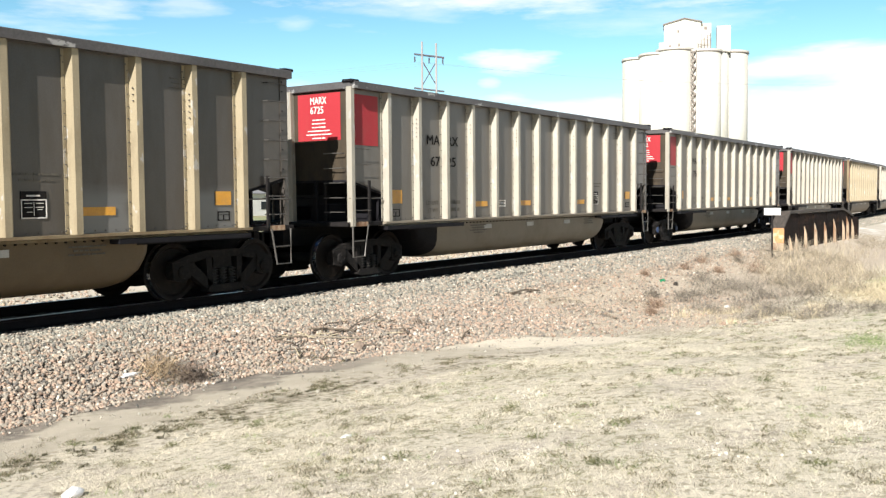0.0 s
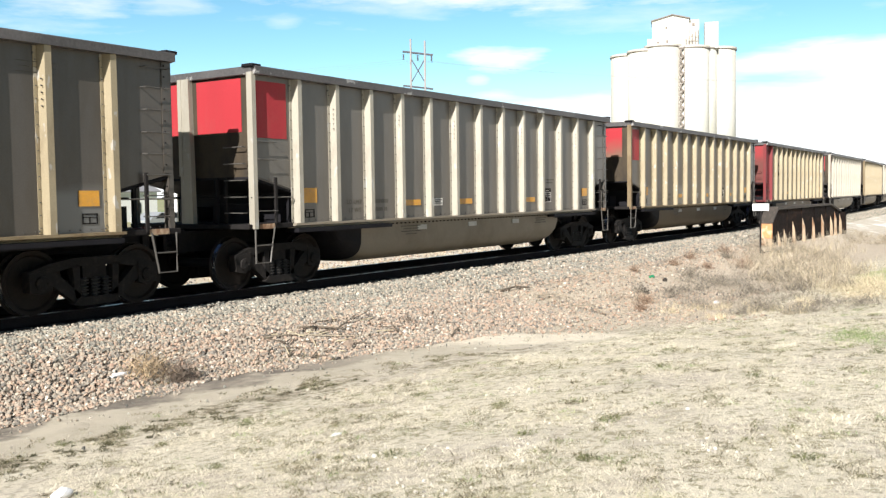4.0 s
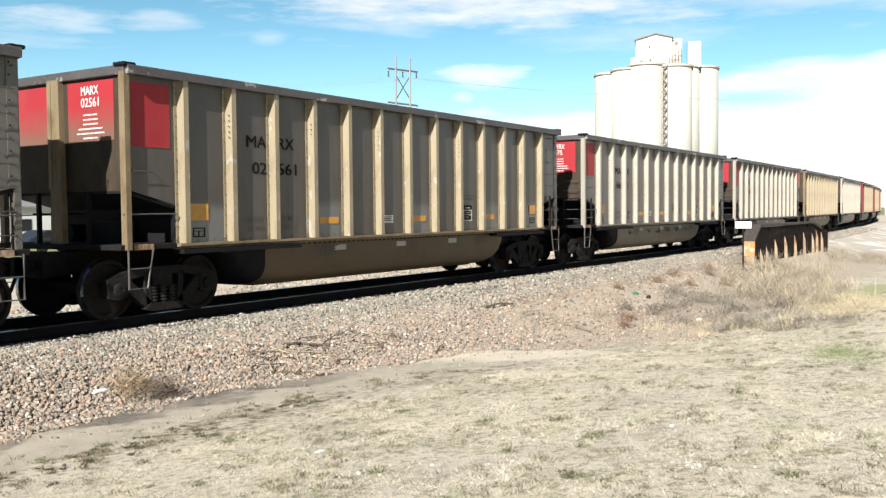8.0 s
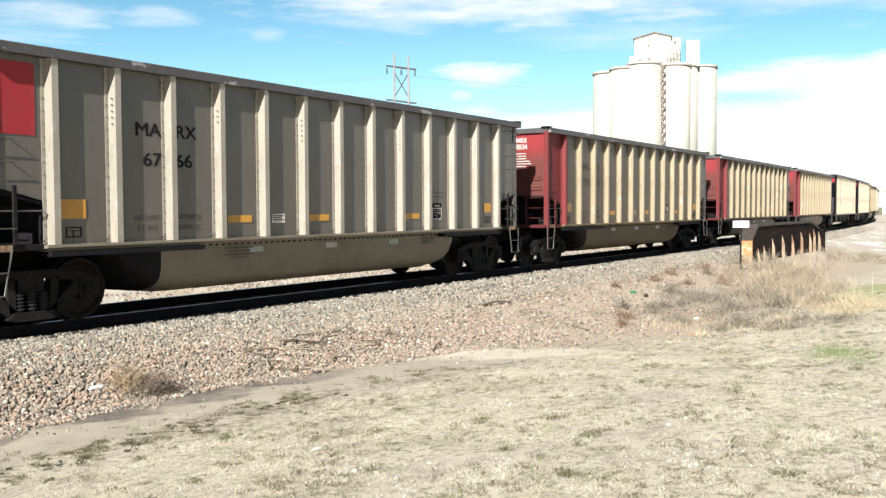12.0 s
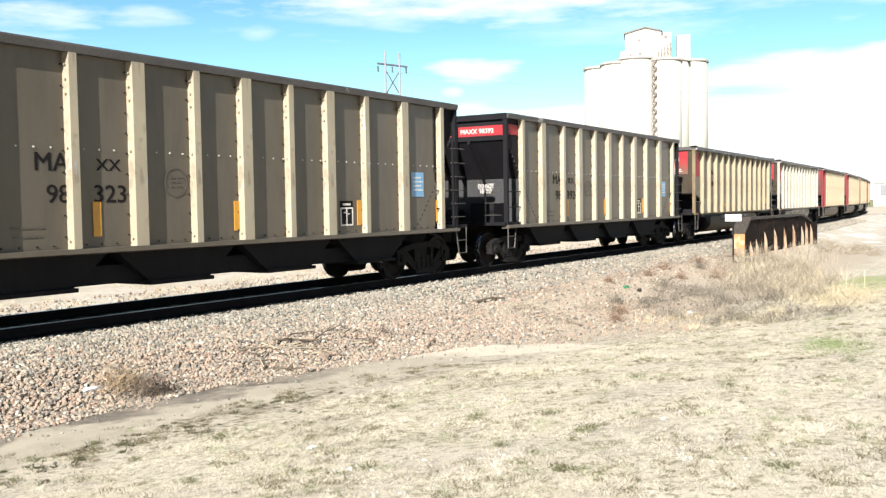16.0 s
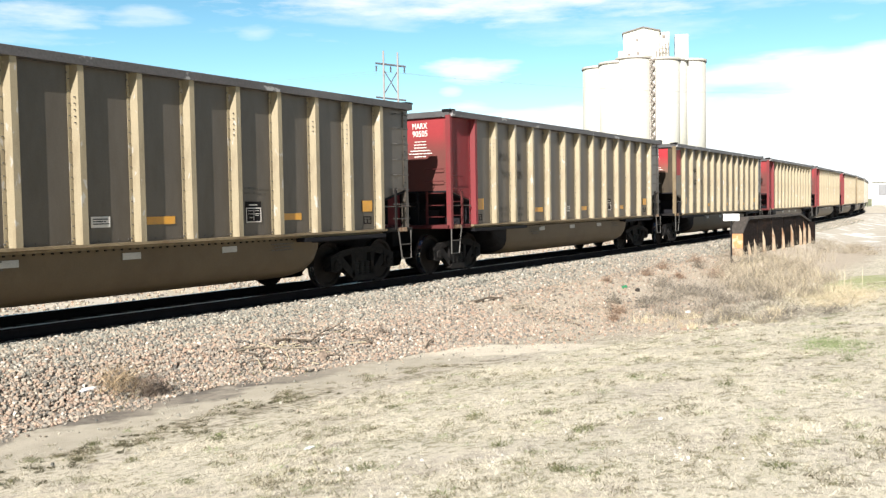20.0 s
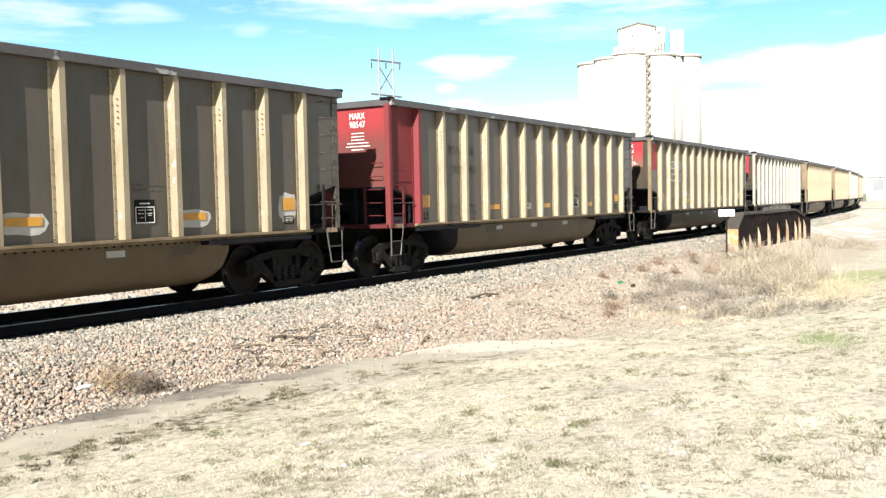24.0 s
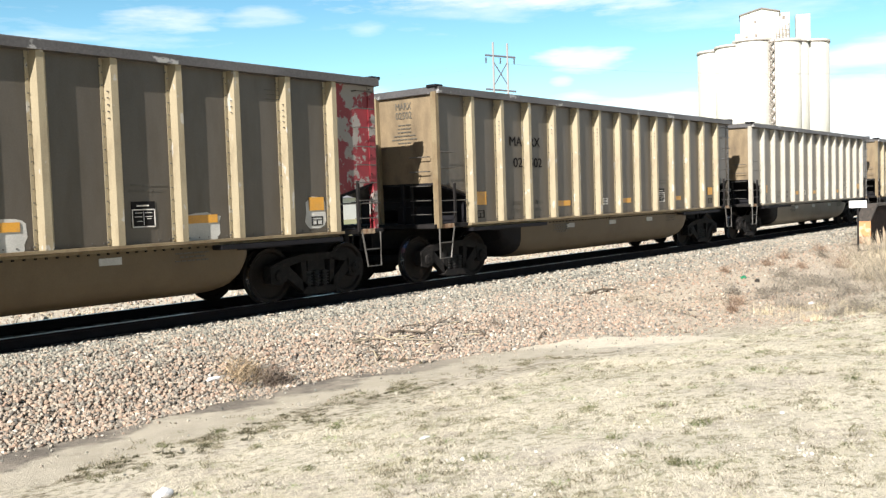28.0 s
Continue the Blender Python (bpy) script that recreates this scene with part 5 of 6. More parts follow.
elevator = new("grain_elevator")
tagged(elevator, "white concrete grain elevator with round silos and headhouse", "grain elevator")
for x, y, r, top in ((218.05, 90.1, 4.2, 34.9), (215.9, 84.8, 4.25, 35.3), (215.5, 80.3, 4.25, 36.0), (218.6, 74.5, 4.2, 35.5), (222.1, 73.8, 4.2, 35.7), (227.2, 70.9, 4.3, 35.9)):
    silo(elevator, x, y, r, top)
bm = bmesh.new()
HH = Matrix.Translation((219.5, 79.2, 0)) @ Matrix.Rotation(radians(20), 4, "Z")
gable = [(4.85, 35.4), (4.85, 41.75), (0.2, 42.95), (-3.6, 42.0), (-3.6, 35.4)]
va, vb = [[bm.verts.new(HH @ Vector((x, y, z))) for y, z in gable] for x in (-4, 4)]
bm.faces.new(va)
bm.faces.new(vb[::-1])
for i in range(5):
    bm.faces.new((va[(i + 1) % 5], va[i], vb[i], vb[(i + 1) % 5]))
headhouse = part("headhouse", bm, M_SILO, elevator)
bm = bmesh.new()
for (y0, z0), (y1, z1) in (((5.1, 41.68), (0.2, 42.95)), ((0.2, 42.95), (-3.85, 41.95))):
    v = [bm.verts.new(HH @ Vector((x, y, z + d))) for d in (0.01, 0.28) for x, y, z in ((-4.3, y0, z0), (-4.3, y1, z1), (4.3, y1, z1), (4.3, y0, z0))]
    for f in ((3, 2, 1, 0), (4, 5, 6, 7), (0, 1, 5, 4), (1, 2, 6, 5), (2, 3, 7, 6), (3, 0, 4, 7)):
        bm.faces.new([v[i] for i in f])
part("roof", bm, M_SILO_DARK, headhouse)
for y, z, w, h in ((3.5, 36.3, 0.6, 0.7), (1.4, 36.4, 0.5, 0.9), (1.6, 39.8, 0.4, 0.6)):
    bm = bmesh.new()
    box(bm, -4.06, -3.97, y - w / 2, y + w / 2, z, z + h, HH)
    part("window", bm, M_SILO_DARK, headhouse)
bm = bmesh.new()
box(bm, -3, 3.5, -5.9, -3.606, 35.4, 41.9, HH)
annex = part("headhouse_annex", bm, M_SILO, elevator)
bm = bmesh.new()
box(bm, -3.05, -2.97, -4.9, -4.3, 40.4, 41.1, HH)
part("window", bm, M_SILO_DARK, annex)
bm = bmesh.new()
box(bm, -2, 2, -10.3, -7.2, 35.2, 41.3, HH)
part("leg_tower", bm, M_SILO, elevator)
for i in range(5):
    bm = bmesh.new()
    box(bm, -4.6, -4.4, -5.8 + 0.7 * i, -5.6 + 0.7 * i, 35.6, 39.3 - 0.5 * i, HH)
    part("rail_post", bm, M_SILO_DARK, elevator)
for z in (36.7, 37.7, 38.7):
    bm = bmesh.new()
    box(bm, -4.66, -4.605, -5.8, -2.8 - (z - 36.7), z, z + 0.1, HH)
    part("roof_rail", bm, M_SILO_DARK, elevator)
bm = bmesh.new()
box(bm, -4.5, -4.05, 4.9, 6.0, 36.2, 37.6, HH)
part("roof_box", bm, M_SILO, elevator)
# zig-zag stair tower in the cleft between two silos
bm = bmesh.new()
SX, SY = 213.8, 75.2
for i in range(18):
    z = -1 + i * 2.0
    for a, b, c, d in ((-0.55, 0.35, 0, 1), (0.35, -0.55, 1, 2)):
        bar(bm, (SX, SY + a, z + c), (SX, SY + b, z + d), 0.20, 4)
    bar(bm, (SX, SY - 0.7, z), (SX, SY + 0.5, z), 0.16, 4)
for yy in (-0.6, 0.45):
    bar(bm, (SX + 0.3, SY + yy, -1), (SX + 0.3, SY + yy, 35.4), 0.10, 4)
part("stair_tower", bm, M_SILO_DARK, elevator, "dark zig-zag stair tower")
# dark strip added to stand in for the shade in the cleft
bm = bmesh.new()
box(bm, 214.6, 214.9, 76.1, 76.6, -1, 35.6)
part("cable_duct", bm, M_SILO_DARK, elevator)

# ---- power line ----
pole = new("power_pylon")
tagged(pole, "grey timber H-frame power pylon with cross braces", "power pylon")
PA, PB = Vector((122.12, 87.1, 0)), Vector((123.41, 85.26, 0))
along = (PB - PA).normalized()
for p, top in ((PA, 26.0), (PB, 25.7)):
    bm = bmesh.new()
    bar(bm, (p.x, p.y, -1.0), (p.x, p.y, top + 0.3), 0.22, 10, 0.15)
    part("post", bm, M_POLE, pole)
for z0, z1 in ((24.35, 23.75), (19.0, 18.4)):
    bm = bmesh.new()
    a, b = PA - along * 1.28, PB + along * 1.28
    bar(bm, (a.x, a.y, z0), (b.x, b.y, z1), 0.15, 6)
    part("cross_arm", bm, M_ARM, pole)
for z0, z1 in ((23.3, 19.4), (19.4, 23.1)):
    bm = bmesh.new()
    bar(bm, (PA.x, PA.y, z0), (PB.x, PB.y, z1), 0.09, 6)
    part("cross_brace", bm, M_ARM, pole)
hang = []
for k in (-1.15, 1.12, 3.3):
    bm = bmesh.new()
    p = PA + along * k
    for j in range(5):
        lathe(bm, [(0.06, 0), (0.16, 0.04), (0.06, 0.18)], 8, "z", (p.x, p.y, 23.9 - 0.25 * k * 0.27 - 0.18 * j - 0.2))
    part("insulator", bm, M_ARM, pole)
    hang.append((p.x, p.y, 23.0 - 0.07 * k))
for p in hang:
    bm = bmesh.new()
    for direction in (1, -1):
        pts = []
        for i in range(13):
            t = i / 12
            run = direction * 130 * t
            pts.append((p[0] + run * 0.62, p[1] - run * 0.78, p[2] - 7 * t * (1 - t) * 2))
        pipe(bm, pts, 0.009, 4)
    part("wire", bm, M_WIRE, pole)

# ---- timber retaining wall and sign beside the track ----
wall = new("timber_retaining_wall")
tagged(wall, "dark tarred timber retaining wall with bleached posts, rusty end", "retaining wall")
WX0, WX1, WN, WF = 35.9, 48.6, 9.14, 9.56
TOP = lambda x: min(0.95, 0.43 + (x - WX0) * 0.62, 0.95 - 0.17 * max(0.0, x - 46.5))
n_planks = 16
for i in range(n_planks):
    a, b = WX0 + (WX1 - WX0) * i / n_planks, WX0 + (WX1 - WX0) * (i + 1) / n_planks - 0.03
    bm = bmesh.new()
    prism(bm, [(a, -0.75), (b, -0.75), (b, TOP(b) - 0.1), (a, TOP(a) - 0.1)], WN + 0.012 * (i % 3), WN + 0.12)
    part("plank", bm, M_TIMBER, wall)
bm = bmesh.new()
prism(bm, [(WX0 + 0.02, -0.75), (WX1, -0.75), (WX1, 0.45), (46.5, 0.80), (WX0 + 0.84, 0.80), (WX0 + 0.02, 0.30)], WN + 0.13, WF)
part("core", bm, M_TIMBER, wall)
bm = bmesh.new()
prism(bm, [(WX0 - 0.06, 0.36), (WX0 - 0.06, 0.44), (WX0 + 0.84, 0.97), (46.5, 0.95), (WX1 + 0.05, 0.59), (WX1 + 0.05, 0.51), (46.45, 0.87), (WX0 + 0.86, 0.88)], WN - 0.05, WF + 0.03)
part("cap_beam", bm, M_TIE, wall, "weathered grey cap beam")
bm = bmesh.new()
soft_box(bm, WX0 - 0.05, WX0 + 0.015, WN - 0.03, WF, -0.20, 0.37, 0.01)
part("end_block", bm, M_RAWWOOD, wall, "orange rusty timber end block")
bm = bmesh.new()
soft_box(bm, WX0 - 0.07, WX0 + 0.015, WN - 0.03, WF, -0.60, -0.205, 0.01)
part("end_footing", bm, M_STRIP, wall)
for i, x in enumerate((36.7, 37.6, 39.0, 40.7, 42.5, 44.3, 46.2, 47.1, 48.3)):
    h = (0.05, 0.10, 0.35, 0.42, 0.42, 0.50, 0.40, 0.56, 0.42)[i]
    bm = bmesh.new()
    prism_x(bm, [(WN - 0.02, -0.75), (WN - 0.16, -0.75), (WN - 0.12, h - 0.35), (WN - 0.02, h)], x, x + 0.045 + 0.025 * (i % 2))
    part("bleached_post", bm, M_STRIP, wall, "sun-bleached rusty post")
bm = bmesh.new()
soft_box(bm, WX1 - 0.1, WX1 + 0.25, WN - 0.25, WN + 0.2, -0.75, 0.50, 0.02)
part("end_pile", bm, M_TIMBER, wall)

sign = new("trackside_sign")
tagged(sign, "small blank white sign on a steel post", "sign")
sign.matrix_basis = pose(32.9, 8.75, -0.56, 0, 0, -74)
bm = bmesh.new()
box(bm, -0.03, 0.03, -0.02, 0.02, -0.15, 1.62)
part("post", bm, M_STEEL, sign)
bm = bmesh.new()
soft_box(bm, -0.27, 0.27, -0.035, -0.022, 1.47, 1.71, 0.004)
part("board", bm, M_SIGN, sign)
bm = bmesh.new()
pipe(bm, [(0.02, 0, 0.12), (0.12, 0, 0.02), (0.3, -0.02, 0.08)], 0.02, 5)
part("stay", bm, M_STEEL, sign)


# ---- what lies on the ground ----
def ground_z(x, y):
    return float(ground_height(x, y)) - 0.02


def branch(name, pts, r, mat, label, forks=()):
    bm = bmesh.new()
    world_pts = [(x, y, ground_z(x, y) + h) for x, y, h in pts]
    for i, (p, q) in enumerate(zip(world_pts, world_pts[1:])):
        bar(bm, p, q, r * (1 - 0.15 * i), 6, r * (1 - 0.15 * (i + 1)))
    for i, dx, dy, dz in forks:
        p = world_pts[i]
        bar(bm, p, (p[0] + dx, p[1] + dy, p[2] + dz), r * 0.6, 5, r * 0.25)
    return tagged(part(name, bm, mat), label, "branch")


branch("fallen_branch", [(11.35, 9.62, 0.05), (11.75, 9.70, 0.10), (12.15, 9.74, 0.12), (12.30, 9.78, 0.13)], 0.012, M_TWIG, "crooked dark dead branch lying on the ballast", ((1, -0.2, 0.1, 0.08), (2, 0.22, -0.05, 0.08), (3, 0.12, 0.02, 0.07)))
branch("fallen_branch", [(10.80, 9.95, 0.05), (11.10, 9.80, 0.07), (11.45, 9.60, 0.05)], 0.02, M_TWIG, "bleached dead branch lying on the ballast", ((1, 0.05, 0.2, 0.1), (1, -0.25, -0.05, 0.04)))
branch("fallen_branch", [(9.9, 9.95, 0.04), (10.5, 9.80, 0.06), (11.1, 9.45, 0.05), (11.6, 9.2, 0.04)], 0.014, M_BRUSH, "thin grey dead branch on the ballast", ((1, 0.3, 0.05, 0.1), (2, 0.35, 0.02, 0.05), (2, -0.1, -0.2, 0.03)))
branch("fallen_branch", [(16.55, 9.62, 0.05), (17.1, 9.58, 0.09), (17.55, 9.50, 0.05)], 0.026, M_TWIG, "dark dead stick lying on the ballast", ((1, 0.2, 0.1, 0.08),))
branch("fallen_branch", [(16.9, 8.98, 0.05), (17.3, 8.75, 0.10), (17.55, 8.50, 0.06)], 0.014, M_BRUSH, "grey dead stick beside the path", ((1, 0.25, 0.05, 0.08),))
branch("fallen_branch", [(16.8, 8.15, 0.05), (16.9, 7.8, 0.12), (16.6, 7.3, 0.06)], 0.012, M_BRUSH, "grey dead stick beside the path", ((1, 0.3, 0.15, 0.3), (1, -0.1, -0.25, 0.05)))
branch("fallen_branch", [(12.85, 8.42, 0.03), (13.1, 8.50, 0.08), (13.32, 8.56, 0.07)], 0.016, M_TWIG, "thin dark twig on the path", ((1, 0.1, -0.03, 0.05),))
rnd = random.Random(4)
for i in range(36):
    x, y, a, ln = rnd.uniform(9.9, 12.4), rnd.uniform(9.05, 10.0), rnd.uniform(-1.5, 1.3), rnd.uniform(0.12, 0.45)
    branch("twig", [(x, y, 0.05), (x + ln * math.cos(a), y + ln * math.sin(a) * 0.6, 0.06)], 0.009, rnd.choice((M_TWIG, M_STRAW)), "small dry twig on the ballast")


def lump(name, x, y, sx, sy, sz, mat, label, cat, seed=1, lift=0.3):
    bm = bmesh.new()
    bmesh.ops.create_icosphere(bm, subdivisions=2, radius=1)
    for v in bm.verts:
        k = 1 + 0.35 * noise.noise(v.co * 1.7 + Vector((seed * 3.1, 0, 0)))
        v.co = Vector((v.co.x * sx, v.co.y * sy, v.co.z * sz)) * k
    ob = part(name, bm, mat)
    ob.location = (x, y, ground_z(x, y) + sz * lift)
    return tagged(ob, label, cat)


lump("rock", 11.05, 9.12, 0.09, 0.08, 0.075, M_WEED, "single dark rock at the edge of the ballast", "rock", 2, 0.6)
lump("paper_litter", 7.42, 9.85, 0.17, 0.05, 0.03, M_LITTER, "flat white scrap of litter on the ballast", "litter", 3, 0.9)
lump("paper_litter", 3.99, 5.98, 0.085, 0.06, 0.04, M_LITTER, "crumpled white scrap of litter in the grass", "litter", 4, 0.8)
lump("paper_litter", 6.09, 5.18, 0.07, 0.03, 0.010, M_LITTER, "flat white scrap of litter in the grass", "litter", 5, 0.8)
lump("plastic_litter", 17.43, 3.95, 0.035, 0.03, 0.025, M_LITTER, "pale plastic litter in dead brush", "litter", 6, 0.6)
lump("bottle", 22.6, 8.70, 0.16, 0.05, 0.05, material("green_bottle_glass", (0.03, 0.28, 0.12), 0.2, 0, 0.05, 3, 30, 0), "green bottle on the gravel", "bottle", 7, 0.7)
lump("can", 22.5, 8.32, 0.10, 0.05, 0.06, M_TIE, "dark rusty can on the gravel", "can", 8, 0.7)
lump("paper_litter", 19.2, 6.0, 0.13, 0.05, 0.03, M_LITTER, "white scrap of litter by the brush", "litter", 9, 0.8)


def blades(name, places, mat, label, cat, seed, lengths, width, lean, per, spread, curve=0.3, flat=False, tangle=0.0):
    """Stems: each a thin bent strip of two quads; places are (x, y, size)."""
    r = random.Random(seed)
    vs, fs = [], []
    for x, y, size in places:
        for _ in range(per):
            bx, by = x + r.gauss(0, spread) * size, y + r.gauss(0, spread) * size
            h = r.uniform(*lengths) * size
            z = r.uniform(0, tangle) * h
            az, tilt = r.uniform(0, 6.283), (r.uniform(lean - 0.5, lean) if flat else abs(r.gauss(0, lean)))
            dx, dy = math.cos(az) * math.sin(tilt), math.sin(az) * math.sin(tilt)
            dz = math.cos(tilt)
            fa = r.uniform(0, 3.14)
            wx, wy = math.cos(fa) * width * 0.5, math.sin(fa) * width * 0.5
            k = len(vs)
            mx_, my_, mz_ = bx + dx * h * 0.5, by + dy * h * 0.5, z + dz * h * 0.55
            tx, ty, tz = bx + dx * h * (1 + curve), by + dy * h * (1 + curve), z + dz * h * (1 - curve * 0.4)
            vs += [(bx - wx, by - wy, z - 0.01), (bx + wx, by + wy, z - 0.01), (mx_ + wx * 0.8, my_ + wy * 0.8, mz_), (mx_ - wx * 0.8, my_ - wy * 0.8, mz_), (tx, ty, tz)]
            fs += [(k, k + 1, k + 2, k + 3), (k + 3, k + 2, k + 4)]
    v = np.array(vs)
    root = np.repeat((v[0::5] + v[1::5]) / 2, 5, axis=0)
    v[:, 2] += ground_height(root[:, 0], root[:, 1]) - 0.02
    ob = soup(name, v.tolist(), fs, mat)
    return tagged(ob, label, cat, kind="stuff")


def scatter(n, fn, seed):
    r = random.Random(seed)
    out = []
    while len(out) < n:
        p = fn(r)
        if p:
            out.append(p)
    return out


# the weed by the litter, in two tones
wd = blades("tumbleweed", [(7.95 + 0.05 * i, 9.45 + 0.03 * (i % 4), 1.0) for i in range(5)], M_WEED, "dark dead tumbleweed at the foot of the ballast", "weed", 11, (0.06, 0.22), 0.008, 1.5, 150, 0.09, 0.1, True, 1.3)
wd["kind"] = ""
wd = blades("dry_weed", [(7.62 + 0.06 * i, 9.70 + 0.04 * (i % 3), 1.0) for i in range(6)], M_TUMBLE, "dry brown weed at the foot of the ballast", "weed", 12, (0.10, 0.30), 0.007, 1.3, 80, 0.12, 0.1, True, 0.9)
wd["kind"] = ""
wd = blades("dry_weed", [(12.85 + 0.05 * i, 9.30, 1.0) for i in range(3)], M_WEED, "small dead weed on the ballast", "weed", 13, (0.06, 0.16), 0.008, 0.9, 45, 0.08)
wd["kind"] = ""


def in_oval(r, cx, cy, deep, wide, power=0.5):
    """A place in an oval that lies along the way from the path to the wall; thinner towards its rim."""
    a, d = r.uniform(0, 6.283), r.random() ** power
    p, q = deep * d * math.cos(a), wide * d * math.sin(a)
    return cx + 0.962 * p + 0.27 * q, cy + 0.272 * p - 0.96 * q


def thicket(n, seed, cx, cy, deep, wide, gap=0.0, tall=1.0):
    """Clumps in an oval, with bare gaps between them."""
    def one(r):
        x, y = in_oval(r, cx, cy, deep, wide)
        lumpy = noise.noise((x * 1.3, y * 2.0, 1.0)) + 0.5 * noise.noise((x * 3.3, y * 4.2, 4.0))
        return (x, y, tall * min(1.5, 0.55 + 1.1 * max(0.0, lumpy - gap))) if lumpy > gap else None
    return scatter(n, one, seed)


def on_slope(r):
    x, y = r.uniform(15.2, 35), r.uniform(6.2, 10.2)
    lumpy = noise.noise((x * 1.1, y * 1.6, 9.0))
    return (x, y, 0.45 + lumpy) if lumpy > 0.30 else None


blades("slope_weeds", scatter(90, on_slope, 29), M_BRUSH, "low dead weeds on the stony slope", "weeds", 30, (0.06, 0.20), 0.009, 1.4, 24, 0.18, 0.1, True, 1.0)
blades("dark_brush", thicket(95, 23, 22.2, 6.25, 4.6, 1.7, 0.08), M_DARKBRUSH, "dark grey tangled dead brush", "brush", 24, (0.10, 0.32), 0.009, 1.25, 62, 0.19, 0.15, True, 0.9)
blades("dead_brush", thicket(60, 21, 17.3, 3.95, 1.0, 1.25, -0.05, 0.75), M_DARKBRUSH, "low grey dead brush at the edge of the grass", "brush", 22, (0.08, 0.24), 0.008, 1.3, 55, 0.20, 0.15, True, 0.8)
blades("dead_brush", thicket(170, 52, 29.5, 6.6, 8.5, 1.5, 0.0), M_BRUSH, "pale brown dead weeds before the timber wall", "brush", 53, (0.15, 0.42), 0.010, 1.0, 48, 0.24, 0.2, True, 0.8)
blades("dead_brush", thicket(60, 57, 46.0, 7.2, 6.0, 1.3, 0.0), M_BRUSH, "low brown weeds on a mound beyond the timber wall", "brush", 58, (0.12, 0.34), 0.012, 1.2, 40, 0.26, 0.15, True, 0.8)
blades("far_weeds", scatter(170, lambda r: (lambda x, y: (x, y, r.uniform(0.5, 1.3)) if noise.noise((x * 0.5, y * 0.5, 3.0)) > 0.0 else None)(r.uniform(9, 60), r.uniform(17.5, 27.0)), 63), M_STRAW, "yellow dead weeds on the gravel beyond the rails", "weeds", 64, (0.08, 0.28), 0.010, 1.1, 34, 0.22, 0.2, True, 0.5)
blades("tall_grass", thicket(22, 65, 40.0, 7.9, 6.5, 0.8, -0.1), M_BRUSH, "tall brown dead grass along the timber wall", "grass", 66, (0.20, 0.60), 0.011, 0.5, 22, 0.24, 0.35)
blades("tall_grass", thicket(34, 25, 30.0, 6.4, 9.0, 1.6, 0.05), M_STRAW, "tall pale dead grass stalks", "grass", 26, (0.25, 0.75), 0.009, 0.45, 16, 0.22, 0.35)
blades("straw_tuft", thicket(26, 54, 17.4, 5.0, 1.6, 1.4, 0.0), M_STRAW, "pale straw tufts at the edge of the brush", "grass", 55, (0.10, 0.34), 0.007, 0.7, 34, 0.10, 0.3)
blades("yellow_grass", thicket(70, 27, 21.6, 3.6, 3.2, 0.7, -0.3), M_STRAW, "matted yellow dead grass", "grass", 28, (0.08, 0.26), 0.007, 1.4, 60, 0.26, 0.2, True, 0.3)
for i, (x, y, k) in enumerate(((24.06, 8.21, 1.0), (28.0, 7.92, 1.0), (31.0, 9.4, 0.9), (20.1, 8.0, 0.75), (18.8, 7.4, 0.7), (27.7, 9.45, 0.8), (20.9, 7.6, 0.6), (22.9, 9.3, 0.5), (25.6, 9.2, 0.6), (29.6, 8.9, 0.8), (17.6, 7.0, 0.5), (26.4, 8.5, 0.6), (33.6, 8.3, 0.9))):
    wd = blades("dry_weed", [(x, y, k)], M_REDWEED if i % 3 else M_DARKBRUSH, "russet dead weed on the stony slope" if i % 3 else "grey dead weed on the stony slope", "weed", 70 + i, (0.14, 0.40), 0.009, 1.25, 210, 0.13, 0.15, True, 0.7)
    wd["kind"] = ""


def in_grass(r):
    d = r.random() ** 1.6
    x = 2.5 + d * 24
    y = r.uniform(0.2 - x * 0.02, 8.2)
    if y < foot_line(x) - 1.0 and y < 1.55 * x and y > 0.06 * x - 0.2:
        if y > foot_line(x) - 2.6 and r.random() < 0.9:
            return None
        return x, y, 1.0
    return None


def in_clumps(r):
    """Clumps gather in patches, thickest along the path."""
    p = in_grass(r)
    if p and noise.noise((p[0] * 2.2, p[1] * 3.0, 2.5)) > 0.02 - 0.35 * max(0.0, 1 - (foot_line(p[0]) - p[1]) / 4):
        return p
    return None


M_GRASS = material("bleached_grass_blades", (0.60, 0.547, 0.435), 0.85, 0, 0.2, 2.0, 20, 0, random_by="island", random_spread=0.34, position=True, dirt=(0.22, 0.22, 0.08), dirt_amount=0.55, dirt_range=(0.52, 0.62))
blades("dry_grass", scatter(15000, in_grass, 31), M_GRASS, "short bleached dry grass with green shoots", "grass", 32, (0.02, 0.075), 0.0035, 1.42, 13, 0.055, flat=True)
TUFTS = ((6.78, 2.97), (5.93, 7.85), (5.25, 7.85), (5.44, 4.10), (6.04, 1.31), (7.4, 4.3), (8.9, 2.4), (5.6, 2.6), (6.4, 6.6), (9.6, 3.6), (4.9, 5.4), (10.6, 1.6), (7.9, 5.6), (6.2, 3.4))
blades("green_tuft", [(x, y, 1.0) for x, y in TUFTS], M_TUFT, "small dark green tufts in dry grass", "grass", 33, (0.02, 0.06), 0.006, 1.5, 110, 0.05, 0.3, True, 0.9)
# matted growth, its colour also darkened for the specks of shadow under grass
M_CLUMP = material("brown_matted_clump", (0.13, 0.11, 0.062), 0.85, 0, 0.2, 3.0, 20, 0, random_by="island", random_spread=0.5, position=True, dirt=(0.13, 0.14, 0.05), dirt_amount=0.8, dirt_range=(0.5, 0.6))
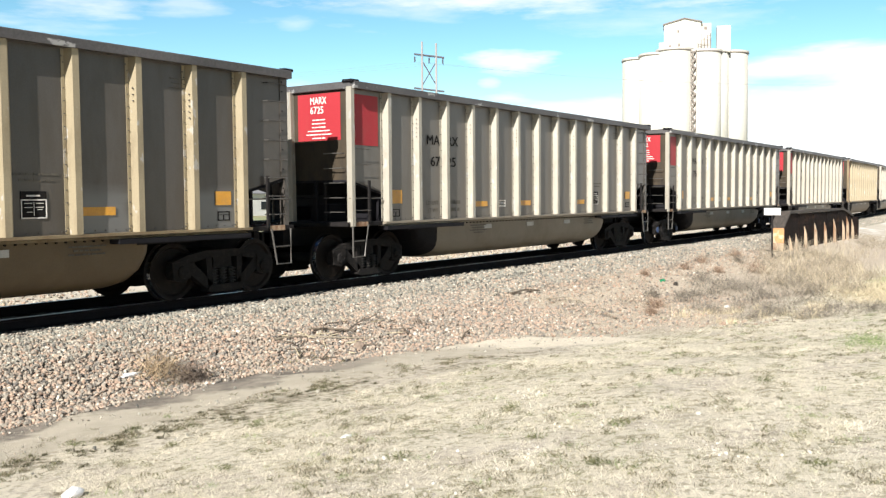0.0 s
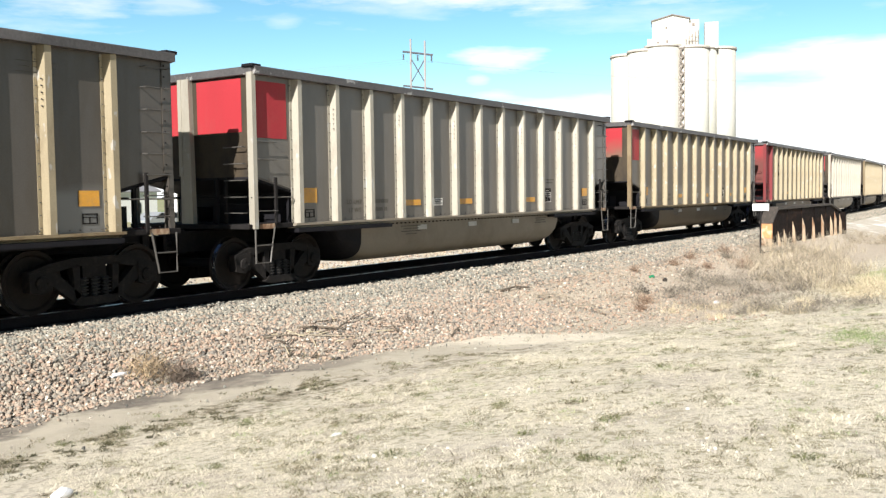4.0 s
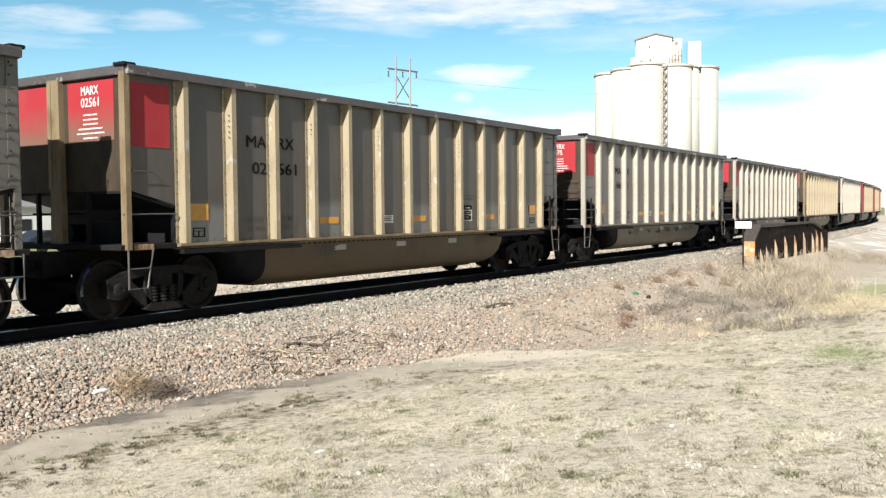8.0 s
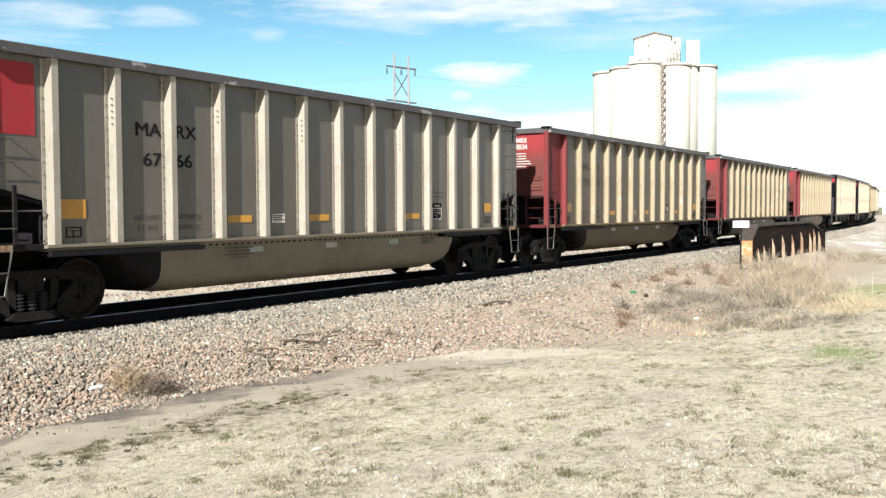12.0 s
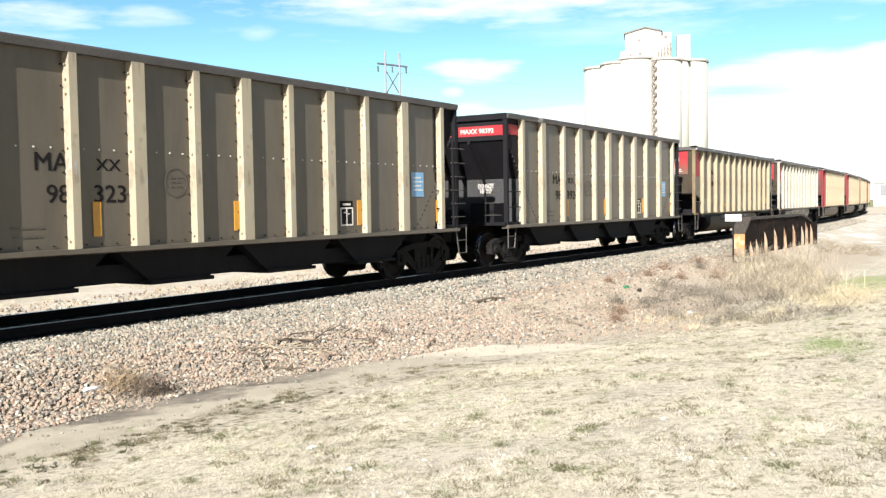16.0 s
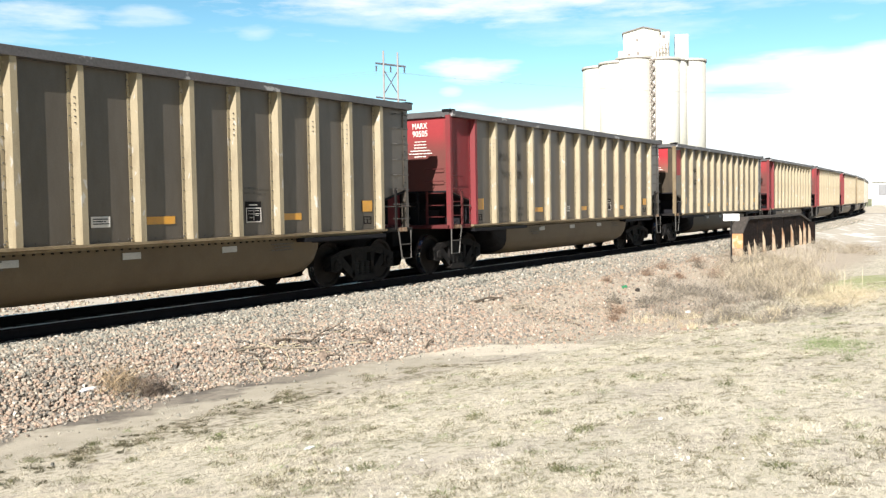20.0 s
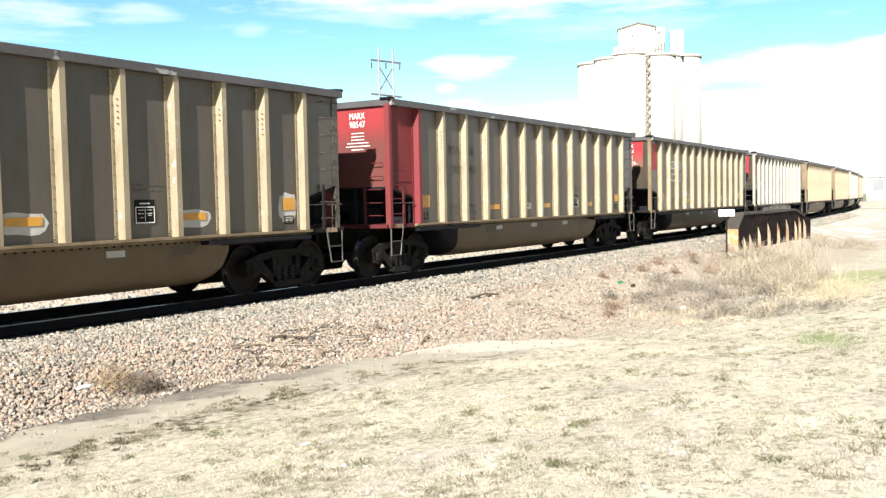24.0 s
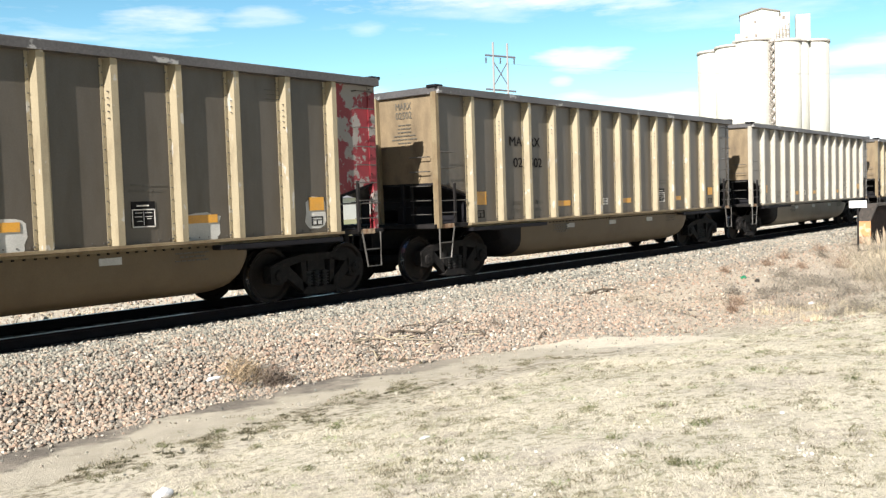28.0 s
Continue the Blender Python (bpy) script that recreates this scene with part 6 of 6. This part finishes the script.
blades("matted_clump", scatter(2300, in_clumps, 37), M_CLUMP, "small brown and olive matted clumps and shadow specks in the dry grass", "grass", 38, (0.012, 0.042), 0.005, 1.4, 22, 0.030, 0.3, True, 0.6)
blades("path_clump", scatter(260, lambda r: (lambda x, y: (x, y, r.uniform(0.5, 1.3)) if noise.noise((x * 1.7, y * 2.2, 6.0)) > 0.02 else None)(*(lambda x: (x, float(foot_line(x)) - 1.75 + r.gauss(0, 0.34)))(r.uniform(3.8, 11.5))), 39), M_CLUMP, "dark brown clumps along the edge of the path", "grass", 40, (0.015, 0.045), 0.006, 1.5, 20, 0.035, 0.3, True, 0.7)
M_OLIVE = material("olive_growth", (0.27, 0.235, 0.12), 0.85, 0, 0.2, 4, 20, 0, random_by="island", random_spread=0.4)
M_FRESH = material("fresh_green_grass", (0.20, 0.255, 0.10), 0.8, 0, 0.2, 4, 20, 0, random_by="island", random_spread=0.4)
blades("green_shoots", scatter(190, in_grass, 36), M_FRESH, "small green shoots among the dry grass", "grass", 42, (0.02, 0.05), 0.005, 1.4, 28, 0.05, 0.3, True, 0.5)
MOSS_SPOTS = scatter(70, lambda r: (lambda x: (x, float(foot_line(x)) - 1.55 - abs(r.gauss(0, 0.5)), r.uniform(0.5, 1.4)))(r.uniform(4.2, 9.0)), 43)
blades("moss_clump", MOSS_SPOTS, M_MOSS, "small dark moss clumps beside the path", "moss", 44, (0.012, 0.035), 0.007, 1.5, 50, 0.026, 0.2, True, 0.6)
blades("green_patch", scatter(110, lambda r: (lambda u: (12.9 - 1.3 * u + r.gauss(0, 0.35), 2.45 - 0.85 * u + r.gauss(0, 0.06), 1.0))(r.random()), 34), M_FRESH, "patch of fresh green grass", "grass", 35, (0.02, 0.06), 0.006, 1.5, 20, 0.10, 0.3, True, 0.6)


def stones(name, n, fn, seed, size, label, mat=M_STONE):
    """Angular crushed stones, each an island of its own."""
    rs = np.random.RandomState(seed)
    base = np.array([(1, 0, 0), (-1, 0, 0), (0, 1, 0), (0, -1, 0), (0, 0, 1), (0, 0, -1), (0.62, 0.62, 0.55), (-0.62, 0.6, 0.5), (0.6, -0.62, 0.5), (-0.6, -0.6, 0.55)], float)
    tri = [(4, 6, 7), (4, 8, 6), (4, 9, 8), (4, 7, 9), (0, 6, 8), (1, 9, 7), (2, 7, 6), (3, 8, 9), (0, 2, 6), (2, 1, 7), (1, 3, 9), (3, 0, 8), (0, 5, 2), (2, 5, 1), (1, 5, 3), (3, 5, 0)]
    x, y = fn(rs, n)
    z = ground_height(x, y) - 0.02
    n = len(x)
    r = rs.uniform(*size, n)
    ax = rs.uniform(0.65, 1.25, (n, 3)) * r[:, None]
    a, b = rs.uniform(0, 6.283, n), rs.uniform(-0.9, 0.9, n)
    jig = rs.uniform(0.75, 1.2, (n, len(base), 1))
    p = base[None] * jig * ax[:, None, :]
    cb, sb = np.cos(b)[:, None], np.sin(b)[:, None]
    px, pz = p[..., 0] * cb - p[..., 2] * sb, p[..., 0] * sb + p[..., 2] * cb
    ca, sa = np.cos(a)[:, None], np.sin(a)[:, None]
    qx, qy = px * ca - p[..., 1] * sa, px * sa + p[..., 1] * ca
    lift = r * rs.uniform(-0.15, 0.95, n)
    v = np.stack([qx + x[:, None], qy + y[:, None], pz + (z + lift)[:, None]], -1).reshape(-1, 3)
    f = (np.array(tri)[None] + (np.arange(n) * len(base))[:, None, None]).reshape(-1, 3)
    ob = soup(name, v.tolist(), f.tolist(), mat)
    return tagged(ob, label, "gravel", kind="stuff")


def ballast_places(x0, x1, side, u0=0.0, u1=1.0, deep=3.4):
    def fn(rs, n):
        x = rs.uniform(x0, x1, n)
        if side > 0:
            u = rs.uniform(u0, u1, n)
            y = foot_line(x) - 0.25 + (TRACK_Y - 1.0 - foot_line(x) + 0.25) * u ** 0.9
            keep = (x < 16) | (rs.uniform(0, 1, n) < np.clip((y - foot_line(x) - 0.04 * (x - 16)) / 2.6 + 0.12, 0, 1) ** 1.3)
            return x[keep], y[keep]
        y = TRACK_Y + 0.9 + (deep - 0.9) * rs.uniform(0, 1, n) ** 1.5
        return x, y
    return fn


def lift_curve(fn):
    def g(rs, n):
        x, y = fn(rs, n)
        dx = np.clip(x - CURVE_X, 0, 400)
        return x, y + CURVE_R - np.sqrt(CURVE_R ** 2 - dx ** 2)
    return g


stones("ballast", 31000, ballast_places(4.0, 16.0, 1, 0.0, 0.62), 41, (0.011, 0.034), "pink and grey crushed granite ballast")
stones("ballast", 29000, ballast_places(4.0, 16.0, 1, 0.42, 1.0), 46, (0.012, 0.033), "grey-green crushed granite ballast by the rails", M_STONE_GREY)
stones("ballast", 11000, ballast_places(16.0, 34.0, 1, 0.0, 0.7), 42, (0.016, 0.036), "pink and grey crushed granite ballast")
stones("ballast", 14000, ballast_places(16.0, 36.0, 1, 0.5, 1.0), 47, (0.019, 0.040), "grey-green crushed granite ballast by the rails", M_STONE_GREY)
stones("pale_gravel", 260, lambda rs, n: ((lambda c: (np.abs(rs.normal(0, 0.35, n)) + np.array((5.2, 5.6, 4.4, 6.6, 7.8, 5.9))[c], rs.normal(0, 0.30, n) + np.array((4.3, 3.4, 3.4, 3.0, 4.6, 1.9))[c]))(rs.randint(0, 6, n))), 48, (0.006, 0.018), "pale pebbles in the dry grass", M_STONE_PALE)
stones("ballast", 10000, lift_curve(lambda rs, n: (34 + 56 * rs.uniform(0, 1, n) ** 1.4, TRACK_Y - rs.uniform(0.9, 2.9, n))), 43, (0.024, 0.046), "grey crushed granite ballast", M_STONE_GREY)
stones("ballast", 10000, ballast_places(6.0, 56.0, -1, 0, 1, 9.0), 44, (0.03, 0.055), "pale crushed granite ballast beyond the rails")
stones("gravel_spill", 2600, lambda rs, n: (lambda x: (x, foot_line(x) - 0.02 + rs.normal(0, 0.16, n) + 0.12 * np.sin(x * 3.1) + 0.08 * np.sin(x * 7.3)))(rs.uniform(4.2, 14.0, n)), 59, (0.006, 0.026), "small stones spilt along the foot of the ballast")
blades("olive_growth", scatter(150, lambda r: (lambda x: (x, float(foot_line(x)) + 0.05 + r.gauss(0, 0.13), r.uniform(0.5, 1.2)))(r.choice((r.uniform(7.2, 8.6), r.uniform(8.9, 10.6)))), 60), M_OLIVE, "low olive growth at the foot of the ballast", "grass", 61, (0.015, 0.06), 0.005, 1.3, 16, 0.05, 0.3, True, 0.7)
stones("pale_rubble", 240, lambda rs, n: (lambda k: (16.6 - 0.45 * k + rs.normal(0, 0.55, n), 6.9 - 2.5 * k + rs.normal(0, 0.4, n)))(rs.uniform(0, 1, n)), 56, (0.010, 0.032), "pale rubble along the foot of the slope")
stones("scattered_gravel", 2600, lambda rs, n: (lambda x: (x, 6.3 + rs.uniform(0, 1, n) ** 0.7 * 2.6 - 0.12 * (x - 14)))(rs.uniform(13.9, 22.0, n)), 49, (0.010, 0.034), "scattered gravel on the bare slope")
stones("loose_gravel", 420, lambda rs, n: (lambda x: (x, foot_line(x) - 0.2 - np.abs(rs.normal(0, 1.2, n))))(rs.uniform(4.0, 22.0, n)), 45, (0.006, 0.022), "loose pebbles on the path and in the grass", M_STONE_GREY)

# ---- beyond the track ----
def house(x, y, w, d, h, wall_mat, turn=0.0, label="low white house with a grey gable roof", roof=1.6, n_win=3):
    ob = new("house")
    tagged(ob, label, "house")
    ob.matrix_basis = pose(x, y, -0.9, 0, 0, turn)
    bm = bmesh.new()
    box(bm, -w / 2, w / 2, -d / 2, d / 2, 0, h)
    part("wall", bm, wall_mat, ob)
    bm = bmesh.new()
    pts = [(-d / 2 - 0.3, h - 0.05), (0, h + roof), (d / 2 + 0.3, h - 0.05), (d / 2 + 0.3, h + 0.1), (0, h + roof + 0.2), (-d / 2 - 0.3, h + 0.1)]
    prism_x(bm, pts, -w / 2 - 0.3, w / 2 + 0.3)
    part("roof", bm, M_ROOF, ob)
    for i in range(n_win):
        cx = -w / 2 + w * (i + 0.5) / n_win
        bm = bmesh.new()
        box(bm, cx - 0.5, cx + 0.5, -d / 2 - 0.04, -d / 2 + 0.02, 1.0, 2.1)
        part("window", bm, M_GLASS, ob)
    return ob


def parked_car(x, y, paint, label, turn=0.0):
    ob = new("parked_car")
    tagged(ob, label, "car")
    ob.matrix_basis = pose(x, y, ground_z(x, y), 0, 0, turn)
    bm = bmesh.new()
    prism(bm, [(-2.2, 0.35), (2.2, 0.35), (2.25, 0.75), (1.3, 0.95), (0.6, 1.42), (-1.0, 1.45), (-1.8, 1.0), (-2.25, 0.9)], -0.85, 0.85)
    bmesh.ops.bevel(bm, geom=bm.edges[:], offset=0.06, segments=2, affect="EDGES")
    part("body", bm, paint, ob)
    for s in (-1, 1):
        bm = bmesh.new()
        prism(bm, [(-1.55, 1.0), (1.05, 1.0), (0.55, 1.36), (-1.0, 1.38)], s * 0.852, s * 0.84)
        part("side_window", bm, M_GLASS, ob)
        for wx in (-1.35, 1.35):
            bm = bmesh.new()
            lathe(bm, [(0.001, s * 0.70), (0.33, s * 0.70), (0.33, s * 0.88), (0.001, s * 0.88)], 16, "y", (wx, 0, 0.33))
            part("tyre", bm, M_TYRE, ob)
    return ob


for x, y, m_, lb in ((23.0, 52.0, M_CAR_SILVER, "silver parked car beyond the track"), (29.0, 52.5, M_CAR_RED, "red parked car beyond the track"), (35.5, 51.5, M_CAR_DARK, "dark parked car beyond the track"),
                     (44.0, 53.0, M_CAR_SILVER, "silver parked car beyond the track"), (15.0, 52.0, M_CAR_DARK, "dark parked car beyond the track")):
    parked_car(x, y, m_, lb, 4)
house(30, 78, 22, 9, 3.4, M_WALLWHITE, 3, "long low white house with grey gable roof", 2.0, 6)
house(58, 84, 15, 8, 3.2, M_WALLWHITE, -4)
house(4, 84, 14, 8, 3.0, M_WALLWHITE, 6)
house(95, 100, 16, 9, 3.2, M_WALLWHITE, 0)
shed = new("warehouse")
tagged(shed, "long white flat-roofed warehouse beyond the curve", "warehouse")
bm = bmesh.new()
box(bm, 300, 345, -30, 39, -1, 6.3)
part("wall", bm, M_WALLWHITE, shed)
bm = bmesh.new()
box(bm, 299.4, 345.6, -30.6, 39.6, 6.3, 7.2)
part("roof", bm, M_WALLWHITE, shed)
for i in range(7):
    bm = bmesh.new()
    box(bm, 299.9, 300.05, 34.5 - i * 6, 37.2 - i * 6, 1.6 if i % 2 else 2.4, 5.6)
    part("bay_door", bm, M_ROOF, shed)
    bm = bmesh.new()
    box(bm, 299.7, 299.9, 33.5 - i * 6, 38.5 - i * 6, -0.5, 0.35)
    part("dock_bumper", bm, M_PANEL_RED if i % 2 else M_WALLWHITE, shed)


def bare_tree(x, y, h, seed):
    r = random.Random(seed)
    ob = new("tree")
    tagged(ob, "bare grey winter tree", "tree")
    ob.matrix_basis = pose(x, y, -0.9)
    bm = bmesh.new()
    bar(bm, (0, 0, 0), (0.1, 0, h * 0.35), 0.22, 8, 0.15)
    limbs = []
    for i in range(7):
        az = i * 0.9 + r.uniform(-0.3, 0.3)
        p = Vector((0.1, 0, h * (0.25 + 0.1 * (i % 2))))
        q = p + Vector((math.cos(az) * h * 0.22, math.sin(az) * h * 0.22, h * r.uniform(0.25, 0.42)))
        bar(bm, p, q, 0.10, 6, 0.05)
        limbs.append(q)
    part("trunk", bm, M_BARK, ob)
    bm = bmesh.new()
    for q in limbs:
        for j in range(14):
            e = q + Vector((r.gauss(0, 0.11), r.gauss(0, 0.11), r.uniform(0.02, 0.24))) * h
            bar(bm, q, e, 0.03, 4, 0.01)
            for k in range(3):
                g = e + Vector((r.gauss(0, 0.05), r.gauss(0, 0.05), r.uniform(-0.02, 0.10))) * h
                bar(bm, e, g, 0.015, 3, 0.006)
    part("crown", bm, M_BARK, ob)
    return ob


for i, (x, y, h) in enumerate(((14, 92, 8), (42, 95, 9), (75, 100, 8), (22, 110, 10), (52, 115, 9), (-4, 105, 9))):
    bare_tree(x, y, h, 60 + i)

M_HUB = material("blue_hub_paint", (0.025, 0.05, 0.115), 0.6, 0, 0.15, 6, 40, 0.1)

# ---- the cars of the train, in order ----
CLEAN = ("6", "7")
TRAIN = {
    -2: ("panel", ""), -1: ("panel", ""), 0: ("panel", "6725"), 1: ("panel", "7542"), 2: ("panel", "6746"), 3: ("panel", "02605"), 4: ("panel", ""), 5: ("panel", ""), 6: ("red", "98562"), 7: ("panel", "7647"),
    8: ("panel", "02561"), 9: ("panel", "6675"), 10: ("panel", "7606"), 11: ("panel", "02563"), 12: ("panel", "6766"), 13: ("red", "98534"), 14: ("red", ""), 15: ("red", "99583"), 16: ("hopper", "98323"),
    17: ("hopper", "98392"), 18: ("panel", "00533"), 19: ("panel", "7691"), 20: ("red", "99540"), 21: ("red", "90505"), 22: ("panel", "02522"), 23: ("red", ""), 24: ("red", "99527"), 25: ("red", "98547"),
    26: ("panel", "00532"), 27: ("panel", "7575"), 28: ("plain", "99643"), 29: ("plain", "02502"), 30: ("plain", ""), 31: ("plain", ""), 32: ("panel", ""), 33: ("plain", ""), 34: ("red", ""), 35: ("panel", ""), 36: ("plain", "")}
LABELS = {
    "panel": "beige aluminium coal gondola with red end panels", "red": "stained aluminium coal gondola with red painted ends", "plain": "stained beige aluminium coal gondola with plain ends",
    "hopper": "grey coal hopper with black sloping ends"}
templates, cars = {}, {}
for k in sorted(TRAIN):
    style, number = TRAIN[k]
    clean = style == "panel" and (number[:1] in CLEAN or (not number and k % 2 == 0)) or k == 30
    key = (style, clean, k == 28)
    place = Matrix.Translation((k * CAR_PITCH + 30, TRACK_Y, 0))
    if key not in templates:
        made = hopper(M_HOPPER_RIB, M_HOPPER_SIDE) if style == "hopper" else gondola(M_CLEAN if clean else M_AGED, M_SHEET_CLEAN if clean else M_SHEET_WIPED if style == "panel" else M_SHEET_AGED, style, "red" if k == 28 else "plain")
        tagged(made, LABELS[style] + (", clean and pale" if clean else ""), "coal hopper" if style == "hopper" else "coal gondola", "cars of the coal train")
        templates[key] = made
        cars[k] = made
    else:
        cars[k] = copy_thing(templates[key], place)
for k in cars:
    style, number = TRAIN[k]
    if not number:
        continue
    if style == "hopper":
        number_hopper(cars[k], "MAXX", number)
    else:
        number_car(cars[k], "MARX", number, style)
bm = bmesh.new()
for y0, y1 in ((0.15, 0.42), (0.50, 0.78)):
    box(bm, -X(y0), -X(y1), -1.492, -1.487, 2.55, 3.55)
part("red_panel", bm, M_PANEL_RED, cars[27], "split red painted panel")

# painted bearing hubs on one car
for bogie in [c for c in cars[1].children if c.name.split(".")[0] == "truck"]:
    cx_ = 0.89 * (1 if bogie.children[0].data.vertices[0].co.x > 0 else -1)
    for x in WHEEL_X:
        if (X(x) > 0) == (cx_ > 0):
            bm = bmesh.new()
            lathe(bm, [(0.0001, -1.152), (0.075, -1.150), (0.10, -1.140), (0.10, -1.10)][::-1], 14, "y", (X(x), 0, WHEEL_R))
            part("hub_cover", bm, M_HUB, bogie, "blue painted bearing hub cover")

# sprayed scrawls on one pale car, and repainted boxes behind the marks of another
for text, x, z, hgt in (("A", 7.95, 1.45, 0.42), ("S", 8.62, 1.42, 0.40), ("2", 9.55, 1.42, 0.40)):
    write_on(cars[9], text, hgt, M_FADED, pose(X(x), -1.4875, z), "thin grey sprayed letter", 0.24)
scrawl = random.Random(9)
for x in (4.0, 5.7, 6.6, 7.6, 8.6, 9.7):
    bm = bmesh.new()
    px_, pz_ = X(x), 0.86
    for _ in range(9):
        qx_, qz_ = px_ + scrawl.uniform(0.01, 0.10), 0.86 + scrawl.uniform(-0.11, 0.11)
        bar(bm, (px_, -1.349, pz_), (qx_, -1.349, qz_), 0.008, 4)
        px_, pz_ = qx_, qz_
    part("spray_scrawl", bm, M_FADED, cars[9], "grey sprayed scrawl")
chalk = random.Random(27)
for cx_, cz_ in ((1.35, 2.22), (1.55, 2.30), (1.78, 2.20)):
    bm = bmesh.new()
    pipe(bm, [(X(cx_ + 0.10 * math.cos(a * 0.9) + chalk.uniform(-0.03, 0.03)), -1.487, cz_ + 0.15 * math.sin(a * 1.3) + chalk.uniform(-0.03, 0.03)) for a in range(9)], 0.0055, 4)
    part("chalk_scrawl", bm, M_WASHED, cars[27], "white chalk scrawl")
smear = random.Random(28)
for chalky in (24, 28):
    drop, grow = (0.0, 1.0) if chalky == 24 else (-0.10, 1.5)
    for x, z, w, h in ((4.63, 1.45 + drop, 0.80, 0.26 * grow), (7.66, 1.43 + drop, 0.82, 0.32 * grow), (10.68, 1.43 + drop, 0.80, 0.30 * grow), (13.0, 1.57 + drop, 0.50, 0.54)):
        bm = bmesh.new()
        rim = []
        for i in range(22):
            a = i * 2 * math.pi / 22
            k = smear.uniform(0.86, 1.06)
            rim.append(bm.verts.new((X(x) + w * 0.5 * k * math.copysign(abs(math.cos(a)) ** 0.6, math.cos(a)), -1.4835, z + h * 0.5 * k * math.copysign(abs(math.sin(a)) ** 0.6, math.sin(a)))))
        bm.faces.new(rim)
        part("white_smear", bm, M_WASHED, cars[chalky], "chalky white smear")
for x0, x1, z0 in ((2.44, 3.03, 2.68), (3.22, 3.76, 2.68), (2.58, 3.03, 2.22), (3.22, 3.80, 2.22)):
    plate_on_side(cars[26], "repainted_box", x0, x1, z0, z0 + 0.30, M_WASHED, -1.4835, "pale repainted box", 0.004)

# sleepers
bm = bmesh.new()
soft_box(bm, -0.115, 0.115, -1.3, 1.3, -0.37, -0.155, 0.012)
first_tie = part("sleeper", bm, M_TIE, track)
for i in range(290):
    p = track_point(-6 + i * 0.5)
    m_ = pose(p[0], p[1], 0, 0, 0, math.degrees(p[3]))
    if i == 0:
        first_tie.matrix_basis = m_
    else:
        again(first_tie, track, "sleeper", m_)


def motions():
    """The train rolls past at a steady speed; the wheels turn with it."""
    for k, car in cars.items():
        rows = []
        for i in range(29):
            p = track_point(13.59 + CAR_PITCH * k + HALF - TRAVEL(float(i)))
            rows.append((float(i), pose(p[0], p[1], p[2], 0, 0, math.degrees(p[3]))))
        walk(car, rows)
    rolled = {}
    for car in cars.values():
        for bogie in [c for c in car.children if c.name.split(".")[0] == "truck"]:
            for axle in [c for c in bogie.children if c.name.split(".")[0] == "wheelset"]:
                x = round(axle.location.x, 3)
                if x not in rolled:
                    walk(axle, [(i / 30, pose(x, 0, WHEEL_R, 0, -math.degrees(TRAVEL(i / 30) / WHEEL_R), 0)) for i in range(841)])
                    rolled[x] = axle
                else:
                    axle.rotation_mode = "QUATERNION"
                    axle.animation_data_create()
                    axle.animation_data.action = rolled[x].animation_data.action
                    axle.animation_data.action_slot = rolled[x].animation_data.action_slot


def TRAVEL(t):
    """Metres that the train has rolled since the start."""
    return 16.745 * t


motions()
